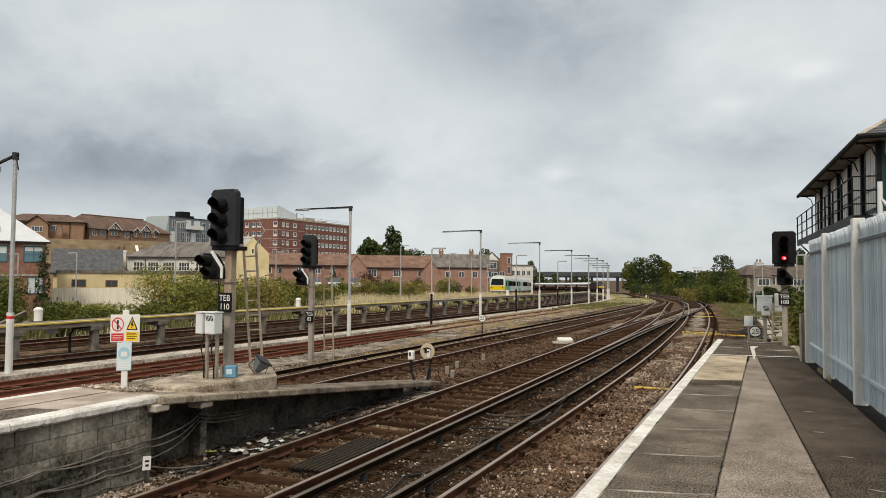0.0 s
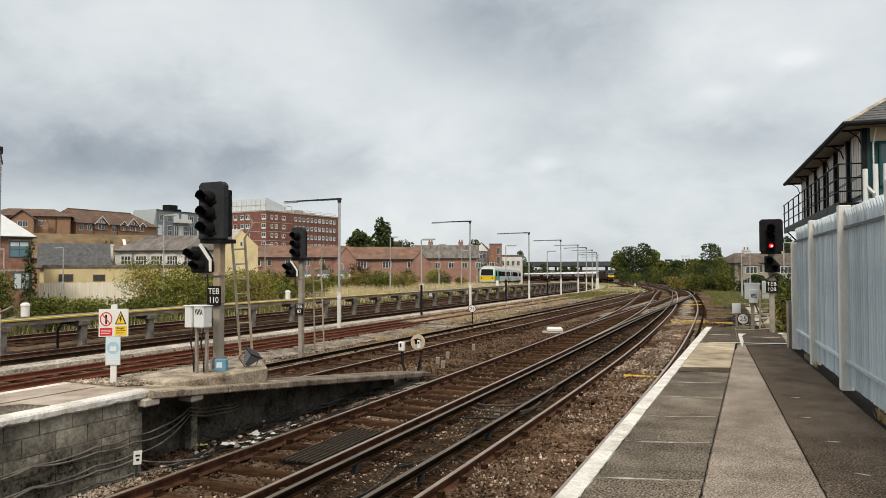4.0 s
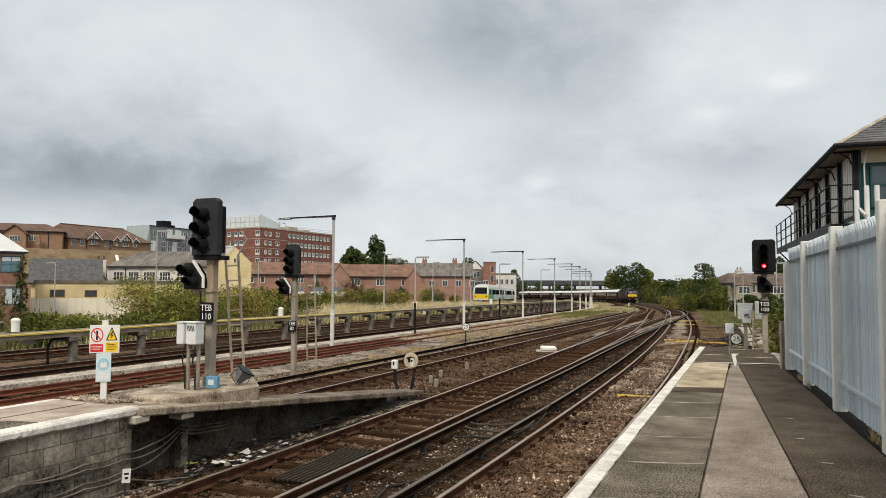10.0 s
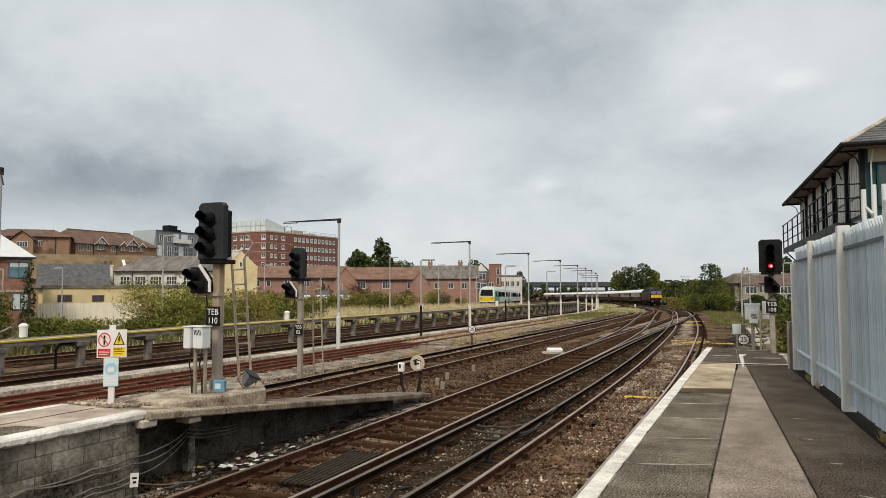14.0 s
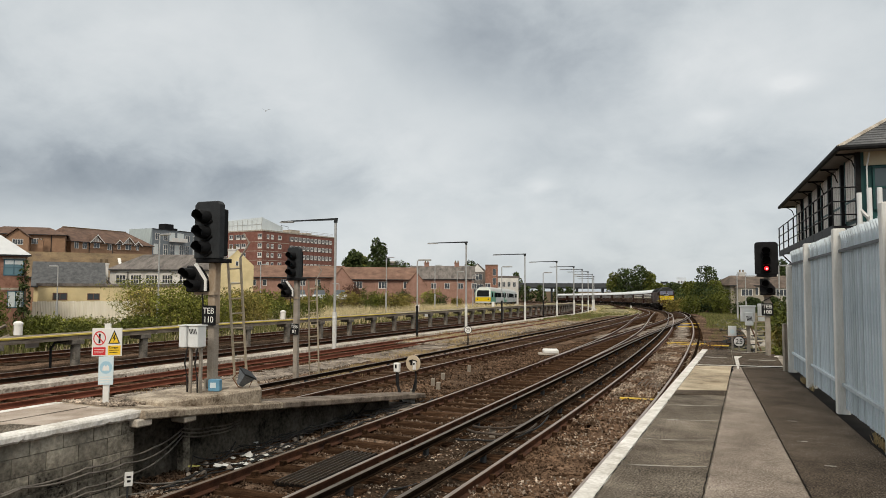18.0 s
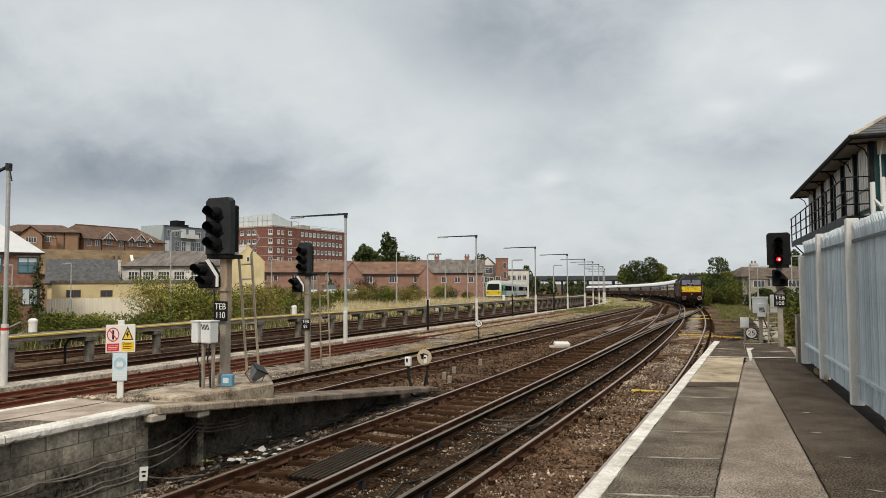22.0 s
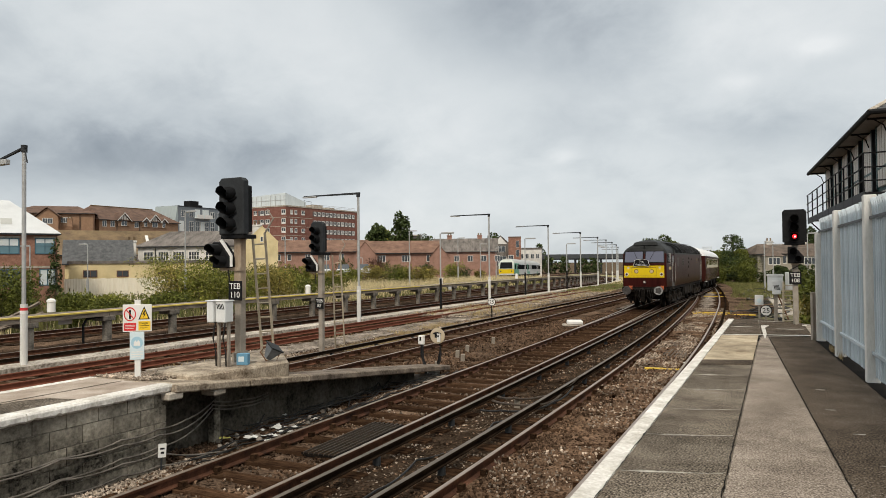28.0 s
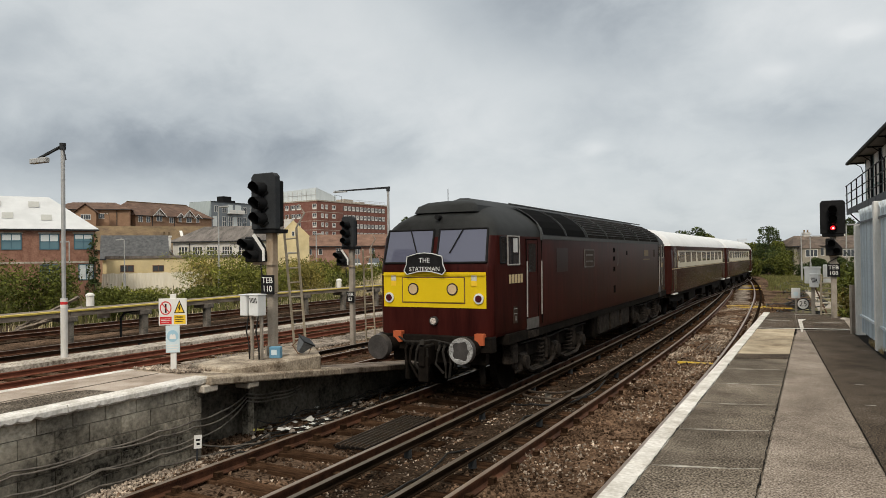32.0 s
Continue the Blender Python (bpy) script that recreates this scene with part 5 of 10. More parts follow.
# ---- warning signs ----
def make_warning_sign():
    t = thing("warning_sign", "white sign with red and yellow notices above a pale blue notice", "sign", m=pose(-9.17, 7.75, LEFT - 0.04, 0, 0, 40))
    part("post", Geo().box(-0.05, 0, 0, 0.05, 0.06, 1.3), "signwhite", t, bevel=0.006)
    b = part("board", Geo().box(-0.24, -0.02, 0.78, 0.24, 0.0, 1.23), "signwhite", t, bevel=0.004)
    n = 24
    rg = [[Vector((-0.12 + r * math.cos(2 * math.pi * i / n), y, 1.07 + r * 1.15 * math.sin(2 * math.pi * i / n))) for i in range(n)] for r, y in ((0.1, -0.02), (0.1, -0.024), (0.084, -0.024), (0.084, -0.02))]
    part("red_ring", Geo().rings(rg), "signred", b)
    part("red_bar", Geo().add([(-0.19, -0.0235, 1.14), (-0.175, -0.0235, 1.15), (-0.05, -0.0235, 1.0), (-0.065, -0.0235, 0.99)], [(0, 1, 2, 3)]), "signred", b)
    part("dark_bar", Geo().box(-0.135, -0.023, 0.99, -0.105, -0.02, 1.14), "black", b)
    part("red_notice", Geo().box(-0.22, -0.0235, 0.8, -0.02, -0.02, 0.925), "signred", b)
    part("text_bar", Geo().box(-0.2, -0.025, 0.885, -0.04, -0.0235, 0.892).box(-0.2, -0.025, 0.86, -0.04, -0.0235, 0.867).box(-0.2, -0.025, 0.832, -0.06, -0.0235, 0.839), "signwhite", b)
    part("triangle_edge", Geo().extrude([(0.02, 0.98), (0.21, 0.98), (0.115, 1.2)], pose(0, -0.0225, 0), 0.002), "black", b)
    part("yellow_triangle", Geo().extrude([(0.045, 0.994), (0.185, 0.994), (0.115, 1.165)], pose(0, -0.0245, 0), 0.002), "signyellow", b)
    part("bolt_mark", Geo().extrude([(0.12, 1.13), (0.085, 1.06), (0.112, 1.062), (0.1, 1.005), (0.145, 1.075), (0.12, 1.073), (0.135, 1.13)], pose(0, -0.0265, 0), 0.002), "black", b)
    part("yellow_notice", Geo().box(0.02, -0.0235, 0.8, 0.22, -0.02, 0.95), "signyellow", b)
    letters("Danger", 0.05, pose(0.11, -0.025, 0.92, 90, 0, 0), "black", b)
    part("text_bar", Geo().box(0.04, -0.025, 0.87, 0.2, -0.0235, 0.88).box(0.04, -0.025, 0.835, 0.17, -0.0235, 0.845), "black", b)
    c = part("lower_board", Geo().box(-0.125, -0.02, 0.32, 0.115, 0.0, 0.775), "signpale", t, "pale blue notice", bevel=0.004)
    part("blue_disc", Geo().tube([(-0.005, -0.02, 0.6), (-0.005, -0.024, 0.6)], 0.1, 20), "signblue", c)
    part("pale_mark", Geo().extrude([(-0.06, 0.55), (0.05, 0.55), (0.045, 0.61), (0.02, 0.64), (-0.005, 0.61), (-0.03, 0.64), (-0.055, 0.61)], pose(0, -0.0255, 0), 0.002), "signwhite", c)
    part("text_bar", Geo().box(-0.1, -0.022, 0.44, 0.09, -0.02, 0.455).box(-0.1, -0.022, 0.4, 0.09, -0.02, 0.415).box(-0.1, -0.022, 0.36, 0.06, -0.02, 0.375), "signwhite", c)
    return t


warn = make_warning_sign()
warn.scale = (0.88, 1.0, 0.95)


def make_speed_sign(x, y, z, h, label, r=0.2):
    t = thing("speed_sign", label, "speed sign", m=pose(x, y, z, 0, 0, 20 if x < -5 else 3), group="speed limit signs")
    part("post", Geo().box(-0.03, 0.01, 0, 0.03, 0.05, h), "greypost" if x > -5 else "black", t)
    d = part("disc", Geo().tube([(0, 0.01, h), (0, -0.005, h)], r, 28), "black", t, "black rimmed disc")
    part("face", Geo().tube([(0, -0.005, h), (0, -0.012, h)], r * 0.86, 28), "signwhite", d)
    letters("25", r * 1.25, pose(0, -0.0135, h - 0.005, 90, 0, 0), "black", d)
    return t


make_speed_sign(-13.7, 33.4, -0.2, 0.88, "round white 25 speed limit sign beside the track", 0.2)
make_speed_sign(-0.64, 23.6, -0.35, 1.52, "round white 25 speed limit sign at the platform end", 0.172)
t = thing("small_notice", "small pale notice board on a short post", "sign", m=pose(-0.85, 24.2, -0.3))
part("post", Geo().box(-0.03, 0, 0, 0.03, 0.04, 1.6), "greypost", t)
part("board", Geo().box(-0.125, -0.02, 1.6, 0.125, 0.0, 1.92), "grpwhite", t, bevel=0.006)
part("faded_mark", Geo().tube([(0, -0.021, 1.74), (0, -0.024, 1.74)], 0.07, 16), "signpale", t)
t = thing("location_cabinet", "white equipment cabinets on a post at the platform end", "equipment box", m=pose(-0.36, 23.1, 0.5))
part("post", Geo().box(-0.05, -0.04, 0, 0.05, 0.04, 1.55), "greypost", t)
b = part("cabinet", Geo().box(-0.22, 0.05, 1.3, 0.2, 0.3, 1.76), "grpwhite", t, bevel=0.015)
part("cabinet_lid", Geo().box(-0.24, 0.03, 1.74, 0.22, 0.32, 1.79), "grpwhite", b)
b = part("box", Geo().box(-0.09, -0.2, 1.2, 0.15, 0.02, 1.6), "grpwhite", t, bevel=0.012)
for j in range(5):
    part("black_stripe", Geo().add([(-0.015 + 0.03 * j, -0.204, 1.34), (0.002 + 0.03 * j, -0.204, 1.34), (-0.03 + 0.03 * j, -0.204, 1.48), (-0.047 + 0.03 * j, -0.204, 1.48)], [(0, 1, 2, 3)]), "black", b)
b = part("cabinet", Geo().box(0.26, 0.1, 1.3, 0.5, 0.3, 1.85), "grpwhite", t, bevel=0.015)
for j in range(4):
    part("cooling_fin", Geo().box(0.275 + 0.058 * j, 0.06, 1.34, 0.3 + 0.058 * j, 0.1, 1.81), "grpwhite", b)
part("stay", Geo().tube([(0.05, 0.05, 1.2), (0.35, -0.1, 0.42)], 0.02, 6), "rust", t)


# ---- ground signal and small trackside things ----
t = thing("ground_signal", "round white ground signal disc on a post between the tracks", "railway signal", m=pose(-8.34, 16.64, -0.22))
part("post", Geo().tube([(-0.02, 0, 0), (-0.03, 0, 0.3), (0.04, -0.02, 0.55), (0.03, -0.02, 0.88)], 0.04, 8), "black", t)
d = part("disc", Geo().tube([(-0.01, -0.05, 1.02), (-0.01, -0.08, 1.02)], 0.21, 26), "signcream", t, "weathered cream disc", bevel=0.004)
part("lamp_case", Geo().box(-0.0, -0.13, 0.86, 0.09, -0.08, 1.1), "signwhite", d, bevel=0.01)
part("dark_slot", Geo().box(-0.09, -0.084, 0.97, -0.02, -0.08, 1.09).box(-0.02, -0.084, 0.9, 0.0, -0.08, 1.06), "black", d)
part("lamp_lens", Geo().tube([(0.045, -0.13, 1.02), (0.045, -0.15, 1.02)], 0.025, 10), "black", d)
part("hood", Geo().tube([(-0.11, -0.1, 1.08), (0, -0.14, 1.12), (0.11, -0.1, 1.08)], 0.018, 6), "black", d)
part("cable", Geo().tube([(0.05, -0.02, 0.75), (0.07, -0.06, 0.4), (-0.06, -0.1, 0.12), (-0.2, -0.05, 0.05)], 0.025, 7), "cable", t)
t = thing("repeater_post", "small white topped post beside the ground signal", "post", m=pose(-8.63, 16.2, -0.22))
part("post", Geo().tube([(0.12, 0, 0), (0.1, 0, 0.3), (0.0, 0, 0.55), (0, 0, 0.85)], 0.035, 8), "black", t)
part("head", Geo().box(-0.08, -0.06, 0.82, 0.08, 0.06, 1.06), "signwhite", t, bevel=0.02)
part("head_slot", Geo().box(-0.03, -0.064, 0.92, 0.02, -0.06, 1.02), "black", t)
part("cable", Geo().tube([(0.03, 0, 0.8), (0.05, -0.02, 0.4), (0.15, -0.05, 0.08), (0.3, -0.02, 0.04)], 0.025, 7), "cable", t)
t = thing("pale_stone", "pale lump of stone at the ground signal's foot", "stone", m=pose(-8.42, 16.45, -0.2))
part("lump", Geo().rings([[Vector((0.17 * f * math.cos(a), 0.13 * f * math.sin(a), z)) for a in (0.2, 1.3, 2.2, 3.4, 4.3, 5.4)] for f, z in ((1.0, 0.0), (1.1, 0.08), (0.8, 0.16), (0.3, 0.2))], True, True), "signwhite", t)
t = thing("ground_slab", "flat brown timber cover on the ballast", "cover", m=pose(-8.15, 15.6, -0.2, 0, 0, 8))
part("board", Geo().box(-0.55, -0.6, 0, 0.5, 0.5, 0.06), "timber", t, bevel=0.01)
t = thing("point_cover", "white cover box lying between the tracks", "equipment box", m=pose(-8.95, 31.0, -0.2, 0, 0, 20))
part("base", Geo().box(-0.3, -0.3, 0, 0.65, 0.35, 0.09), "palecrete", t, bevel=0.03)
part("lid", Geo().box(-0.1, -0.32, 0.08, 0.6, 0.3, 0.27), "signwhite", t, bevel=0.05)
for x, y in ((-9.2, 19.6), (-8.7, 18.9), (-8.75, 17.3), (-9.6, 23.5), (-4.9, 13.2), (-9.5, 21.0)):
    s = thing("marker_peg", "short pale concrete peg in the ballast", "peg", m=pose(x, y, -0.24, 4, 3, 20), group="marker pegs")
    part("peg", Geo().box(-0.06, -0.05, 0, 0.06, 0.05, 0.26), "concrete", s, bevel=0.01)


M["barsteel"] = material("worn_dark_steel", [(0.03, 0.022, 0.016), (0.1, 0.076, 0.057)], 0.6, 0.1, scale=6, bump=0.2)


def make_grid(x, y, w, d, a, label):
    t = thing("track_grating", label, "grating", m=pose(x, y, -0.155, 0, 0, a))
    part("frame", Geo().box(-w / 2, -d / 2, 0, -w / 2 + 0.03, d / 2, 0.03).box(w / 2 - 0.03, -d / 2, 0, w / 2, d / 2, 0.03).box(-w / 2, -d / 2, 0, w / 2, -d / 2 + 0.03, 0.03).box(-w / 2, d / 2 - 0.03, 0, w / 2, d / 2, 0.03), "underframe", t)
    n = 7
    part("pit", Geo().box(-w / 2 + 0.02, -d / 2 + 0.02, -0.03, w / 2 - 0.02, d / 2 - 0.02, -0.015), "nearblack", t)
    bar = Geo().box(-0.008, -d / 2, 0, 0.008, d / 2, 0.03).mesh("bar")
    for i in range(n):
        part("bar", bar, "barsteel", t, m=Matrix.Translation((-w / 2 + w * (i + 0.5) / n, 0, 0.015)))
    return t


make_grid(-6.42, 9.75, 0.62, 2.2, 2, "black steel bar grating between the rails")
make_grid(-3.1, 22.4, 0.8, 1.6, 2, "dark steel bar grating between the rails")
for x, y, L, a in ((-2.75, 19.15, 1.45, 4), (-3.55, 39.3, 2.1, 2), (-2.0, 39.4, 0.9, 2), (-3.75, 40.4, 2.0, 2), (-5.2, 58.5, 1.6, 6), (-5.7, 64.5, 1.6, 6)):
    s = thing("yellow_board", "yellow painted board lying across the track", "board", m=pose(x, y, -0.15, 0, 0, a), group="yellow boards on the track")
    part("board", Geo().box(-L / 2, -0.09, 0, L / 2, 0.09, 0.05), "yellow", s, bevel=0.008)


# ---- cables and litter ----
def make_cable(name, label, pts, r=0.02, mat="cable"):
    """A sagging cable through the points."""
    t = thing(name, label, "cable")
    dense = []
    for a, b in zip(pts, pts[1:]):
        a, b = Vector(a), Vector(b)
        for k in range(6):
            f = k / 6
            p = a.lerp(b, f)
            p.z -= 0.35 * (b - a).length * 0.12 * 4 * f * (1 - f)
            dense.append(p)
    dense.append(Vector(pts[-1]))
    part("sheath", Geo().tube(dense, r, 6), mat, t, smooth=True)
    return t


for i, z in enumerate((0.34, 0.30, 0.08, 0.04, -0.16)):
    rg = random.Random(i)
    pts = [(-8.12 + 0.03 * (i % 2), y, z + rg.uniform(-0.035, 0.035) + 0.012 * (y - 3)) for y in (-6, -3.5, -1.5, 0.3, 2.0, 3.4, 4.6, 5.7, 6.6, 7.2)]
    pts += [(-8.2, 7.8, 0.4 - 0.12 * i), (-8.43, 8.6, 0.52 - 0.06 * i), (-8.45, 9.3, 0.42 - 0.06 * i), (-8.55, 10.1, 0.4 - 0.05 * i)] if i < 3 else [(-7.95, 8.0, -0.12), (-7.85, 9.4, -0.15), (-7.9, 11.5, -0.15), (-8.0, 14, -0.15)]
    make_cable("wall_cable", "dusty black cable slung along the block wall", pts, 0.013, "dustycable")
for i in range(5):
    rg = random.Random(40 + i)
    x0 = -7.98 + 0.08 * i
    make_cable("ground_cable", "black cable lying on the ballast", [(x0 + rg.uniform(-0.12, 0.12), y, -0.12 + rg.uniform(-0.03, 0.05)) for y in (7.6, 8.6, 9.7, 10.8, 12, 13.2, 14.4, 15.5, 16.8)], 0.012)
make_cable("jumper_cable", "grey cable between the conductor rails", [(-5.3, 13.2, 0.02), (-4.9, 13.0, 0.06), (-4.55, 13.6, 0.0), (-4.35, 14.6, 0.05), (-4.32, 15.6, 0.1)], 0.024, "barsteel")
make_cable("jumper_cable", "dark cable between the conductor rails", [(-5.25, 12.2, -0.05), (-4.8, 12.1, 0.0), (-4.35, 12.5, -0.02), (-4.15, 13.3, 0.0), (-4.2, 14.8, 0.04)], 0.018)
make_cable("ground_cable", "dark cable winding between the conductor rails", [(-4.95, 6.0, -0.13), (-4.7, 7.6, -0.12), (-4.9, 9.0, -0.13), (-4.6, 10.4, -0.11), (-4.75, 11.6, -0.12), (-4.6, 13.0, -0.1)], 0.016)
make_cable("jumper_cable", "grey cable between the conductor rails", [(-5.3, 12.9, 0.0), (-4.8, 12.6, 0.03), (-4.3, 12.9, 0.0), (-4.2, 13.9, 0.02)], 0.024, "barsteel")
for i in range(34):
    rg = random.Random(80 + i)
    p = [(-1.7 + rg.uniform(-0.5, 1.6), 30 + 1.25 * i + rg.uniform(-1, 1), -0.1)]
    for k in range(4):
        q = p[-1]
        p.append((min(1.2, max(-3.4, q[0] + rg.uniform(-1.2, 1.2))), q[1] + rg.uniform(-0.6, 2.6), rg.uniform(-0.2, 0.02)))
    make_cable("loose_cable", "loose black cable heaped beside the track", p, 0.03)
for i in range(20):
    # a tangle below the ramp and along its foot
    rg = random.Random(300 + i)
    x, y = -8.15 + rg.uniform(-0.4, 0.4), 8.4 + 0.3 * i
    p = []
    for k in range(5):
        p.append((max(-8.42, min(-7.6, x)), y, -0.14 + rg.uniform(0, 0.12) * (1 + (i % 5 == 0))))
        x, y = x + rg.uniform(-0.28, 0.3), y + rg.uniform(0.15, 0.75)
    make_cable("tangled_cable", "black cable lying tangled below the ramp", p, rg.uniform(0.008, 0.014))
M["rubble"] = material("broken_concrete", [(0.1, 0.085, 0.07), (0.22, 0.19, 0.16), (0.34, 0.3, 0.26)], 0.95, scale=6, bump=0.5, vary=0.3)
for i in range(34):
    rg = random.Random(700 + i)
    x, y, s = -8.1 + rg.gauss(0, 0.28), 8.2 + 3.4 * rg.random(), rg.uniform(0.025, 0.065)
    t = thing("rubble_lump", "lump of broken concrete below the ramp", "rubble", m=pose(max(-8.4, min(-7.66, x)), y, -0.16, 0, 0, rg.uniform(0, 180)), group="rubble below the ramp")
    g = Geo().rings([[Vector((s * f * math.cos(a) * rg.uniform(0.7, 1.2), s * f * math.sin(a) * rg.uniform(0.6, 1.0), z * s)) for a in (0.2, 1.3, 2.2, 3.4, 4.3, 5.4)] for f, z in ((0.9, -0.2), (1.1, 0.3), (0.6, 0.9))], True, True)
    part("lump", g, "rubble", t)
M["litter"] = material("pale_litter", [(0.55, 0.55, 0.52), (0.75, 0.75, 0.72)], 0.6, scale=12, bump=0.2)
M["litteryellow"] = material("yellow_litter", [(0.6, 0.55, 0.12), (0.7, 0.66, 0.25)], 0.6, scale=12, bump=0.2)


def make_litter(x, y, s, mat, label, seed):
    rg = random.Random(seed)
    s *= 0.72
    pts = [[Vector(((i - 1.5) * s * 0.5 + rg.uniform(-0.15, 0.15) * s, (j - 1.5) * s * 0.3 + rg.uniform(-0.1, 0.1) * s, 0.02 + rg.uniform(0, 0.35) * s)) for i in range(4)] for j in range(4)]
    t = thing("litter", label, "litter", m=pose(x, y, -0.15, 0, 0, rg.uniform(0, 180)), group="litter below the ramp")
    g = Geo().rings(pts, False)
    part("scrap", g, mat, t, smooth=True)


for i, (x, y, s, m) in enumerate(((-8.37, 8.79, 0.16, "litteryellow"), (-8.21, 9.52, 0.13, "litter"), (-7.99, 9.08, 0.12, "litter"), (-8.62, 10.63, 0.12, "litter"), (-8.13, 9.73, 0.09, "litter"), (-8.61, 9.93, 0.1, "litter"), (-7.86, 9.3, 0.08, "litter"), (-7.75, 9.3, 0.14, "litter"), (-7.7, 9.6, 0.11, "litter"), (-7.65, 9.0, 0.1, "litter"), (-7.8, 9.9, 0.12, "litter"), (-7.6, 10.0, 0.08, "litter"), (-7.85, 9.55, 0.13, "litter"), (-8.0, 9.0, 0.2, "litter"), (-8.1, 9.8, 0.22, "litter"), (-5.0, 12.6, 0.08, "litter"), (-4.6, 15.3, 0.1, "litter"), (-2.6, 20.4, 0.2, "litter"), (-7.2, 4.6, 0.14, "litter"), (-7.9, 10.6, 0.12, "litter"), (-7.95, 9.75, 0.15, "litter"), (-7.9, 9.2, 0.08, "litter"))):
    make_litter(x, y, s, m, "crumpled yellow scrap on the ballast" if "yellow" in m else "crumpled white scrap on the ballast", i)
t = thing("wall_tag", "small white plate with dark marks on the wall foot", "sign", m=pose(-8.05, 7.22, 0.0, -6, 4, 62))
part("plate", Geo().box(-0.055, 0, 0, 0.055, 0.015, 0.19), "signwhite", t)
part("dark_mark", Geo().box(-0.02, -0.004, 0.05, 0.025, 0.0, 0.08).box(-0.03, -0.004, 0.11, 0.03, 0.0, 0.135), "black", t)
part("stake", Geo().box(-0.012, 0.015, -0.28, 0.012, 0.03, 0.1), "darkgrey", t)


# ---- raised walkway beside the sidings ----
# concrete darkened to hold the shadow in which the piers stand
M["piercrete"] = material("shaded_concrete_pier", [(0.025, 0.021, 0.017), (0.12, 0.104, 0.086), (0.32, 0.285, 0.24)], 0.92, scale=2.2, fine=24, bump=0.3)
def make_walkway():
    t = thing("raised_walkway", "long raised timber walkway with a yellow edge on short piers", "walkway")
    x0 = -23.4
    near = lambda y: 0.075 * max(0.0, 26 - y)
    ys = [14.82 - 3.25 * k for k in range(6, 0, -1)] + [14.82, 18.0, 21.34, 24.75, 28.18, 31.4, 34.6, 37.78] + [37.78 + 2.95 * k for k in range(1, 39)]
    pier = Geo().box(-0.12, -0.13, -0.3, 0.12, 0.13, 0.7).box(-0.5, -0.26, 0.68, 0.16, 0.26, 0.86).mesh("pier", 0.02)
    for y in ys:
        part("pier", pier, "piercrete", t, m=Matrix.Translation((x0 - 0.12 + float(bend(y)) + near(y), y, float(fall(y)))))
    for a, b in zip(ys, ys[1:]):
        pa, pb = Vector((x0 + float(bend(a)) + near(a), a, float(fall(a)))), Vector((x0 + float(bend(b)) + near(b), b - 0.015, float(fall(b))))
        for name, mat, sec in (("beam", "timber", (-0.1, 0.02, 0.86, 0.97)), ("deck_board", "timber", (-1.6, 0.0, 0.97, 1.02)), ("edge_strip", "yellowedge" if b < 44 else "creamedge", (-0.22, 0.045, 1.02, 1.07))):
            o0, o1, z0, z1 = sec
            vs = [p + Vector((o, 0, z)) for p in (pa, pb) for o, z in ((o0, z0), (o1, z0), (o1, z1), (o0, z1))]
            part(name, Geo().add(vs, [(0, 1, 2, 3), (7, 6, 5, 4), (0, 4, 5, 1), (1, 5, 6, 2), (2, 6, 7, 3), (3, 7, 4, 0)]), mat, t, ("yellow painted edge" if b < 44 else "faded cream edge") if name == "edge_strip" else "")
    return t


make_walkway()
for y in (16.6, 31.8, 48.5, 66):
    x = -23.6 + float(bend(y))
    s = thing("standpipe", "white dome-topped standpipe on the walkway", "standpipe", m=pose(x - 0.5, y, 1.06 + float(fall(y))), group="standpipes on the walkway")
    part("body", Geo().tube([(0, 0, 0), (0, 0, 0.28), (0, 0, 0.36), (0, 0, 0.4)], 0.14, 14), "signwhite", s, smooth=True)
    part("cap", Geo().rings([[Vector((r * math.cos(2 * math.pi * i / 14), r * math.sin(2 * math.pi * i / 14), z)) for i in range(14)] for r, z in ((0.165, 0.38), (0.15, 0.44), (0.08, 0.49), (0.01, 0.5))]), "signwhite", s, smooth=True)
    part("side_plate", Geo().box(0.75, -0.25, -0.42, 0.78, 0.25, -0.2), "signwhite", s)
s = thing("bent_pipe", "bent black pipe at the walkway", "pipe", m=pose(-22.9, 17.0, -0.2))
part("pipe", Geo().tube([(0, 0, 0), (0, 0, 0.8), (0, 0.15, 1.0), (0, 0.7, 1.05)], 0.045, 8), "black", s)


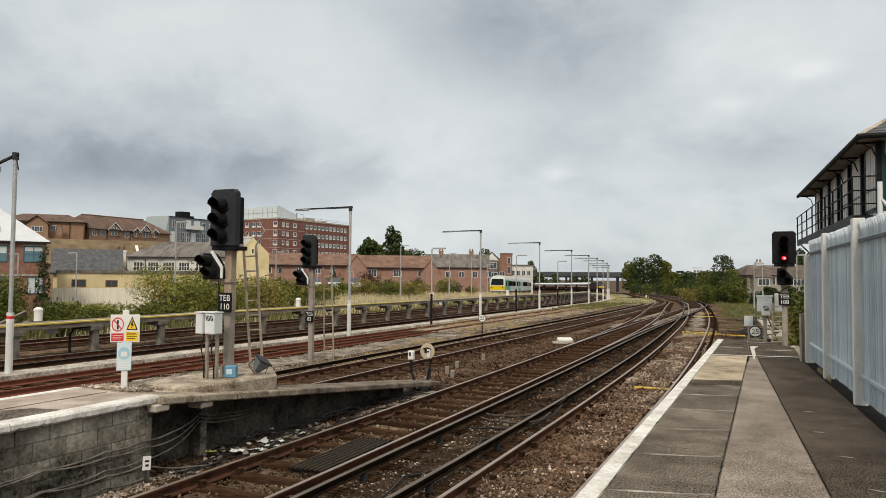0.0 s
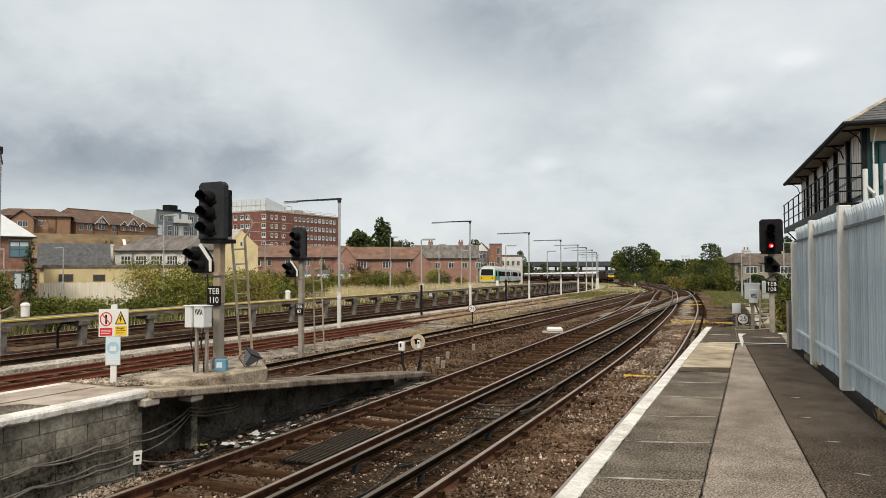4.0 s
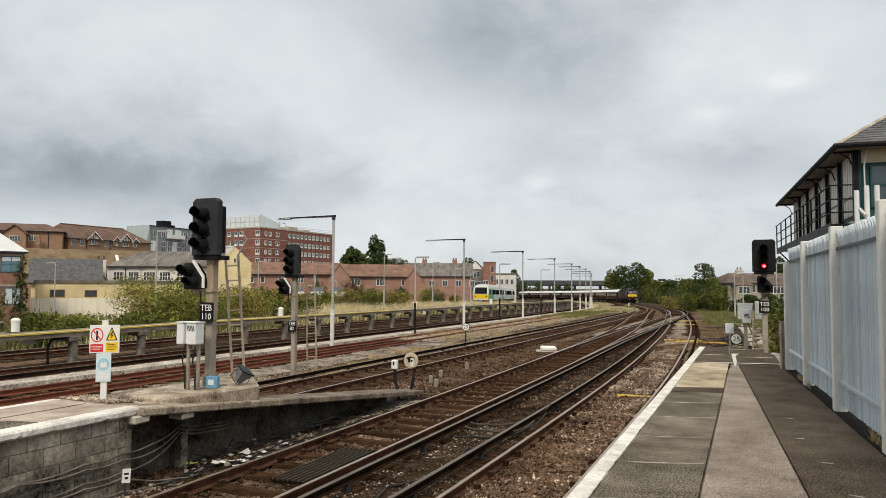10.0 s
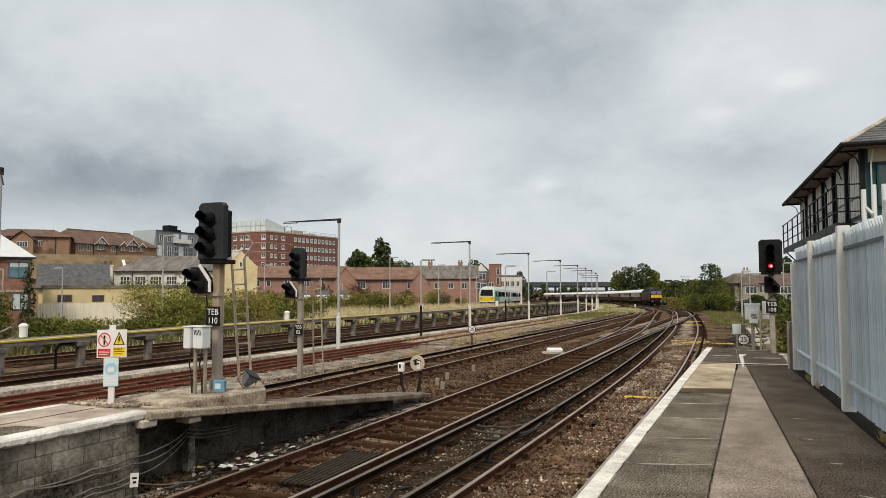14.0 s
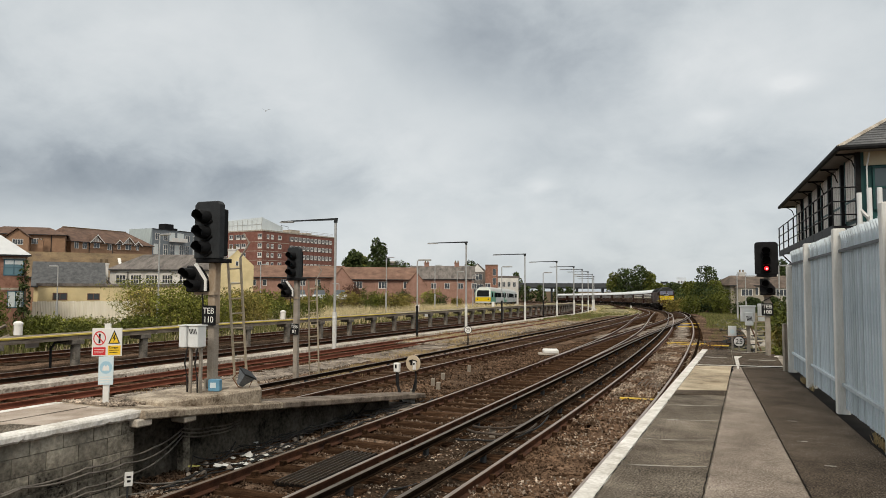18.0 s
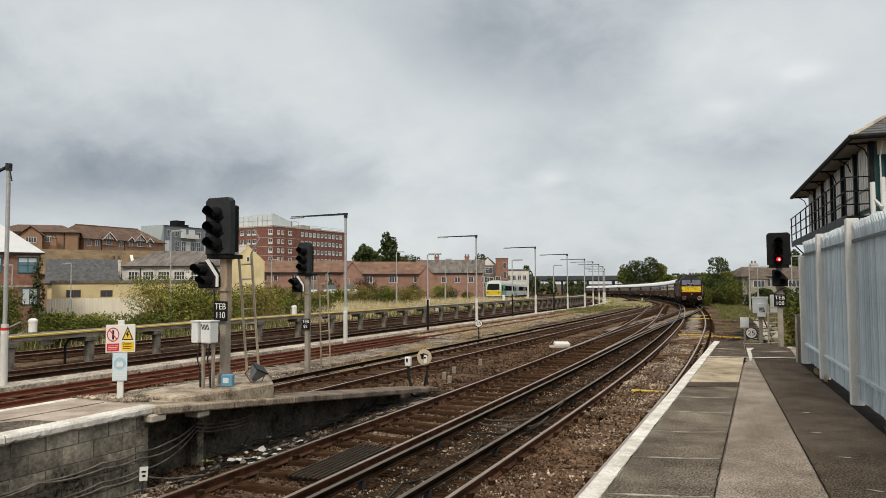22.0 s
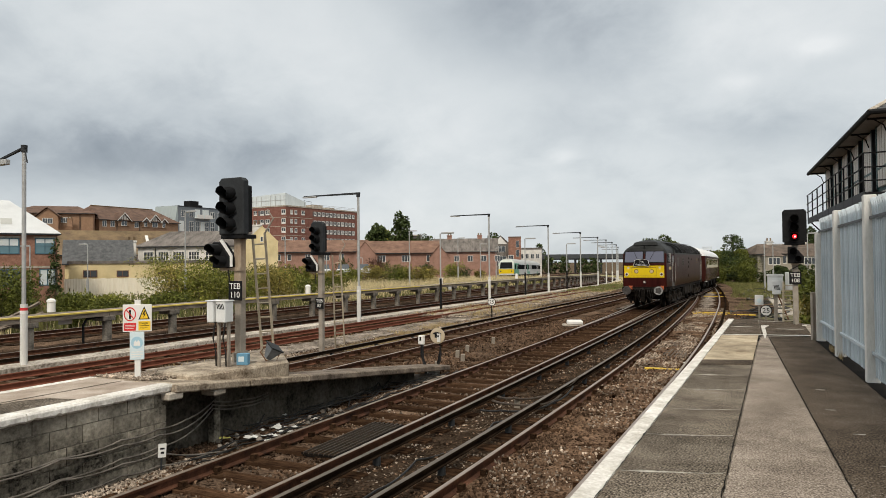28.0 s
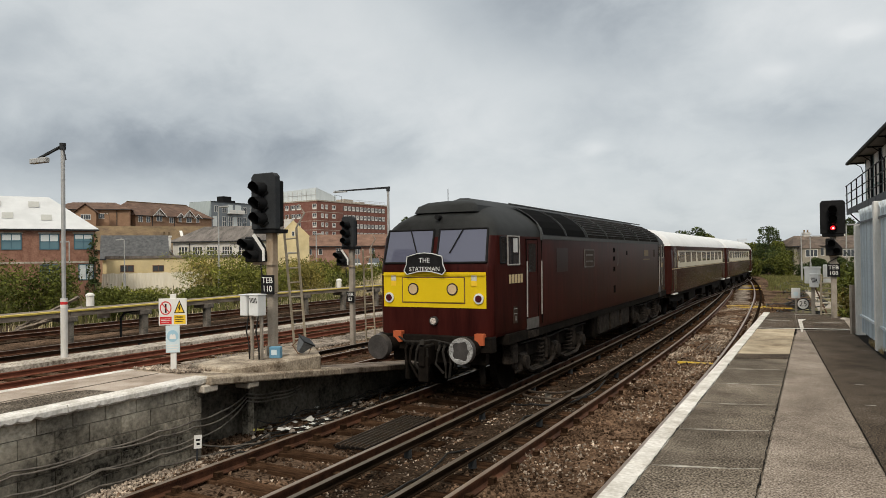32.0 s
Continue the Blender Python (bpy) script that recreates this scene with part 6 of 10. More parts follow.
# ---- lamp posts ----
def make_yard_lamp(y, h=6.1, arm=3.1, x=None, droop=0.0):
    t = thing("yard_lamp", "tall grey lamp post with a long flat arm", "lamp post", m=pose(-19.72 + float(bend(y)) if x is None else x, y, -0.25 + float(fall(y))), group="lamp posts along the sidings")
    part("lower_post", Geo().tube([(0, 0, 0), (0, 0, 0.06), (0, 0, 1.9)], 0.1, 10), "post", t, smooth=True)
    part("upper_post", Geo().tube([(0, 0, 1.9), (0, 0, h)], 0.06, 10), "galv", t, smooth=True)
    if y < 20:
        part("band", Geo().tube([(0, 0, 1.72), (0, 0, 1.8)], 0.104, 10), "signred", t, "red and white band")
    part("band", Geo().tube([(0, 0, 1.62), (0, 0, 1.72)], 0.104, 10), "signwhite", t)
    part("knuckle", Geo().tube([(0, 0, h - 0.12), (0, 0, h + 0.08)], 0.09, 10), "darkgrey", t)
    a = part("arm", Geo().add([(0.1, -0.04, h), (0.1, 0.04, h), (0.1, 0.04, h + (0.06 if droop else 0.1)), (0.1, -0.04, h + (0.06 if droop else 0.1)), (-arm, -0.04, h + 0.02 - droop), (-arm, 0.04, h + 0.02 - droop), (-arm, 0.04, h + 0.07 - droop), (-arm, -0.04, h + 0.07 - droop)], [(3, 2, 1, 0), (4, 5, 6, 7), (0, 1, 5, 4), (1, 2, 6, 5), (2, 3, 7, 6), (3, 0, 4, 7)]), "darkgrey", t)
    part("lantern", Geo().box(-arm - 0.05, -0.08, h - 0.03 - droop, -arm + 0.75, 0.08, h + 0.03 - droop * 0.75), "galv", a, bevel=0.02)
    if droop:
        part("bracket", Geo().tube([(0, 0, h + 0.05), (0.3, -0.1, h - 0.45)], 0.02, 6).tube([(0, 0, h + 0.05), (-0.15, -0.25, h - 0.2)], 0.02, 6), "darkgrey", t)
    return t


make_yard_lamp(12.75, 6.4, 1.5, None, 0.4)
make_yard_lamp(28.3, 6.28, 3.2, -18.45)
for y, h in ((47.7, 6.43), (62.3, 6.25), (75.8, 6.15), (87.5, 6.1), (96, 6.1), (105, 6.1), (116, 6.1), (128, 6.1), (142, 6.1)):
    make_yard_lamp(y, h)


def make_path_lamp(x, y, h, dark=True, label="slim lamp post with a flat lantern and dark lower half", side=1):
    h -= float(fall(y))
    t = thing("path_lamp", label, "lamp post", m=pose(x, y, -0.25 + float(fall(y))), group="small lamp posts")
    part("lower_post", Geo().tube([(0, 0, 0), (0, 0, h * 0.42)], 0.075 if dark else 0.09, 8), "black" if dark else "galv", t)
    part("upper_post", Geo().tube([(0, 0, h * 0.42), (0, 0, h)], 0.045, 8), "galv", t)
    part("lantern", Geo().rings([[Vector((side * (0.05 + 0.45 * (1 + math.cos(2 * math.pi * i / 12))), 0.17 * math.sin(2 * math.pi * i / 12), z)) for i in range(12)] for z in (h - 0.02, h + 0.08)], True, True), "galv", t, bevel=0.01)
    return t


for x, y, h in ((-19.2, 38.6, 4.75), (-20.0, 56.3, 4.9), (-20.6, 70.8, 4.75), (-22.6, 92, 4.8)):
    make_path_lamp(x, y, h)
for x, y, h in ((-35.1, 33.4, 6.4), (-36.0, 65.0, 6.3), (-36.2, 77.6, 5.9), (-36.2, 84.5, 5.3), (-37, 92.0, 4.9), (-38.5, 44.0, 3.4), (-42.0, 52.0, 5.2)):
    make_path_lamp(x, y, h, False, "slim pale lamp post with a small flat lantern")
for x, y, h in ((-45.0, 29.5, 4.3), (-48, 36, 4.6), (-44.5, 62.0, 4.0), (-47, 73, 3.6)):
    make_path_lamp(x, y, h, False, "short pale lamp post with a small flat lantern", -1)


# ---- the locomotive ----
def plan_ring(w, y0, y1, r, z, n=6, taper=0.0):
    """A plan outline with rounded corners at both ends, from the rear right round the front to the rear left; taper narrows the ends."""
    r = min(r, w * 0.98)
    pts = []
    if taper:
        e = w - taper
        for cx, cy, a0 in ((e - r, y1 - r, 90), (e - r, y0 + r, 0), (-e + r, y0 + r, -90), (-e + r, y1 - r, -180)):
            arc = [Vector((cx + r * math.cos(radians(a0 - 90 * i / n)), cy + r * math.sin(radians(a0 - 90 * i / n)), z)) for i in range(n + 1)]
            s = 1 if cx > 0 else -1
            if (a0 == 90) or (a0 == -90):
                arc.append(Vector((s * w, (y1 - 2.6 if a0 == 90 else y0 + 2.6), z)))
            else:
                arc.insert(0, Vector((s * w, (y0 + 2.6 if a0 == 0 else y1 - 2.6), z)))
            pts += arc
        return pts
    for cx, cy, a0 in ((w - r, y1 - r, 90), (w - r, y0 + r, 0), (-w + r, y0 + r, -90), (-w + r, y1 - r, -180)):
        for i in range(n + 1):
            a = radians(a0 - 90 * i / n)
            pts.append(Vector((cx + r * math.cos(a), cy + r * math.sin(a), z)))
    return pts


LOCO_LEN = 19.38
TAPER = 0.13


def roof_half(z, z0=3.12, z1=3.95, w=1.345):
    t = min(1.0, max(0.0, (z - z0) / (z1 - z0)))
    return w * (1 - t ** 1.75) ** 0.62


def nose(z):
    """How far back the front stands at a height."""
    if z < 2.5:
        return 0.62
    if z < 3.3:
        return 0.62 + 0.22 * (z - 2.5) / 0.8
    return 0.84 + 1.15 * ((z - 3.3) / 0.65) ** 2


def make_loco():
    t = thing("locomotive", "maroon diesel locomotive with a yellow front panel and dark roof", "locomotive")
    zs = [1.22, 1.3, 1.75, 2.46, 2.52, 2.6, 3.12]
    rings = [plan_ring(1.345 - (0.03 if z < 1.25 else 0), nose(z), LOCO_LEN - nose(z), 0.16, z, taper=TAPER) for z in zs]
    body = part("body", Geo().rings(rings, True, True), "maroon", t, smooth=True)
    zs = [3.12, 3.22, 3.32, 3.42, 3.54, 3.66, 3.76, 3.85, 3.91, 3.945]
    rings = [plan_ring(max(0.2, roof_half(z)), nose(z), LOCO_LEN - nose(z), min(0.16 + (z - 3.12) * 0.8, max(0.06, (roof_half(z) - TAPER) * 0.9)), z, taper=min(TAPER, 0.5 * max(0.2, roof_half(z)))) for z in zs]
    roof = part("roof", Geo().rings(rings, True, True), "locoroof", t, "dark grimy domed roof", smooth=True)
    part("headcode_hood", Geo().rings([plan_ring(0.7, 1.02, 2.4, 0.2, 3.6), plan_ring(0.65, 1.1, 2.4, 0.2, 3.74), plan_ring(0.52, 1.25, 2.4, 0.2, 3.82), plan_ring(0.3, 1.5, 2.4, 0.2, 3.86)], True, True), "locoroof", roof, smooth=True)
    part("roof_lamp", Geo().tube([(0, 0.95, 3.5), (0, 0.8, 3.5)], 0.05, 10), "black", roof)
    for end in (0, 1):
        e = Matrix.Identity(4) if end == 0 else pose(0, LOCO_LEN, 0, 0, 0, 180)
        # yellow panel, with its recessed middle
        g = Geo().rings([[e @ p for p in plan_ring(1.35, 0.612, 8.0, 0.16, z, taper=TAPER)[14:18]] for z in (1.77, 2.44)], False)
        pn = part("warning_panel", g, "locoyellow", t, "bright yellow warning panel", smooth=True)
        part("panel_frame", Geo().box(-0.66, 0.592, 1.87, 0.66, 0.612, 2.33, e), "locoyellow", pn, bevel=0.008)
        gv = Geo()
        for (a, b), (c, d) in (((-0.67, 1.86), (0.67, 1.86)), ((0.67, 1.86), (0.67, 2.34)), ((0.67, 2.34), (-0.67, 2.34)), ((-0.67, 2.34), (-0.67, 1.86))):
            gv.tube([e @ Vector((a, 0.606, b)), e @ Vector((c, 0.606, d))], 0.008, 5)
        part("panel_groove", gv, "rust", pn, "dark grimy seam")
        part("hand_rail", Geo().tube([e @ Vector((-1.1, 0.57, 2.4)), e @ Vector((1.1, 0.57, 2.4))], 0.011, 6), "locoyellow", pn)
        for x in (-0.42, 0.42):
            part("marker_light", Geo().tube([e @ Vector((x, 0.6, 2.12)), e @ Vector((x, 0.575, 2.12))], 0.092, 16), "tailglass", pn, "pale round marker light")
            part("light_rim", Geo().tube([e @ Vector((x, 0.6, 2.12)), e @ Vector((x, 0.583, 2.12))], 0.118, 16), "rimdark", pn)
        for x in (-0.96, 0.96):
            part("tail_light", Geo().tube([e @ Vector((x, 0.6, 1.95)), e @ Vector((x, 0.58, 1.95))], 0.1, 16), "grpwhite", pn)
            part("tail_lens", Geo().tube([e @ Vector((x, 0.59, 1.95)), e @ Vector((x, 0.565, 1.95))], 0.065, 14), "redlens", pn)
            s = -1 if x < 0 else 1
            nt = part("warning_notice", Geo().box(s * 0.81, 0.605, 2.28, s * 0.92, 0.6, 2.38, e), "palenotice", pn)
            part("notice_text", Geo().box(s * 0.81, 0.605, 2.18, s * 0.92, 0.6, 2.278, e), "signyellow", nt)
        part("headlight", Geo().tube([e @ Vector((0.02, 0.63, 1.52)), e @ Vector((0.02, 0.56, 1.52))], 0.085, 16), "bufferface", t)
        part("headlight_lens", Geo().tube([e @ Vector((0.02, 0.6, 1.52)), e @ Vector((0.02, 0.553, 1.52))], 0.06, 16), "lampglow", t, "dim round headlight")
        # windscreens, raked with the front
        for x0, x1 in ((-1.1, -0.06), (0.06, 1.1)):
            q = [(x0, 2.62), (x1, 2.62), (x1 - (0.03 if x1 > 1 else 0), 3.26), (x0 + (0.03 if x0 < -1 else 0), 3.26)]
            vs = [e @ Vector((x, nose(z) - o, z)) for o in (0.012, -0.01) for x, z in q]
            part("windscreen", Geo().add(vs, [(0, 1, 2, 3), (7, 6, 5, 4), (0, 4, 5, 1), (1, 5, 6, 2), (2, 6, 7, 3), (3, 7, 4, 0)]), "glass", body, "large pane of the cab front")
            fr = Geo()
            for (a, b), (c, d) in zip(q, q[1:] + q[:1]):
                fr.tube([e @ Vector((a, nose(b) - 0.012, b)), e @ Vector((c, nose(d) - 0.012, d))], 0.022, 6)
            part("window_rubber", fr, "black", body)
            part("wiper", Geo().tube([e @ Vector(((x0 + x1) / 2, nose(3.28) - 0.03, 3.28)), e @ Vector(((x0 + x1) / 2 + (-0.25 if x0 > 0 else 0.2), nose(2.8) - 0.03, 2.8))], 0.012, 5), "black", body)
        # buffers, couplings, hoses
        bb = part("buffer_beam", Geo().box(-1.22, 0.56, 0.95, 1.22, 0.8, 1.25, e), "underframe", t, bevel=0.02)
        for x in (-0.865, 0.865):
            bf = part("buffer", Geo().tube([e @ Vector((x, 0.6, 1.055)), e @ Vector((x, 0.12, 1.055))], 0.15, 16), "underframe", t, smooth=True)
            part("buffer_head", Geo().tube([e @ Vector((x, 0.12, 1.055)), e @ Vector((x, 0.06, 1.055)), e @ Vector((x, 0.0, 1.055))], 0.245, 24, r1=0.225), "bufferface", bf, "round dark buffer head", smooth=True)
            if x > 0:
                part("buffer_rim", Geo().rings([[e @ Vector((x + (r + w * math.sin(5.1 * i)) * math.cos(2 * math.pi * i / 24), yq, 1.055 + (r + w * math.sin(5.1 * i)) * math.sin(2 * math.pi * i / 24))) for i in range(24)] for r, yq, w in ((0.236, 0.02, 0), (0.234, -0.006, 0), (0.17, -0.006, 0.025), (0.16, 0.002, 0.025))]), "bufferpale", bf, "worn pale rim")
            part("lamp_iron", Geo().box(x - 0.08 + 0.12, 0.5, 1.1, x + 0.1 + 0.12, 0.63, 1.31, e), "orangepaint", bb, "orange painted socket")
        rg = random.Random(end)
        for x in (-0.5, -0.38, -0.25, 0.2, 0.3, 0.42, 0.52):
            d = rg.uniform(0.35, 0.6)
            part("brake_hose", Geo().tube([e @ Vector((x, 0.52, 1.1)), e @ Vector((x + 0.02, 0.36, 0.98)), e @ Vector((x + rg.uniform(-0.05, 0.1), 0.32, 0.75)), e @ Vector((x + rg.uniform(-0.05, 0.18), 0.38, 1.05 - d))], 0.026, 6), rg.choice(("hosegrey", "underframe", "hosegrey")), bb)
            part("hose_tap", Geo().box(x - 0.035, 0.46, 1.04, x + 0.035, 0.56, 1.13, e), "hosegrey", bb, bevel=0.01)
        part("coupling", Geo().box(-0.06, 0.1, 0.72, 0.06, 0.55, 1.08, e).box(-0.1, 0.16, 0.42, 0.1, 0.26, 0.9, e), "underframe", bb, bevel=0.02)
        for x in (-0.82, 0.82):
            part("guard_iron", Geo().box(x - 0.05, 1.0, 0.3, x + 0.05, 1.06, 1.0, e), "underframe", bb)
        part("valance", Geo().box(-1.0, 0.8, 0.7, 1.0, 0.95, 1.0, e), "underframe", bb)
        part("draw_hook", Geo().tube([e @ Vector(p) for p in ((0, 0.56, 1.06), (0, 0.2, 1.06), (0, 0.12, 1.12), (0, 0.2, 1.18))], 0.045, 8), "hosegrey", bb)
        part("screw_link", Geo().tube([e @ Vector(p) for p in ((-0.07, 0.2, 1.05), (-0.08, 0.24, 0.7), (0.0, 0.25, 0.55), (0.08, 0.24, 0.7), (0.07, 0.2, 1.05))], 0.024, 6), "hosegrey", bb)
        part("jumper_cable", Geo().tube([e @ Vector(p) for p in ((-0.75, 0.54, 1.22), (-0.5, 0.4, 1.13), (-0.2, 0.38, 1.14), (0.1, 0.4, 1.18), (0.45, 0.44, 1.12), (0.6, 0.5, 1.22))], 0.02, 6), "hosegrey", bb)
        # cab sides
        e0 = e
        for s in (-1, 1):
            # the cab sides stand in by the taper
            e = e0 @ Matrix.Translation((s * 1.345, nose(2.0) + 2.6, 0)) @ pose(0, 0, 0, 0, 0, -s * math.degrees(math.atan(TAPER / 2.44))) @ Matrix.Translation((-s * 1.345, -nose(2.0) - 2.6, 0))
            for y0, y1, z0, z1 in ((1.0, 1.24, 2.6, 3.09), (1.32, 1.86, 2.56, 3.11)):
                w = part("cab_window", Geo().box(s * 1.34, y0, z0, s * 1.353, y1, z1, e), "cablight" if y0 > 1.3 else "coachglass", body)
                if y0 > 1.3:
                    part("sliding_frame", Geo().box(s * 1.345, y0 + 0.19, z0, s * 1.362, y0 + 0.225, z1, e).box(s * 1.345, y0 + 0.225, z0 + 0.2, s * 1.36, y1, z0 + 0.225, e), "black", w)
                    # the upper pane's sky reflection, painted as a pale panel
                    part("pale_blind", Geo().box(s * 1.35, y0 + 0.26, z0 + 0.24, s * 1.356, y1 - 0.08, z1 - 0.03, e), "skypane", w, "sky's reflection painted on the cab window")
                fr = Geo()
                for a, b in (((y0, z0), (y1, z0)), ((y1, z0), (y1, z1)), ((y1, z1), (y0, z1)), ((y0, z1), (y0, z0))):
                    fr.tube([e @ Vector((s * 1.352, *a)), e @ Vector((s * 1.352, *b))], 0.018, 6)
                part("window_rubber", fr, "hosepale" if y0 > 1.3 else "black", w)
            d = part("cab_door", Geo().box(s * 1.335, 2.22, 1.28, s * 1.352, 2.78, 3.06, e), "maroon", body, bevel=0.006)
            part("door_window", Geo().box(s * 1.35, 2.32, 2.4, s * 1.357, 2.68, 2.98, e), "coachglass", d)
            for y in (2.14, 2.9):
                part("handrail", Geo().tube([e @ Vector((s * 1.39, y, 1.5)), e @ Vector((s * 1.4, y, 2.62))], 0.015, 6), "hosepale", d)
            for ya, yb, za, zb in ((2.2, 2.225, 1.28, 3.07), (2.775, 2.8, 1.28, 3.07), (2.2, 2.8, 3.05, 3.075)):
                part("door_seam", Geo().box(s * 1.34, ya, za, s * 1.3545, yb, zb, e), "pitchblack", d)
            part("sill_plate", Geo().box(s * 1.34, 2.2, 1.24, s * 1.356, 2.82, 1.46, e), "scuffed", d, "scuffed grey kick plate")
            part("gutter_end", Geo().tube([e @ Vector((s * 1.365, 2.98, 3.06)), e @ Vector((s * 1.37, 2.97, 3.22)), e @ Vector((s * 1.3, 2.93, 3.4))], 0.025, 6), "ribgrey", d)
            part("data_panel", Geo().box(s * 1.34, 1.55, 1.42, s * 1.3535, 1.75, 1.75, e), "rimdark", body)
            part("data_line", Geo().box(s * 1.345, 1.58, 1.69, s * 1.355, 1.72, 1.705, e).box(s * 1.345, 1.58, 1.6, s * 1.355, 1.72, 1.612, e).box(s * 1.345, 1.64, 1.46, s * 1.355, 1.67, 1.56, e), "hosepale", body)
            part("door_step", Geo().box(s * 1.26, 2.25, 1.06, s * 1.38, 2.75, 1.2, e), "bogiegrey", d)
            for k in range(5):
                part("number_bar", Geo().box(s * 1.34, 1.38 + 0.135 * k, 2.2, s * 1.3515, 1.475 + 0.135 * k, 2.37, e), "goldpaint", body, "pale gold bar")
    # roof grilles and their ribs
    for s in (-1, 1):
        for i, (y0, y1) in enumerate(((3.1, 4.7), (4.8, 6.4), (6.6, 8.6), (8.7, 10.7), (10.8, 12.8), (12.9, 14.9), (15.0, 16.6))):
            def strip(za, zb, off, yy0, yy1):
                zz = [za + (zb - za) * k / 4 for k in range(5)]
                return Geo().rings([[Vector((s * (roof_half(z) + off), y, z + off * 0.6)) for z in zz] for y in (yy0, yy1)], False)
            gr = part("roof_grille", strip(3.17, 3.78, 0.012, y0, y1), "pitchblack" if i < 2 else "nearblack", roof, "black side grille" if i < 2 else "")
            sl = Geo()
            for k in range(7):
                z = 3.24 + 0.07 * k
                sl.tube([(s * (roof_half(z) + 0.014), y0, z + 0.01), (s * (roof_half(z) + 0.014), y1, z + 0.01)], 0.012, 4)
            if i > 1:
                part("grille_slats", sl, "locoroof", gr)
            rb = strip(3.14, 3.74, 0.03, y0 - 0.07, y0 - 0.02)
            part("roof_rib", rb, "ribgrey", roof)
        part("cantrail", Geo().box(s * 1.33, 2.95, 3.08, s * 1.365, 17.4, 3.16), "ribgrey", roof, "grey gutter strip along the roof edge")
        part("panel_seam", Geo().box(s * 1.34, 3.0, 1.3, s * 1.3495, 3.02, 3.08).box(s * 1.34, 17.3, 1.3, s * 1.3495, 17.32, 3.08), "pitchblack", body)
        pl = part("name_plate", Geo().box(s * 1.343, 6.25, 2.42, s * 1.358, 7.15, 2.86), "rimdark", body, "cast plate with a raised rim")
        part("plate_rim", Geo().box(s * 1.35, 6.25, 2.84, s * 1.364, 7.15, 2.87).box(s * 1.35, 6.25, 2.41, s * 1.364, 7.15, 2.44).box(s * 1.35, 6.24, 2.42, s * 1.364, 6.28, 2.86).box(s * 1.35, 7.12, 2.42, s * 1.364, 7.16, 2.86), "scuffed", pl)
        part("text_bar", Geo().box(s * 1.35, 6.38, 2.7, s * 1.361, 7.02, 2.75).box(s * 1.35, 6.38, 2.54, s * 1.361, 7.02, 2.58), "scuffed", pl)
        part("repaint_patch", Geo().box(s * 1.34, 4.0, 2.35, s * 1.349, 4.85, 2.9), "freshmaroon", body, "fresher rectangle of dark paint")
        for z in (1.62, 2.25, 2.55, 2.8):
            v = part("side_vent", Geo().box(s * 1.343, 9.3, z, s * 1.353, 9.5, z + (0.2 if z < 2 else 0.12)), "pitchblack", body)
            part("vent_lip", Geo().box(s * 1.345, 9.29, z - 0.02, s * 1.362, 9.51, z), "rimdark", v)
        part("side_vent", Geo().box(s * 1.343, 11.0, 2.7, s * 1.352, 11.14, 2.84), "pitchblack", body)
        part("grab_handle", Geo().tube([(s * 1.35, 9.75, 2.4), (s * 1.38, 9.75, 2.45), (s * 1.38, 9.75, 2.85), (s * 1.35, 9.75, 2.9)], 0.012, 6), "scuffed", body)
        part("crest", Geo().box(s * 1.343, 13.6, 2.52, s * 1.352, 14.7, 2.56).box(s * 1.343, 13.8, 2.66, s * 1.352, 14.5, 2.86), "dullgold", body, "dull gold crest")
        part("crest", Geo().box(s * 1.343, 15.4, 2.62, s * 1.352, 15.75, 2.88), "rimdark", body)
        # faded streaks where the paint has been scrubbed
        rgs = random.Random(9 + s)
        fs = Geo()
        for _ in range(70):
            y, z = rgs.gauss(7.6, 1.3), rgs.gauss(2.05, 0.2)
            h = rgs.uniform(0.06, 0.3)
            w = rgs.uniform(0.012, 0.04)
            if 4.9 < y < 10.6:
                fs.add([(s * 1.3468, y, z - h), (s * 1.3468, y + w, z - h), (s * 1.3468, y + w * 0.6, z + h), (s * 1.3468, y + w * 0.3, z + h)], [(0, 1, 2, 3)])
        part("faded_streaks", fs, "fadedmaroon", body, "pale faded streaks in the paint")
    part("roof_rail", Geo().tube([(0.62, 3.0, 3.86), (0.62, 16.6, 3.86)], 0.02, 6).tube([(-0.62, 3.0, 3.86), (-0.62, 16.6, 3.86)], 0.02, 6), "ribgrey", roof)
    part("aerial", Geo().tube([(-0.15, 1.6, 3.85), (-0.15, 1.6, 4.12)], 0.008, 5), "black", roof)
    part("roof_vent", Geo().tube([(0, 4.2, 3.84), (0, 4.2, 3.92)], 0.3, 12), "locoroof", roof)
    part("roof_hatch", Geo().box(-0.35, 10.5, 3.8, 0.35, 12.5, 3.91), "locoroof", roof)
    # bogies
    axle_ys = []
    for yc in (4.3, LOCO_LEN - 4.3):
        bg = part("bogie_frame", Geo().box(-1.12, yc - 2.6, 0.62, -0.98, yc + 2.6, 0.92).box(0.98, yc - 2.6, 0.62, 1.12, yc + 2.6, 0.92).box(-1.0, yc - 0.4, 0.5, 1.0, yc + 0.4, 0.95).box(-1.0, yc - 2.6, 0.6, 1.0, yc - 2.4, 0.85).box(-1.0, yc + 2.4, 0.6, 1.0, yc + 2.6, 0.85), "underframe", t, bevel=0.03)
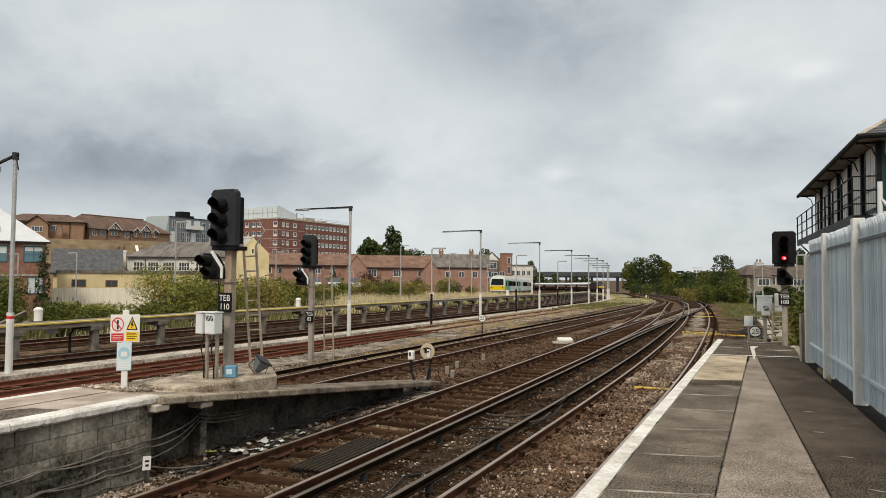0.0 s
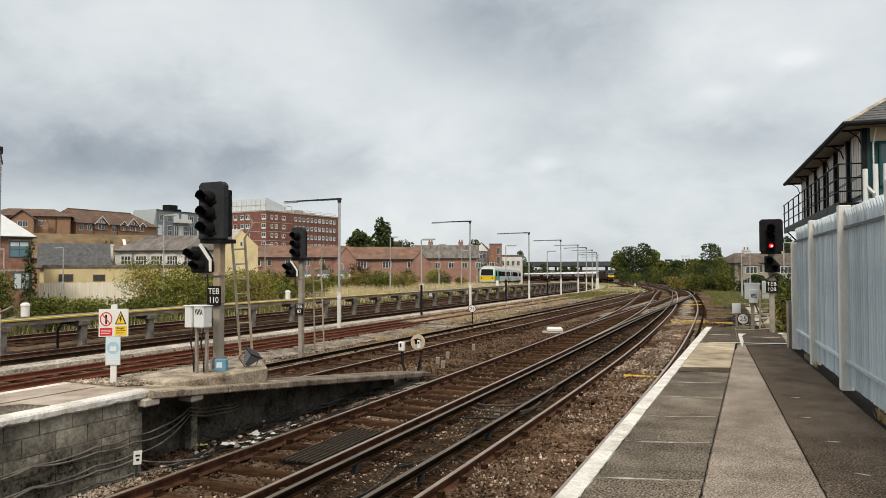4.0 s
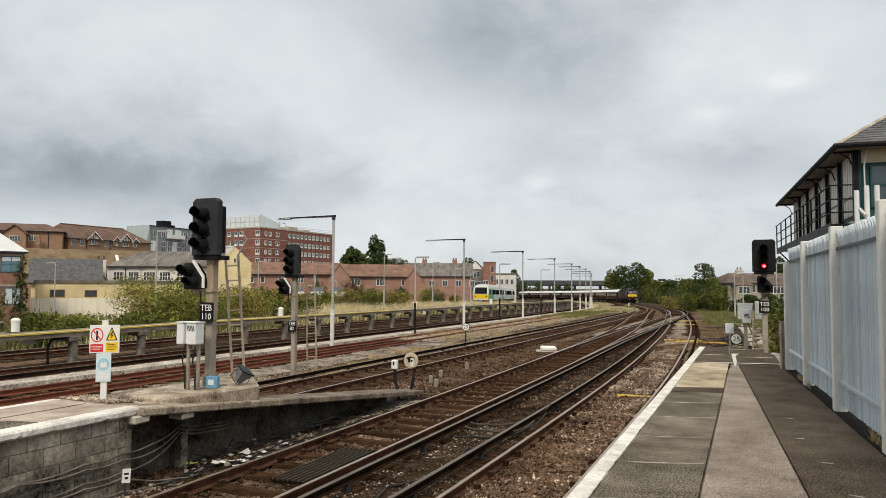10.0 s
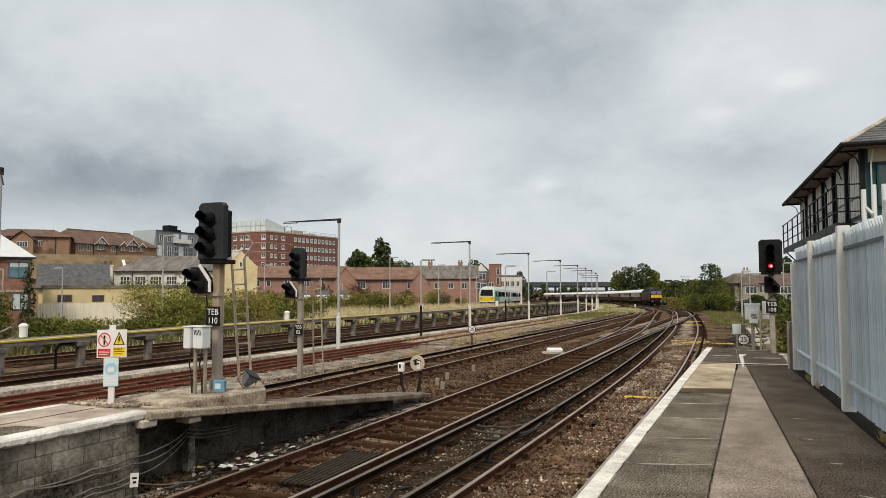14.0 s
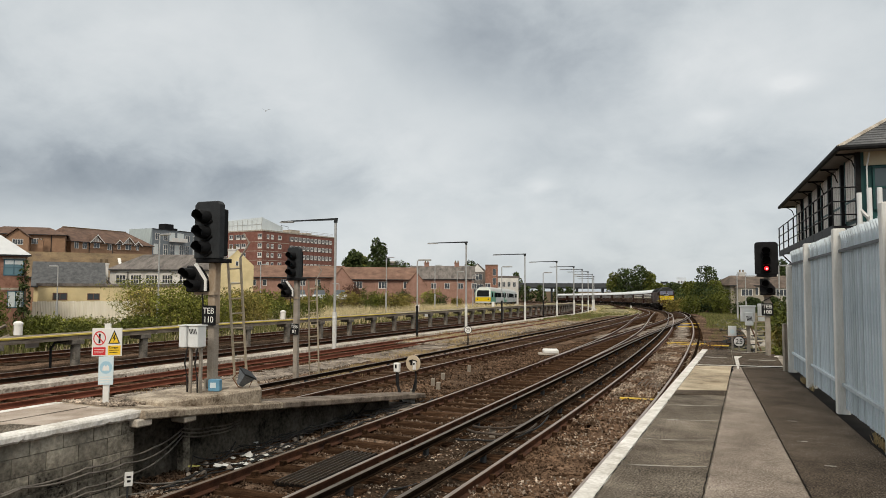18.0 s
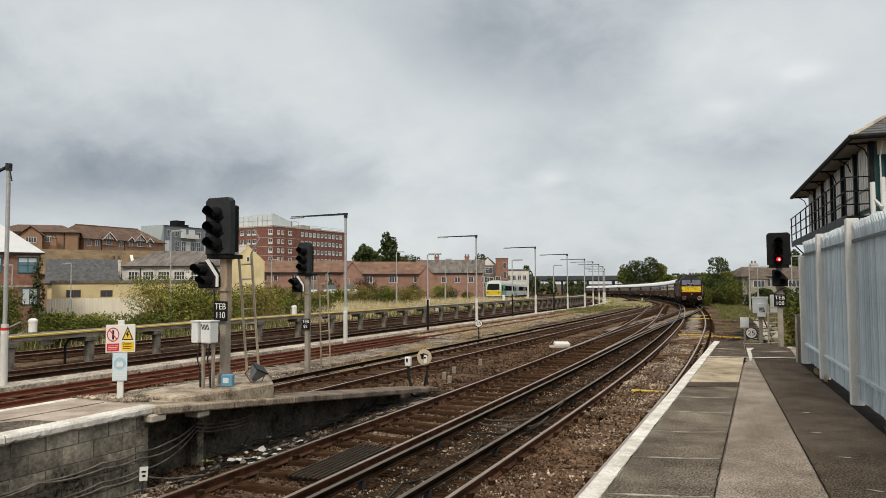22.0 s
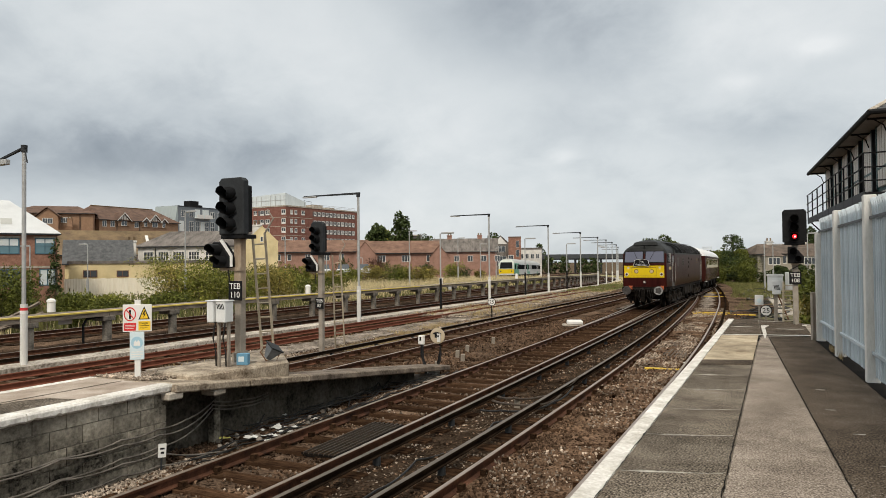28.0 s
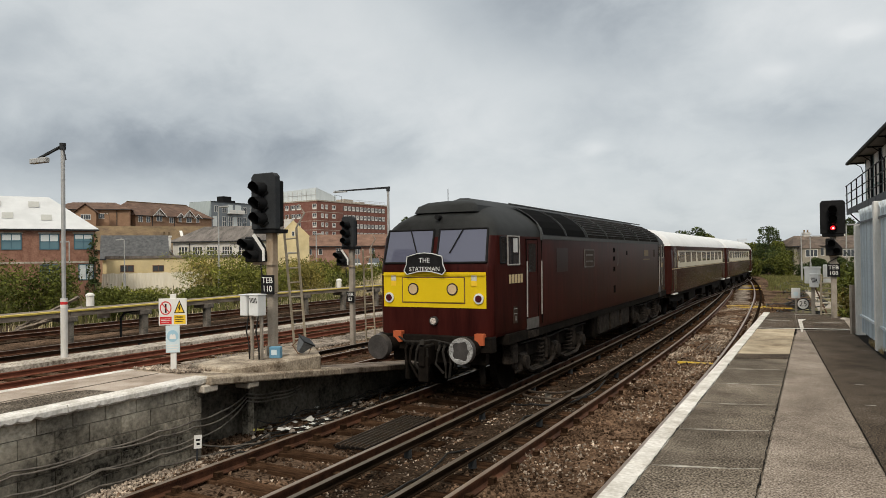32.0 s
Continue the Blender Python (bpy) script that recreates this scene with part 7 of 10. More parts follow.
        for yo in (-2.0, 0.05, 2.1):
            axle_ys.append(yc + yo)
            for s in (-1, 1):
                part("axle_box", Geo().box(s * 0.98, yc + yo - 0.2, 0.4, s * 1.2, yc + yo + 0.2, 0.76), "bogiegrey", bg, bevel=0.04)
                for o in (-0.32, 0.32):
                    part("spring", Geo().tube([(s * 1.08, yc + yo + o, 0.5), (s * 1.08, yc + yo + o, 0.9)], 0.08, 8), "bogiegrey", bg)
        for s in (-1, 1):
            part("brake_gear", Geo().tube([(s * 1.15, yc - 2.4, 0.42), (s * 1.15, yc - 0.6, 0.36), (s * 1.15, yc + 1.6, 0.42)], 0.03, 6).box(s * 1.0, yc - 1.1, 0.3, s * 1.18, yc - 0.8, 0.9), "bogiegrey", bg)
            for o in (-1.0, 1.05):
                # a coil spring between its cups, and the damper beside it
                coil = [Vector((s * 1.15 + 0.1 * math.cos(k * 0.7), yc + o + 0.1 * math.sin(k * 0.7), 0.5 + 0.0095 * k)) for k in range(44)]
                part("coil_spring", Geo().tube(coil, 0.022, 5), "bogiegrey", bg, smooth=True)
                part("spring_cup", Geo().tube([(s * 1.15, yc + o, 0.46), (s * 1.15, yc + o, 0.5)], 0.14, 12).tube([(s * 1.15, yc + o, 0.92), (s * 1.15, yc + o, 0.97)], 0.14, 12), "bogiegrey", bg)
                part("damper", Geo().tube([(s * 1.2, yc + o + 0.28, 0.5), (s * 1.2, yc + o + 0.28, 1.02)], 0.05, 8), "bogiegrey", bg)
            for o in (-2.0, 0.05, 2.1):
                part("axle_cover", Geo().tube([(s * 1.18, yc + o, 0.57), (s * 1.27, yc + o, 0.57)], 0.14, 14), "bogiegrey", bg, smooth=True)
            part("sand_box", Geo().box(s * 1.0, yc - 2.75, 0.6, s * 1.22, yc - 2.4, 1.02), "bogiegrey", bg, bevel=0.03)
            part("air_pipe", Geo().tube([(s * 1.22, yc - 2.3, 0.98), (s * 1.23, yc - 0.5, 0.94), (s * 1.23, yc + 0.4, 0.98), (s * 1.22, yc + 2.4, 0.96)], 0.018, 6), "hosegrey", bg)
            part("equalising_beam", Geo().tube([(s * 1.18, yc - 2.1, 0.52), (s * 1.2, yc - 1.6, 0.34), (s * 1.2, yc - 0.5, 0.34), (s * 1.18, yc + 0.05, 0.52), (s * 1.2, yc + 0.6, 0.34), (s * 1.2, yc + 1.6, 0.34), (s * 1.18, yc + 2.1, 0.52)], 0.045, 6), "bogiegrey", bg)
    tank = part("fuel_tank", Geo().box(-1.2, 7.6, 0.45, 1.2, 11.8, 1.2), "underframe", t, bevel=0.06)
    for s in (-1, 1):
        for y in (7.9, 9.2, 10.5):
            part("battery_box", Geo().box(s * 1.12, y, 0.55, s * 1.27, y + 1.1, 1.15), "bogiegrey", tank, bevel=0.02)
    part("solebar", Geo().box(-1.3, 1.2, 1.05, 1.3, LOCO_LEN - 1.2, 1.24), "underframe", t)
    # headboard
    hb = part("headboard", Geo().extrude([(-0.52, 0.0), (-0.44, -0.07), (-0.2, -0.02), (0.0, -0.005), (0.2, -0.02), (0.44, -0.07), (0.52, 0.0), (0.46, 0.12), (0.44, 0.27), (0.2, 0.325), (0.0, 0.34), (-0.2, 0.325), (-0.44, 0.27), (-0.46, 0.12)], pose(-0.12, 0.5, 2.47) @ Matrix.Diagonal((0.86, 1, 1, 1)), 0.03), "black", t, "black headboard with white rim and lettering", bevel=0.004)
    fr = Geo()
    q = [(-0.52, 0.0), (-0.44, -0.07), (-0.2, -0.02), (0.0, -0.005), (0.2, -0.02), (0.44, -0.07), (0.52, 0.0), (0.46, 0.12), (0.44, 0.27), (0.2, 0.325), (0.0, 0.34), (-0.2, 0.325), (-0.44, 0.27), (-0.46, 0.12)]
    for (a, b), (c, d) in zip(q, q[1:] + q[:1]):
        fr.tube([(a * 0.86 - 0.12, 0.497, b + 2.47), (c * 0.86 - 0.12, 0.497, d + 2.47)], 0.009, 5)
    part("headboard_rim", fr, "grpwhite", hb)
    letters("THE", 0.13, pose(-0.12, 0.494, 2.665, 90, 0, 0), "grpwhite", hb)
    letters("STATESMAN", 0.12, pose(-0.12, 0.494, 2.5, 90, 0, 0), "grpwhite", hb)
    wheels = []
    for y in axle_ys:
        w = part("wheelset", Geo().tube([(-0.8, 0, 0), (-0.66, 0, 0)], 0.57, 24).tube([(0.66, 0, 0), (0.8, 0, 0)], 0.57, 24).tube([(-0.7, 0, 0), (0.7, 0, 0)], 0.09, 10), "underframe", t, m=Matrix.Translation((0, y, 0.572)))
        wheels.append((w, y))
    return t, wheels


# pale colour of the sky reflected in the cab's side pane
M["skypane"] = material("cab_pane_reflection", [(0.4, 0.4, 0.39), (0.62, 0.62, 0.6)], 0.7, scale=6, bump=0.05, streak=(6, 6, 0.5))
M["scuffed"] = material("scuffed_grey_paint", [(0.05, 0.047, 0.043), (0.16, 0.15, 0.14)], 0.6, scale=9, bump=0.1, contrast=0.25)
M["freshmaroon"] = material("fresh_dark_maroon", [(0.01, 0.0016, 0.0014), (0.014, 0.0026, 0.0022)], 0.3, spec=0.1, scale=3, bump=0.01)
M["fadedmaroon"] = material("faded_maroon_streaks", [(0.03, 0.012, 0.011), (0.075, 0.036, 0.033)], 0.5, spec=0.1, scale=14, bump=0, contrast=0.2)
M["dullgold"] = material("dull_gold_lining", [(0.12, 0.085, 0.04), (0.24, 0.18, 0.09)], 0.5, scale=20, bump=0, contrast=0.2)
M["ribgrey"] = material("grey_roof_ribs", [(0.05, 0.052, 0.052), (0.085, 0.088, 0.088)], 0.6, scale=4, bump=0.05)
M["coachglass"] = glassy("coach_window_glass", (0.02, 0.022, 0.022), 0.08)
M["tailglass"] = material("frosted_lamp", [(0.5, 0.36, 0.2), (0.6, 0.45, 0.28)], 0.3, bump=0)
M["redlens"] = material("red_lens", [(0.05, 0.008, 0.012), (0.08, 0.01, 0.015)], 0.2, bump=0)
M["lampglow"] = material("headlight_glow", [(0.25, 0.22, 0.2), (0.7, 0.62, 0.55)], 0.15, scale=30, bump=0, glow=((1.0, 0.85, 0.72), 0.03), contrast=0.1)
M["rimdark"] = material("grimy_light_rim", [(0.02, 0.012, 0.01), (0.05, 0.03, 0.02)], 0.7, bump=0.1)
M["palenotice"] = material("pale_notice", [(0.5, 0.5, 0.42), (0.6, 0.6, 0.52)], 0.5, scale=30, bump=0)
M["bufferface"] = material("greasy_buffer_face", [(0.03, 0.028, 0.027), (0.06, 0.055, 0.052), (0.1, 0.09, 0.085)], 0.5, 0.3, scale=5, bump=0.2)
M["orangepaint"] = material("orange_paint", [(0.4, 0.09, 0.03), (0.5, 0.12, 0.05)], 0.6, scale=8, bump=0.1)
M["bufferpale"] = material("chipped_pale_paint", [(0.12, 0.115, 0.11), (0.4, 0.4, 0.39)], 0.6, scale=14, bump=0.2, contrast=0.1)
M["hosegrey"] = material("dusty_rubber_hose", [(0.01, 0.009, 0.008), (0.036, 0.032, 0.028)], 0.7, scale=6, bump=0.1, spec=0.1)
M["hosepale"] = material("grimy_handrail_paint", [(0.2, 0.19, 0.17), (0.36, 0.35, 0.33)], 0.6, scale=6, bump=0.1)
M["coachpaint"] = material("glossy_maroon_coach_side", [(0.024, 0.006, 0.0045), (0.044, 0.012, 0.0085)], 0.25, spec=0.15, scale=1.5, fine=12, bump=0.03, streak=(1.2, 1.2, 0.4), contrast=0.25)
M["curtain"] = material("brown_curtained_glass", [(0.012, 0.006, 0.004), (0.06, 0.03, 0.016)], 0.06, scale=1.2, fine=8, bump=0, spec=0.5)
M["pitchblack"] = material("black_grille_mesh", [(0.0025, 0.0025, 0.0025), (0.006, 0.006, 0.006)], 0.8, scale=20, bump=0.2, spec=0.02)
M["bogiegrey"] = material("dusty_bogie_steel", [(0.005, 0.0044, 0.004), (0.015, 0.0125, 0.0105), (0.05, 0.041, 0.034)], 0.75, scale=6, fine=30, bump=0.3, spec=0.06, contrast=0.15)
M["cablight"] = glassy("cab_side_glass", (0.035, 0.037, 0.04), 0.06)
M["goldpaint"] = material("pale_gold_paint", [(0.45, 0.36, 0.2), (0.5, 0.4, 0.24)], 0.5, bump=0)

COACH_LEN = 20.4


def coach_section(z):
    if z < 3.05:
        return 1.32 + 0.05 * math.sin(math.pi * (z - 1.0) / 2.2)
    t = (z - 3.05) / 0.78
    return 1.35 * max(0.0, 1 - t ** 1.9) ** 0.6


# the sky's reflection in the plain coaches' windows, put into a pale colour
M["skyglass"] = material("glass_with_painted_sky", [(0.3, 0.3, 0.29), (0.44, 0.43, 0.41)], 0.12, scale=2.0, bump=0.0, spec=0.8)


def make_coach(band="cream"):
    t = thing("coach", "maroon and cream railway coach with a white roof" if band == "cream" else "plain maroon railway coach with a white roof", "railway coach", group="coaches of the train")
    zs = [1.0, 1.25, 1.6, 2.07]
    body = part("lower_side", Geo().rings([plan_ring(coach_section(z), 0.35, COACH_LEN - 0.35, 0.06, z, 2) for z in zs], True, True), "coachpaint", t, "maroon lower side", smooth=True)
    zs = [2.07, 2.5, 2.88]
    up = part("window_band", Geo().rings([plan_ring(coach_section(z), 0.35, COACH_LEN - 0.35, 0.06, z, 2) for z in zs], True, True), "coachpaint", t, "maroon window band", smooth=True)
    part("upper_side", Geo().rings([plan_ring(coach_section(z), 0.35, COACH_LEN - 0.35, 0.06, z, 2) for z in (2.88, 3.05)], True, True), "maroon", t, smooth=True)
    zs = [3.05, 3.2, 3.4, 3.55, 3.68, 3.77, 3.82]
    part("roof", Geo().rings([plan_ring(max(0.1, coach_section(z)), 0.35 + 0.12 * (z - 3.05), COACH_LEN - 0.35 - 0.12 * (z - 3.05), 0.06 + 0.2 * (z - 3.05), z, 2) for z in zs], True, True), "coachroof", t, "clean white roof", smooth=True)
    for s in (-1, 1):
        if band == "cream":
            pa = part("cream_panel", Geo().rings([[Vector((s * (coach_section(z) + 0.004), y, z + (dz if 2.1 < z < 2.8 else 0))) for z in (2.1, 2.3, 2.6, 2.86)] for y, dz in ((1.75, 0), (COACH_LEN - 1.75, 0))], False), "cream", up, "cream panel round the windows")
            part("gold_edge", Geo().box(s * 1.345, 1.72, 2.085, s * 1.378, COACH_LEN - 1.72, 2.105).box(s * 1.345, 1.72, 2.855, s * 1.375, COACH_LEN - 1.72, 2.872).box(s * 1.345, 1.72, 2.09, s * 1.378, 1.75, 2.87).box(s * 1.345, COACH_LEN - 1.75, 2.09, s * 1.378, COACH_LEN - 1.72, 2.87), "dullgold", pa)
            part("side_crest", Geo().box(s * 1.36, 1.95, 2.38, s * 1.382, 2.2, 2.62), "coachpaint", pa)
        for i in range(9):
            y = 2.35 + 1.78 * i
            w = part("window", Geo().box(s * (coach_section(2.4) - 0.02), y, 2.16, s * (coach_section(2.4) + 0.006), y + 1.3, 2.8), "curtain" if band == "cream" else "skyglass", up, "brown coach window with drawn curtains" if band == "cream" else "coach window with the sky's pale reflection in its colour")
            part("window_frame", Geo().box(s * (coach_section(2.4) - 0.02), y, 2.62, s * (coach_section(2.4) + 0.012), y + 1.3, 2.64), "dullgold" if band == "cream" else "underframe", w)
        for y in (0.75, COACH_LEN - 1.45):
            d = part("door", Geo().box(s * 1.3, y, 1.12, s * 1.372, y + 0.7, 2.98), "coachpaint", body, "maroon end door", bevel=0.01)
            part("door_window", Geo().box(s * 1.36, y + 0.15, 2.15, s * 1.38, y + 0.55, 2.8), "coachglass", d)
        part("gold_line", Geo().box(s * 1.34, 0.4, 2.05, s * 1.375, COACH_LEN - 0.4, 2.08), "goldpaint", body)
        part("step_board", Geo().box(s * 1.25, 0.6, 0.95, s * 1.4, 1.6, 1.0).box(s * 1.25, COACH_LEN - 1.6, 0.95, s * 1.4, COACH_LEN - 0.6, 1.0), "grpwhite", body)
    for y in (0.0, COACH_LEN - 0.36):
        part("gangway", Geo().box(-0.55, y, 1.05, 0.55, y + 0.36, 3.35), "underframe", t, bevel=0.04)
    for yc in (3.0, COACH_LEN - 3.0):
        bg = part("bogie", Geo().box(-1.1, yc - 1.9, 0.5, -0.95, yc + 1.9, 0.8).box(0.95, yc - 1.9, 0.5, 1.1, yc + 1.9, 0.8).box(-1.0, yc - 0.35, 0.45, 1.0, yc + 0.35, 0.85), "underframe", t, bevel=0.03)
        for yo in (-1.3, 1.3):
            part("wheelset", Geo().tube([(-0.8, yc + yo, 0.46), (-0.66, yc + yo, 0.46)], 0.455, 18).tube([(0.66, yc + yo, 0.46), (0.8, yc + yo, 0.46)], 0.455, 18).tube([(-0.7, yc + yo, 0.46), (0.7, yc + yo, 0.46)], 0.08, 8), "underframe", bg)
            for s in (-1, 1):
                part("axle_box", Geo().box(s * 0.95, yc + yo - 0.16, 0.34, s * 1.16, yc + yo + 0.16, 0.62), "underframe", bg, bevel=0.03)
    part("underframe", Geo().box(-1.2, 0.5, 0.82, 1.2, COACH_LEN - 0.5, 1.02).box(-1.1, 6.4, 0.4, 1.1, 8.6, 0.9).box(-1.15, 10.6, 0.45, 1.15, 12.0, 0.9), "underframe", t)
    for y, d in ((0.0, 0.35), (COACH_LEN, -0.35)):
        for x in (-0.865, 0.865):
            part("buffer", Geo().tube([(x, y + d, 1.055), (x, y + d * 0.2, 1.055)], 0.1, 10).tube([(x, y + d * 0.2, 1.055), (x, y, 1.055)], 0.22, 16), "underframe", t)
    return t


loco, loco_wheels = make_loco()
coaches = [make_coach()]
COACHES = 9
coaches.append(copy_thing(coaches[0], Matrix.Identity(4)))
coaches.append(make_coach("coachpaint"))
for i in range(COACHES - 3):
    coaches.append(copy_thing(coaches[2], Matrix.Identity(4)))


# ---- buildings beyond the sidings ----
M["redbrick"] = material("red_brick", [(0.15, 0.068, 0.045), (0.27, 0.13, 0.092), (0.36, 0.2, 0.145)], 0.9, scale=2.0, fine=9, bump=0.2, vary=0.05)
M["officebrick"] = material("dark_red_brick", [(0.14, 0.055, 0.042), (0.21, 0.088, 0.068), (0.27, 0.13, 0.1)], 0.9, scale=0.8, fine=7, bump=0.2)
M["orangebrick"] = material("orange_brown_brick", [(0.23, 0.138, 0.085), (0.345, 0.215, 0.138)], 0.9, scale=1.0, fine=8, bump=0.2)
M["pinkbrick"] = material("brown_red_brick", [(0.23, 0.128, 0.096), (0.4, 0.24, 0.185)], 0.9, scale=1.2, fine=8, bump=0.2)
M["tilebrown"] = material("brown_roof_tiles", [(0.06, 0.036, 0.027), (0.115, 0.07, 0.052), (0.19, 0.118, 0.085)], 0.85, scale=0.9, fine=10, bump=0.3, broad=(0.25, 0.3))
M["tilered"] = material("red_brown_roof_tiles", [(0.1, 0.055, 0.038), (0.19, 0.108, 0.074), (0.28, 0.165, 0.115)], 0.85, scale=0.9, fine=10, bump=0.3, broad=(0.25, 0.25))
M["tileorange"] = material("lichened_roof_tiles", [(0.09, 0.06, 0.04), (0.165, 0.11, 0.065), (0.24, 0.17, 0.09)], 0.85, scale=0.8, fine=10, bump=0.3, broad=(0.25, 0.4))
M["tilegrey"] = material("grey_brown_slates", [(0.05, 0.043, 0.038), (0.115, 0.102, 0.092), (0.24, 0.212, 0.19)], 0.8, scale=0.9, fine=12, bump=0.3, streak=(1.6, 0.5, 0.5), contrast=0.15, broad=(0.35, 0.2))
M["whiteroof"] = material("white_roof_sheet", [(0.5, 0.51, 0.51), (0.64, 0.65, 0.65)], 0.5, scale=0.8, bump=0.05)
M["skylight"] = material("grey_rooflight", [(0.36, 0.36, 0.33), (0.45, 0.45, 0.42)], 0.4, scale=2, bump=0.02)
M["render"] = material("pale_grey_render", [(0.5, 0.48, 0.44), (0.7, 0.68, 0.64)], 0.85, scale=0.9, bump=0.15, broad=(0.4, 0.25))
M["yellowrender"] = material("faded_yellow_render", [(0.56, 0.45, 0.24), (0.74, 0.63, 0.38)], 0.85, scale=0.7, bump=0.12, broad=(0.4, 0.2))
M["metalgrey"] = material("blue_grey_cladding", [(0.15, 0.17, 0.19), (0.21, 0.235, 0.255)], 0.6, 0.0, scale=0.8, bump=0.05)
M["cladpale"] = material("pale_green_grey_cladding", [(0.3, 0.345, 0.345), (0.4, 0.45, 0.45)], 0.5, 0.0, scale=0.6, bump=0.05, streak=(4, 4, 0.4))
M["greyband"] = material("dark_grey_spandrel", [(0.09, 0.08, 0.078), (0.15, 0.135, 0.13)], 0.8, scale=1.0, bump=0.1)
M["penthouse"] = material("pale_glazed_cladding", [(0.5, 0.55, 0.56), (0.66, 0.71, 0.72)], 0.25, 0.0, scale=0.7, bump=0.02, streak=(3, 3, 0.3), spec=0.5)
M["stucco"] = material("white_stucco", [(0.62, 0.6, 0.56), (0.74, 0.72, 0.69)], 0.8, scale=1.0, bump=0.1)
M["sheetcream"] = material("cream_corrugated_sheet", [(0.7, 0.64, 0.5), (0.86, 0.81, 0.68)], 0.6, scale=0.9, bump=0.1, streak=(3, 3, 0.5))
M["farglass"] = glassy("window_glass", (0.05, 0.06, 0.07), 0.08)
M["blueframe"] = material("teal_window_frame", [(0.05, 0.11, 0.15), (0.07, 0.15, 0.19)], 0.5, scale=5, bump=0)
M["tealglass"] = glassy("teal_tinted_glass", (0.1, 0.2, 0.24), 0.1)
M["blind"] = material("pale_blind", [(0.56, 0.6, 0.6), (0.66, 0.7, 0.7)], 0.7, scale=5, bump=0)


def frame_plate(us, vs, y0, y1, m=None):
    """One pierced plate: every second cell of the grid of lines us, vs is open."""
    nu, nv = len(us), len(vs)
    pts = [Vector((u, y, v)) for y in (y0, y1) for v in vs for u in us]
    if m is not None:
        pts = [m @ p for p in pts]
    at = lambda i, j, b: b * nu * nv + j * nu + i
    solid = lambda i, j: 0 <= i < nu - 1 and 0 <= j < nv - 1 and not (i % 2 and j % 2)
    fs = []
    for j in range(nv - 1):
        for i in range(nu - 1):
            if not solid(i, j):
                continue
            fs.append((at(i, j, 0), at(i + 1, j, 0), at(i + 1, j + 1, 0), at(i, j + 1, 0)))
            for di, dj, a, b in ((-1, 0, (i, j + 1), (i, j)), (1, 0, (i + 1, j), (i + 1, j + 1)), (0, -1, (i, j), (i + 1, j)), (0, 1, (i + 1, j + 1), (i, j + 1))):
                if not solid(i + di, j + dj):
                    fs.append((at(*a, 0), at(*b, 0), at(*b, 1), at(*a, 1))[::-1])
    return Geo().add(pts, fs)


def window(t, x, z, w, h, y=0.0, frame="stucco", pane="farglass", cols=2, rows=1, label=""):
    """A window in a wall that lies at y: frame with bars, and a set-back pane."""
    f = 0.13 if w == 1.5 or rows == 3 else 0.07 if w > 0.8 else 0.05
    us, vs = [x - f, x], [z - f, z]
    for k in range(1, cols):
        us += [x + w * k / cols - 0.03, x + w * k / cols + 0.03]
    for k in range(1, rows):
        vs += [z + h * k / rows - 0.025, z + h * k / rows + 0.025]
    wd = part("window", frame_plate(us + [x + w, x + w + f], vs + [z + h, z + h + f], y - 0.05, y + 0.02), frame, t, label)
    part("pane", Geo().box(x, y - 0.02, z, x + w, y + 0.01, z + h), pane, wd)
    return wd


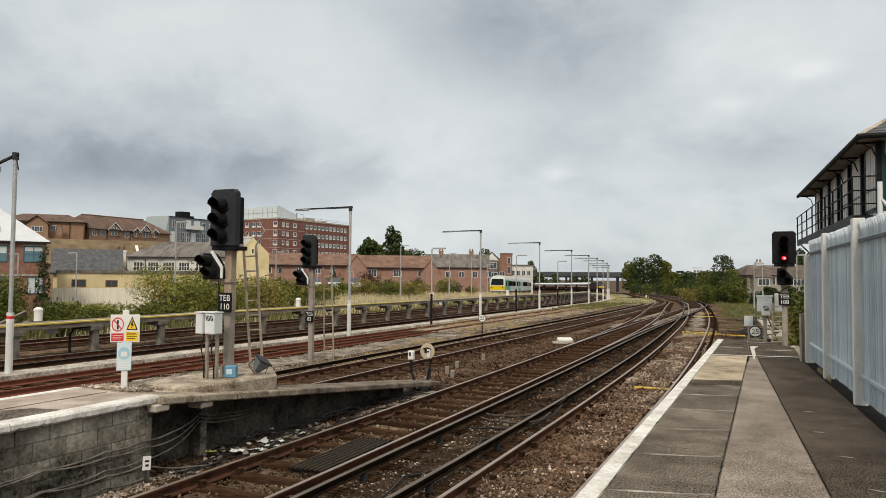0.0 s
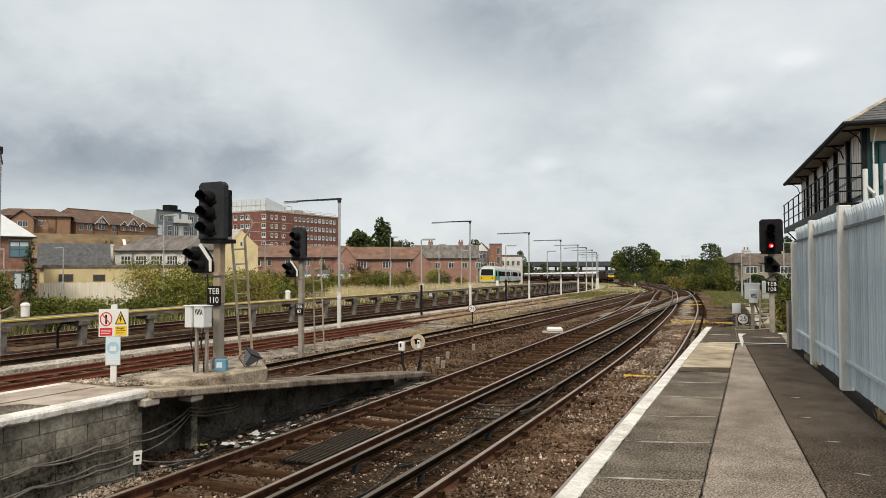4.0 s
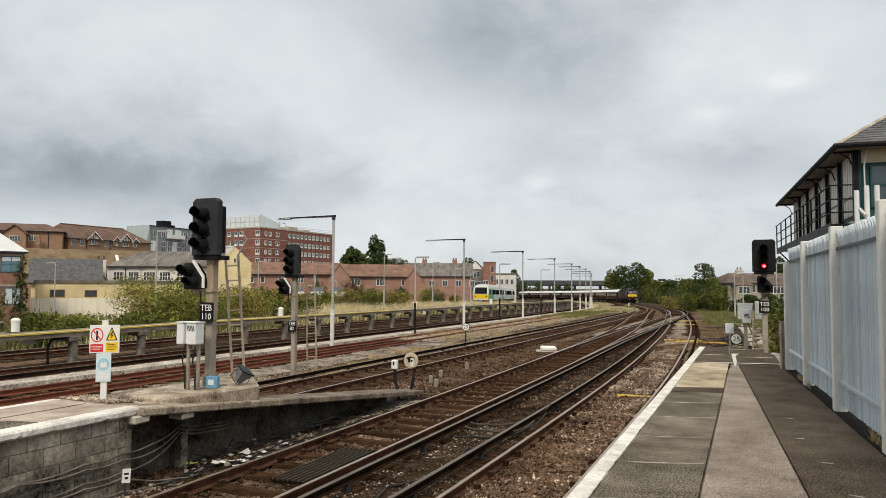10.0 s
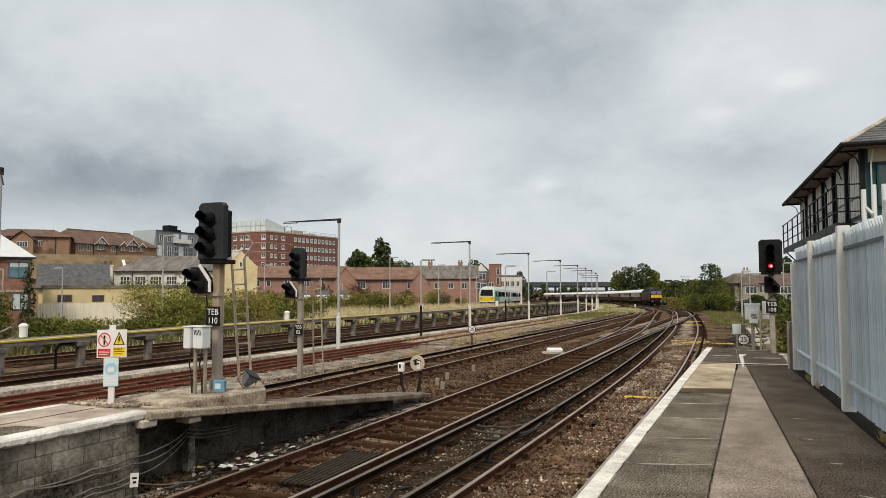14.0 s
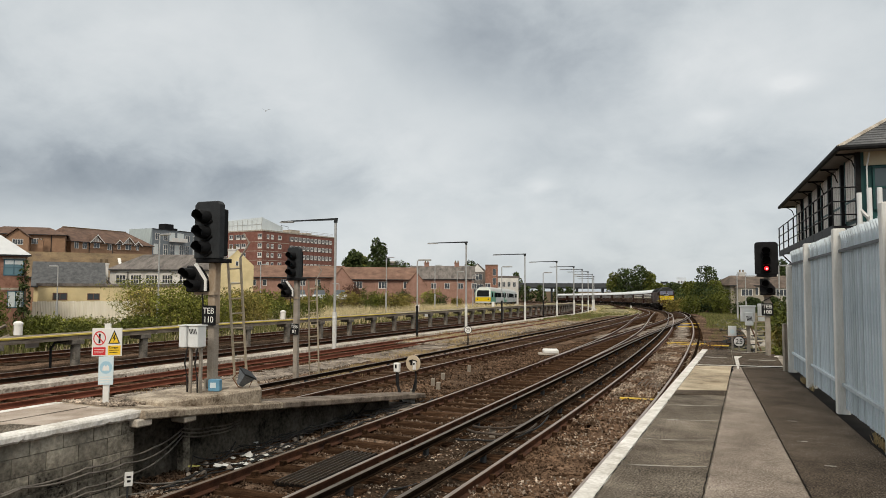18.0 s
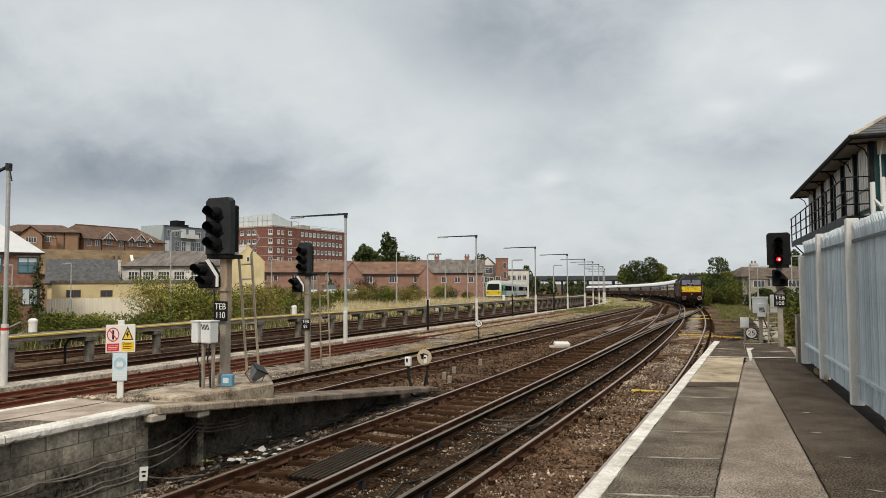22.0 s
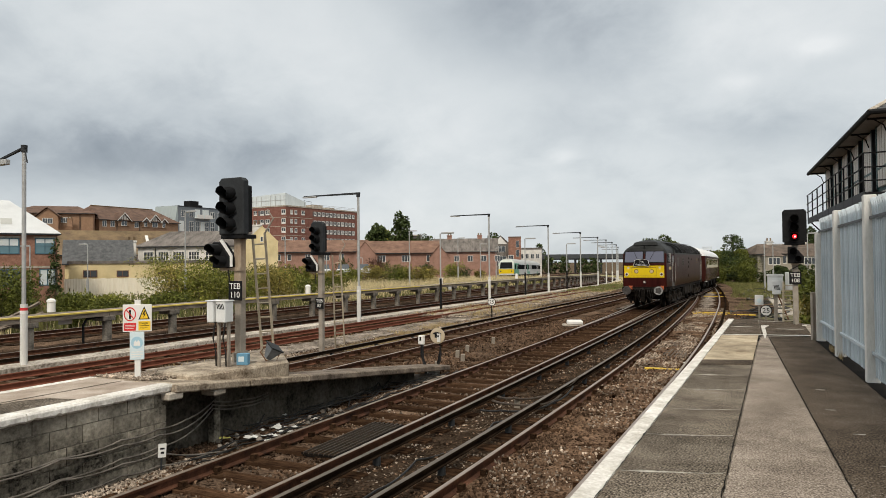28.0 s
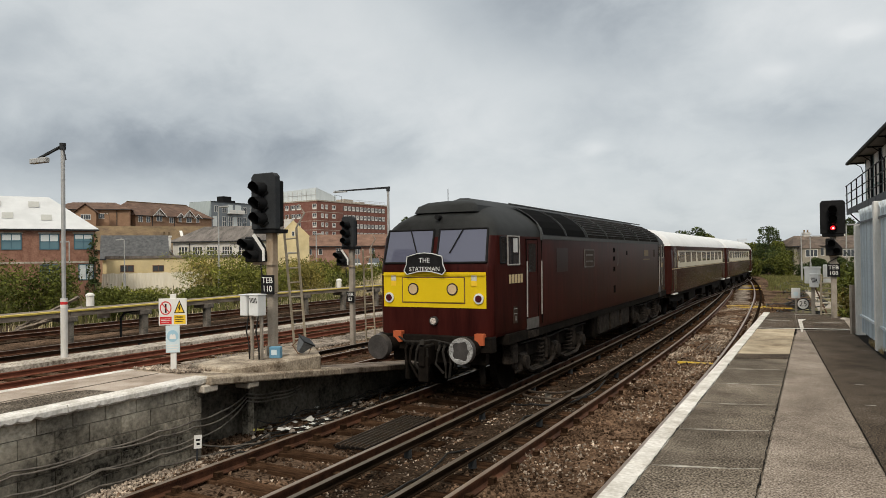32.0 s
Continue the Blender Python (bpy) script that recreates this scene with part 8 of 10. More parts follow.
def building(name, label, category, origin, yaw, w, d, base, eave, ridge, wall, roof, style="gable", over=0.3, windows=(), frame="stucco", inset=None, group="", wall_label="", roof_label=""):
    """A block with its front along local x and its depth along y. style: ridge along x (gable, hip), along y (front_gable), or flat."""
    t = thing(name, label, category, m=pose(origin[0], origin[1], base, 0, 0, yaw), group=group)
    e, r = eave - base, ridge - base
    b0 = float(fall(origin[1])) - 0.3 if origin[1] > 58 else 0.0
    if style == "front_gable":
        g = Geo().add([(0, 0, b0), (w, 0, b0), (w, 0, e), (w / 2, 0, r), (0, 0, e), (0, d, b0), (w, d, b0), (w, d, e), (w / 2, d, r), (0, d, e)], [(0, 1, 2, 3, 4), (9, 8, 7, 6, 5), (0, 5, 6, 1), (1, 6, 7, 2), (0, 4, 9, 5), (2, 7, 8, 3), (3, 8, 9, 4)])
        part("wall", g, wall, t, wall_label)
        for s in (0, 1):
            xa, xb = (0 - over, w / 2) if s == 0 else (w + over, w / 2)
            k = (r - e) / (w / 2)
            za = e - over * k
            vs = [(xa, -over, za), (xb, -over, r), (xb, d + over, r), (xa, d + over, za)]
            vs += [(x, y, z + 0.12) for x, y, z in vs]
            part("roof", Geo().add(vs, [(3, 2, 1, 0), (4, 5, 6, 7), (0, 1, 5, 4), (1, 2, 6, 5), (2, 3, 7, 6), (3, 0, 4, 7)]), roof, t, roof_label)
    elif style in ("gable", "hip"):
        inset = 0.0 if style == "gable" else (inset or min(d / 2, w / 2.2))
        if style == "gable":
            g = Geo().add([(0, 0, b0), (w, 0, b0), (w, d, b0), (0, d, b0), (0, 0, e), (w, 0, e), (w, d, e), (0, d, e), (0, d / 2, r), (w, d / 2, r)], [(3, 2, 1, 0), (0, 1, 5, 4), (2, 3, 7, 6), (1, 2, 6, 9, 5), (3, 0, 4, 8, 7), (4, 5, 9, 8), (6, 7, 8, 9)])
        else:
            g = Geo().box(0, 0, b0, w, d, e)
        part("wall", g, wall, t, wall_label)
        k = (r - e) / (d / 2)
        z0 = e - over * k * 0.4
        o = over
        xi = inset if inset else -o
        vs = [(-o, -o, z0), (w + o, -o, z0), (w + o, d + o, z0), (-o, d + o, z0), (xi if inset else -o, d / 2, r), (w - xi if inset else w + o, d / 2, r)]
        lift = [(x, y, z + 0.12) for x, y, z in vs]
        part("roof", Geo().add(vs + lift, [(6, 7, 11, 10), (8, 9, 10, 11), (7, 8, 11), (9, 6, 10), (4, 5, 1, 0), (5, 4, 3, 2), (5, 2, 1), (4, 0, 3), (0, 1, 7, 6), (1, 2, 8, 7), (2, 3, 9, 8), (3, 0, 6, 9)] if inset else [(6, 7, 11, 10), (8, 9, 10, 11), (4, 5, 1, 0), (5, 4, 3, 2), (0, 1, 7, 6), (2, 3, 9, 8), (1, 5, 11, 7), (5, 2, 8, 11), (3, 4, 10, 9), (4, 0, 6, 10)]), roof, t, roof_label)
        part("gutter", Geo().box(-o, -o - 0.1, z0 - 0.02, w + o, -o, z0 + 0.1), "darkgrey", t)
    else:
        part("wall", Geo().box(0, 0, b0, w, d, e), wall, t, wall_label)
        part("roof", Geo().box(-over, -over, e, w + over, d + over, r), roof, t, roof_label)
    for q in windows:
        x, z, ww, hh = q[:4]
        kw = dict(q[4]) if len(q) > 4 else {}
        window(t, x, z - base, ww, hh, **{"frame": frame, **kw})
    return t


def chimney(t, x, y, z, h=1.3, mat="pinkbrick"):
    c = part("chimney", Geo().box(x - 0.45, y - 0.3, z - 0.6, x + 0.45, y + 0.3, z + h).box(x - 0.52, y - 0.37, z + h - 0.18, x + 0.52, y + 0.37, z + h), mat, t)
    for k in (-0.25, 0.25):
        part("chimney_pot", Geo().tube([(x + k, y, z + h), (x + k, y, z + h + 0.4)], 0.12, 8), "tileorange", c)
    return c


# brick works building with the white roof
wa = [(x, 3.73, 1.2, 1.1, {"cols": 2, "rows": 2, "frame": "blueframe", "pane": "tealglass"}) for i, x in enumerate((5.1, 7.6, 10.1, 12.6, 15.1, 17.6, 20.1, 22.45))]
wa += [(22.75, 1.3, 0.95, 1.15, {"cols": 2, "frame": "blueframe", "pane": "blind"}), (20.1, 1.3, 1.2, 1.15, {"frame": "blueframe"})]
t = building("brick_workshop", "red brick workshop with a white hipped roof and teal windows", "building", (-62.75, 14.83), 60.8, 23.9, 9, -0.42, 5.2, 7.95, "redbrick", "whiteroof", "hip", 0.25, wa, inset=3.0, roof_label="bright white sheet roof")
for x in (5.1, 7.6, 10.1, 12.6, 15.1, 17.6, 20.1, 22.45):
    part("lintel", Geo().box(x - 0.15, -0.03, 5.28, x + 1.35, 0.05, 5.44), "palecrete", t)
# pale strips paint the reflection in the upper half of each window
for i, x in enumerate((5.1, 7.6, 10.1, 12.6, 15.1, 17.6, 20.1, 22.45)):
    part("blind", Geo().box(x + 0.02, -0.03, 4.15 + 1.08 - (0.5, 0.42, 0.55, 0.3)[i % 4], x + 1.18, -0.022, 4.15 + 1.08), "blind", t)
part("string_course", Geo().box(-0.02, -0.04, 3.02, 23.92, 0.04, 3.16), "palecrete", t)
for x, f in ((11.5, 0.3), (13.2, 0.72), (15.6, 0.3), (16.8, 0.72), (17.6, 0.35), (19.4, 0.72), (20.2, 0.3)):
    z = 5.25 + (7.95 - 5.2) * f + 0.62
    part("roof_light", Geo().add([(x, 4.5 * f - 0.45, z - 0.3), (x + 0.75, 4.5 * f - 0.45, z - 0.3), (x + 0.75, 4.5 * f + 0.35, z + 0.19), (x, 4.5 * f + 0.35, z + 0.19)], [(0, 1, 2, 3)]), "skylight", t)
# low yellow range, its slate roof and the cream sheet fence
t = building("yellow_outbuilding", "long low faded yellow rendered outbuilding with small arched windows", "building", (-57.0, 40.9), 50.8, 13.5, 4, -0.42, 2.9, 3.15, "yellowrender", "tilegrey", "flat", 0.12, [(1.2, 1.75, 1.0, 0.5, {"frame": "brickdark"}), (3.9, 1.75, 0.85, 0.45, {"frame": "brickdark"}), (7.3, 1.95, 1.2, 0.35, {"frame": "brickdark"})])
t = thing("sheet_fence", "cream corrugated sheet fence below the yellow building", "fence", m=pose(-55.9, 39.64, -0.42, 0, 0, 50.8))
for k in range(27):
    part("sheet", Geo().rings([[Vector((0.36 * k + 0.36 * i / 6, -0.02 * (i % 2), z)) for i in range(7)] for z in (0, 2.0 + 0.02 * (k % 3))], False), "sheetcream", t)
t = building("slate_shed", "low building with a patched grey slate roof", "building", (-63.6, 45.2), 52.5, 6.0, 5, -0.42, 2.9, 5.25, "yellowrender", "slate", "gable", 0.25)
t = building("tiled_hall", "broad building under a large lichened brown tiled roof", "building", (-79.0, 53.4), 51.2, 14.5, 10, -0.42, 4.0, 7.1, "orangebrick", "tileorange", "gable", 0.3)
t = building("gable_house", "small white gable with a tall chimney", "building", (-63.6, 51.2), 47, 1.95, 3, -0.42, 3.2, 4.5, "stucco", "tilegrey", "front_gable", 0.1)
chimney(t, 1.35, 0.6, 4.6, 1.2, "stucco")
# grey rendered house with arched windows
ARCHED = [(0.75, 1.0), (2.4, 1.1), (4.1, 1.2), (5.9, 1.1), (7.8, 0.9), (9.6, 1.1), (11.3, 1.0)]
wd = [(x, 2.85, w, 1.3, {"cols": 3 if w < 1.1 else 4, "rows": 3, "pane": "farglass"}) for x, w in ARCHED]
t = building("rendered_house", "pale grey rendered house with white arched windows, slate roof", "house", (-64.9, 54.9), 22, 13.0, 8, -0.42, 4.74, 6.5, "render", "tilegrey", "hip", 0.3, wd, inset=1.9)
for x, w in ARCHED:
    part("window_arch", Geo().extrude([(x - 0.12, 4.69), (x + w + 0.12, 4.69), (x + w * 0.82, 4.93), (x + w / 2, 5.02), (x + w * 0.18, 4.93)], pose(0, -0.06, 0), 0.07), "stucco", t)
    part("sill", Geo().box(x - 0.15, -0.12, 3.02, x + w + 0.15, 0.02, 3.12), "stucco", t)
part("downpipe", Geo().tube([(2.05, -0.06, 0), (2.05, -0.06, 5.0)], 0.05, 6).tube([(8.95, -0.06, 0), (8.95, -0.06, 5.0)], 0.05, 6), "darkgrey", t)
part("roof_gully", Geo().add([(0.4, 1.2, 5.62), (0.75, 1.2, 5.62), (-0.6, 3.4, 6.6), (-0.95, 3.4, 6.6)], [(0, 1, 2, 3)]), "stucco", t, "pale lead flashing")
chimney(t, 12.2, 4.0, 6.9, 0.8, "render")
t = building("cream_gable_house", "tall cream gable-ended house", "house", (-50.15, 55.78), 41.0, 3.25, 3.6, -0.42, 5.0, 6.6, "yellowrender", "yellowrender", "front_gable", 0.03, [(1.5, 5.1, 0.2, 0.42, {"cols": 1})])
# housing on the hill: a plain range seen square on, and a gabled range that recedes behind it
def hill_gable(t, x, z, h, hw, y=-0.2):
    """A gable over the eave with half-timbering, white barge boards and a window."""
    dm = part("dormer", Geo().add([(x - hw, y, z - 1.2), (x + hw, y, z - 1.2), (x + hw, y, z), (x, y, z + h), (x - hw, y, z), (x - hw, 4.5, z - 1.2), (x + hw, 4.5, z - 1.2), (x + hw, 4.5, z), (x, 4.5, z + h), (x - hw, 4.5, z)], [(0, 1, 2, 3, 4), (9, 8, 7, 6, 5), (0, 5, 6, 1), (1, 6, 7, 2), (0, 4, 9, 5)]), "orangebrick", t)
    part("gable_panel", Geo().extrude([(x - hw * 0.8, z + 0.12 * h), (x + hw * 0.8, z + 0.12 * h), (x, z + h * 0.93)], pose(0, y - 0.05, 0), 0.04), "render", dm, "pale half-timbered gable panel")
    bars = Geo()
    for k in (-0.4, -0.13, 0.13, 0.4):
        bars.box(x + k * hw - 0.05, y - 0.08, z + 0.12 * h, x + k * hw + 0.05, y - 0.05, z + h * (0.95 - 1.0 * abs(k)))
    part("gable_timbers", bars, "brickdark", dm)
    for s in (-1, 1):
        part("dormer_roof", Geo().add([(x, y - 0.3, z + h + 0.1), (x + s * (hw + 0.25), y - 0.3, z - 0.1), (x + s * (hw + 0.25), 4.5, z - 0.1), (x, 4.5, z + h + 0.1), (x, y - 0.3, z + h + 0.22), (x + s * (hw + 0.25), y - 0.3, z + 0.02), (x + s * (hw + 0.25), 4.5, z + 0.02), (x, 4.5, z + h + 0.22)], [(0, 1, 2, 3), (7, 6, 5, 4), (0, 4, 5, 1), (1, 5, 6, 2)]), "tilebrown", dm)
        part("barge_board", Geo().add([(x, y - 0.34, z + h + 0.25), (x + s * (hw + 0.3), y - 0.34, z), (x + s * (hw + 0.3), y - 0.34, z - 0.24), (x, y - 0.34, z + h - 0.02)], [(0, 1, 2, 3)]), "stucco", dm)
    window(dm, x - hw * 0.42, z - 1.05, hw * 0.84, 1.0, y - 0.02)


ws = [(9.2, 11.4, 1.6, 0.95, {"cols": 4}), (3.0, 11.2, 1.2, 1.0, {"cols": 3}), (9.4, 8.6, 1.2, 1.1, {"cols": 3})]
t = building("hill_housing", "plain orange brick range with a brown hipped roof on the hill", "house", (-136.4, 85.0), 45.6, 15.0, 10, 5.5, 13.2, 14.9, "orangebrick", "tilebrown", "hip", 0.45, ws, inset=3.5, group="housing on the hill")
part("cross_wing", Geo().add([(5.2, -1.8, 0), (9.0, -1.8, 0), (9.0, -1.8, 7.0), (7.1, -1.8, 8.6), (5.2, -1.8, 7.0), (5.2, 4, 0), (9.0, 4, 0), (9.0, 4, 7.0), (7.1, 4, 8.6), (5.2, 4, 7.0)], [(0, 1, 2, 3, 4), (0, 5, 6, 1), (1, 6, 7, 2), (0, 4, 9, 5), (2, 7, 8, 3), (3, 8, 9, 4)]), "orangebrick", t)
for sx in (-1, 1):
    part("wing_roof", Geo().add([(7.1, -2.2, 8.7), (7.1 + sx * 2.3, -2.2, 6.85), (7.1 + sx * 2.3, 5, 6.85), (7.1, 5, 8.7), (7.1, -2.2, 8.85), (7.1 + sx * 2.3, -2.2, 7.0), (7.1 + sx * 2.3, 5, 7.0), (7.1, 5, 8.85)], [(0, 1, 2, 3), (7, 6, 5, 4), (0, 4, 5, 1), (1, 5, 6, 2)]), "tilebrown", t)
window(t, 6.3, 5.6, 1.7, 0.95, -1.82, cols=4)
part("downpipe", Geo().tube([(12.6, -0.1, 0), (12.6, -0.1, 7.6)], 0.07, 6), "darkgrey", t)
chimney(t, 11.0, -1.5, 5.6, 1.0, "orangebrick")
ws = [(x, 10.85, 0.85, 1.15, {"cols": 2}) for x in (0.7, 2.6)] + [(x, 8.2, 0.85, 1.15, {"cols": 2}) for x in (0.7, 2.6, 4.4, 6.0, 10.3, 12.9, 15.2)] + [(8.4, 10.9, 0.9, 1.1, {"cols": 2})]
t = building("hill_housing", "long orange brick housing block with brown roof and timbered gables", "house", (-126.5, 97.6), 88, 20.0, 12, 5.5, 12.2, 15.35, "orangebrick", "tilebrown", "hip", 0.4, ws, inset=2.2, group="housing on the hill")
for x, h, hw in ((5.6, 1.5, 1.5), (11.0, 0.75, 0.8), (13.4, 1.5, 1.55), (15.8, 0.7, 0.8)):
    hill_gable(t, x, 6.7, h, hw)
part("ridge_tiles", Geo().tube([(2.2, 6, 10.0), (17.8, 6, 10.0)], 0.14, 6), "tileorange", t)
part("downpipe", Geo().tube([(4.0, -0.08, 0), (4.0, -0.08, 6.6)], 0.07, 6).tube([(9.6, -0.08, 0), (9.6, -0.08, 6.6)], 0.07, 6), "darkgrey", t)
# grey clad block
ws = []
for k, x in enumerate((0.5, 3.4, 5.4, 6.9, 8.3, 10.1, 12.6, 15.2, 17.6)):
    ws += [(x, 10.7, 1.15, 2.3, {"cols": 2, "rows": 2, "frame": "stucco", "pane": "blind" if k % 3 == 0 else "farglass"})]
for x in (1.0, 3.4, 10.2, 12.6, 15.2, 17.6):
    ws += [(x, 14.1, 1.1, 1.4, {"cols": 2, "frame": "stucco"})]
t = building("clad_block", "blue-grey clad flats with white balconies and a flat roof", "building", (-127.7, 119.3), 89, 20.5, 7.2, 6.5, 16.45, 16.6, "metalgrey", "darkgrey", "flat", 0.12, ws)
part("mansard_side", Geo().add([(-0.14, 0.0, 10.08), (-0.14, 7.3, 10.08), (-1.5, 7.3, 3.0), (-1.5, -0.1, 3.0), (0, 0.0, 10.08), (0, 7.2, 10.08), (0, 7.2, 3.0), (0, 0.0, 3.0)], [(0, 1, 2, 3), (0, 3, 7, 4), (1, 5, 6, 2), (4, 5, 1, 0)]), "cladpale", t, "pale sloping side of standing-seam sheet")
part("roof_plant", Geo().box(5.6, 2.0, 10.1, 8.2, 4.2, 11.7).box(8.3, 2.2, 10.1, 9.6, 3.6, 10.8), "black", t)
for x, w in ((4.9, 2.0), (7.3, 2.4)):
    b = part("balcony", Geo().box(x, -1.1, 7.3, x + w, 0, 7.4).box(x, -1.1, 7.4, x + w, -1.05, 8.2), "stucco", t, "white balcony")
    part("balcony_door", Geo().box(x + 0.2, -0.03, 7.4, x + w - 0.2, 0.02, 9.5), "blind", b)

# the red brick office tower: two faces meet at its near corner
t = thing("office_block", "five-storey red brick office block with rows of white windows", "building", m=pose(-141.1, 175.2, 2.0, 0, 0, -4.7))
H = 19.06
part("wall", Geo().box(-24, 0, -3, 0, 36.4, H), "officebrick", t)
part("parapet", Geo().box(-24.12, -0.12, H - 0.3, 0.12, 36.52, H + 0.12), "palecrete", t)
pent = part("penthouse", Geo().add([(-20, 2.5, H), (-2.6, 2.5, H), (-2.6, 12, H), (-20, 12, H), (-20, 2.5, H + 3.7), (-2.6, 2.5, H + 4.3), (-2.6, 12, H + 1.9), (-20, 12, H + 1.9)], [(0, 1, 5, 4), (1, 2, 6, 5), (2, 3, 7, 6), (3, 0, 4, 7), (4, 5, 6, 7)]), "penthouse", t, "pale glazed plant floor on the roof")
for k in range(9):
    x = -19.4 + 2.08 * k
    part("mullion", Geo().box(x - 0.06, 2.42, H + 0.1, x + 0.06, 2.5, H + 3.6), "galv", pent)
part("mullion", Geo().box(-20, 2.41, H + 2.0, -2.6, 2.49, H + 2.12), "galv", pent)
part("roof_housing", Geo().box(-6, 15.5, H, -2.2, 20.0, H + 1.3).box(-7, 24.0, H, -3.0, 27.0, H + 0.9), "palecrete", t)
for k in range(9):
    y = 13.0 + 2.8 * k
    part("roof_rail", Geo().tube([(-0.5, y, H + 0.1), (-0.5, y, H + 1.1)], 0.05, 5), "galv", t)
part("roof_rail", Geo().tube([(-0.5, 12.2, H + 1.1), (-0.5, 35.6, H + 1.1)], 0.05, 5).tube([(-0.5, 12.2, H + 0.6), (-0.5, 35.6, H + 0.6)], 0.04, 5), "galv", t)
part("roof_frame", Geo().tube([(-1.0, 9.5, H), (-1.0, 9.5, H + 2.2), (-1.0, 12.8, H + 2.0), (-1.0, 12.8, H)], 0.07, 5), "black", t)
for f in range(6):
    z = H - 2.75 - 2.88 * f
    # grey spandrels join the windows; thin pale floor lines cross the plain brick
    part("spandrel", Geo().box(0.0, 12.4, z - 0.1, 0.03, 34.6, z + 1.5).box(-12.0, -0.03, z - 0.1, -6.9, 0.0, z + 1.5), "greyband", t, "dark grey band between the windows")
    part("floor_line", Geo().box(-6.8, -0.04, z - 0.95, 0.04, 0.02, z - 0.8).box(0.0, 0.0, z - 0.95, 0.04, 12.2, z - 0.8), "palecrete", t)
    for x, w in ((-22.6, 1.4), (-19.7, 1.4), (-16.6, 1.4), (-14.0, 1.4), (-11.0, 1.4), (-8.7, 1.6), (-1.75, 1.5)):
        wd = window(t, x, z, w, 1.45, -0.03, "stucco", "farglass", 2, 2)
        part("window_panel", Geo().box(x, -0.075, z, x + w, -0.055, z + 0.42), "stucco", wd)
    for y, w in [(1.9, 1.05), (3.8, 1.15), (7.0, 1.6)] + [(13.0 + 2.02 * k, 1.15) for k in range(11)]:
        g = frame_plate([0, 0.13, w / 2 - 0.05, w / 2 + 0.05, w - 0.13, w], [z, z + 0.42, z + 1.3, z + 1.45], -0.07, 0.0, pose(0.03, y, 0, 0, 0, 90))
        wd = part("window", g, "stucco", t)
        part("pane", Geo().box(0.0, y + 0.1, z + 0.3, 0.045, y + w - 0.1, z + 1.35), "farglass", wd)
# low grey office wing beside it
t = building("office_wing", "low grey office wing with a band of windows", "building", (-112.0, 178.5), 20, 14, 8, 2.0, 10.6, 11.0, "greyband", "palecrete", "flat", 0.3, [(0.8 + 1.9 * k, 8.4, 1.3, 1.2, {"cols": 2}) for k in range(7)])

# low brick houses along the line
ws = [(1.2, 3.2, 0.45, 0.75, {"cols": 1}), (2.6, 3.2, 0.45, 0.75, {"cols": 1}), (7.6, 3.2, 0.6, 0.8), (9.6, 3.2, 0.6, 0.8), (5.0, 3.2, 0.6, 0.8)]
t = building("brick_terrace", "low brown-red brick terrace under a long tiled roof", "house", (-63.5, 75.0), 36.1, 13.5, 8, -0.42, 4.3, 5.95, "pinkbrick", "tilered", "gable", 0.35, ws, group="low houses beyond the sidings")
ws = [(1.2, 2.9, 1.2, 0.95, {"cols": 3}), (5.0, 2.9, 1.2, 0.95, {"cols": 3}), (8.8, 2.9, 1.2, 0.95, {"cols": 3})]
t = building("brick_terrace", "brown-red brick houses with an end gable and tiled roof", "house", (-57.6, 91.4), 29.7, 10.6, 8, -0.42, 4.2, 6.1, "pinkbrick", "tilered", "gable", 0.35, ws, group="low houses beyond the sidings")
t = building("gable_end", "plain brown-red brick gable end", "house", (-53.0, 80.0), 33, 3.2, 8, -0.42, 3.6, 5.6, "pinkbrick", "tilered", "front_gable", 0.1, group="low houses beyond the sidings")
t = building("gable_end", "plain brown-red brick gable end beside a porch", "house", (-48.6, 94.0), 27, 3.0, 8, -0.42, 3.4, 5.3, "pinkbrick", "tilered", "front_gable", 0.1, group="low houses beyond the sidings")
ws = [(1.5 + 2.6 * k, 2.9, 0.9, 1.0) for k in range(6)]
t = building("long_hall", "long brown brick hall with a grey-brown tiled roof and rooflights", "building", (-61.5, 120.5), 23.3, 12.3, 9, -0.42, 4.7, 7.3, "pinkbrick", "tilegrey", "gable", 0.3, ws)
for k in range(3):
    part("roof_light", Geo().add([(3 + 2.2 * k, 1.6, 6.02), (3.8 + 2.2 * k, 1.6, 6.02), (3.8 + 2.2 * k, 2.3, 6.42), (3 + 2.2 * k, 2.3, 6.42)], [(0, 1, 2, 3)]), "skylight", t)
chimney(t, 3, 4.5, 7.6, 0.9)
chimney(t, 9, 4.5, 7.6, 0.9)
t = building("bay_house", "brick house with white bay windows and a white gable", "house", (-67.5, 163.4), 22, 5.6, 11.2, -0.42, 6.74, 9.26, "tilegrey", "tilegrey", "front_gable", 0.15, [(1.54, 5.2, 2.38, 1.4, {"cols": 3}), (1.26, 1.7, 2.94, 2.38, {"cols": 3, "rows": 2})])
part("white_gable", Geo().extrude([(1.1, 7.6), (4.5, 7.6), (2.8, 9.5)], pose(0, -0.1, 0), 0.1), "stucco", t)
t = building("brick_end_house", "red-orange brick house end with a flat parapet", "house", (-62.6, 164.0), 20, 3.1, 11.2, -0.42, 8.7, 8.98, "redbrick", "tilebrown", "flat", 0.05, [(1.9, 3.94, 0.7, 1.68, {"cols": 1}), (1.9, 6.32, 0.7, 1.54, {"cols": 1})])
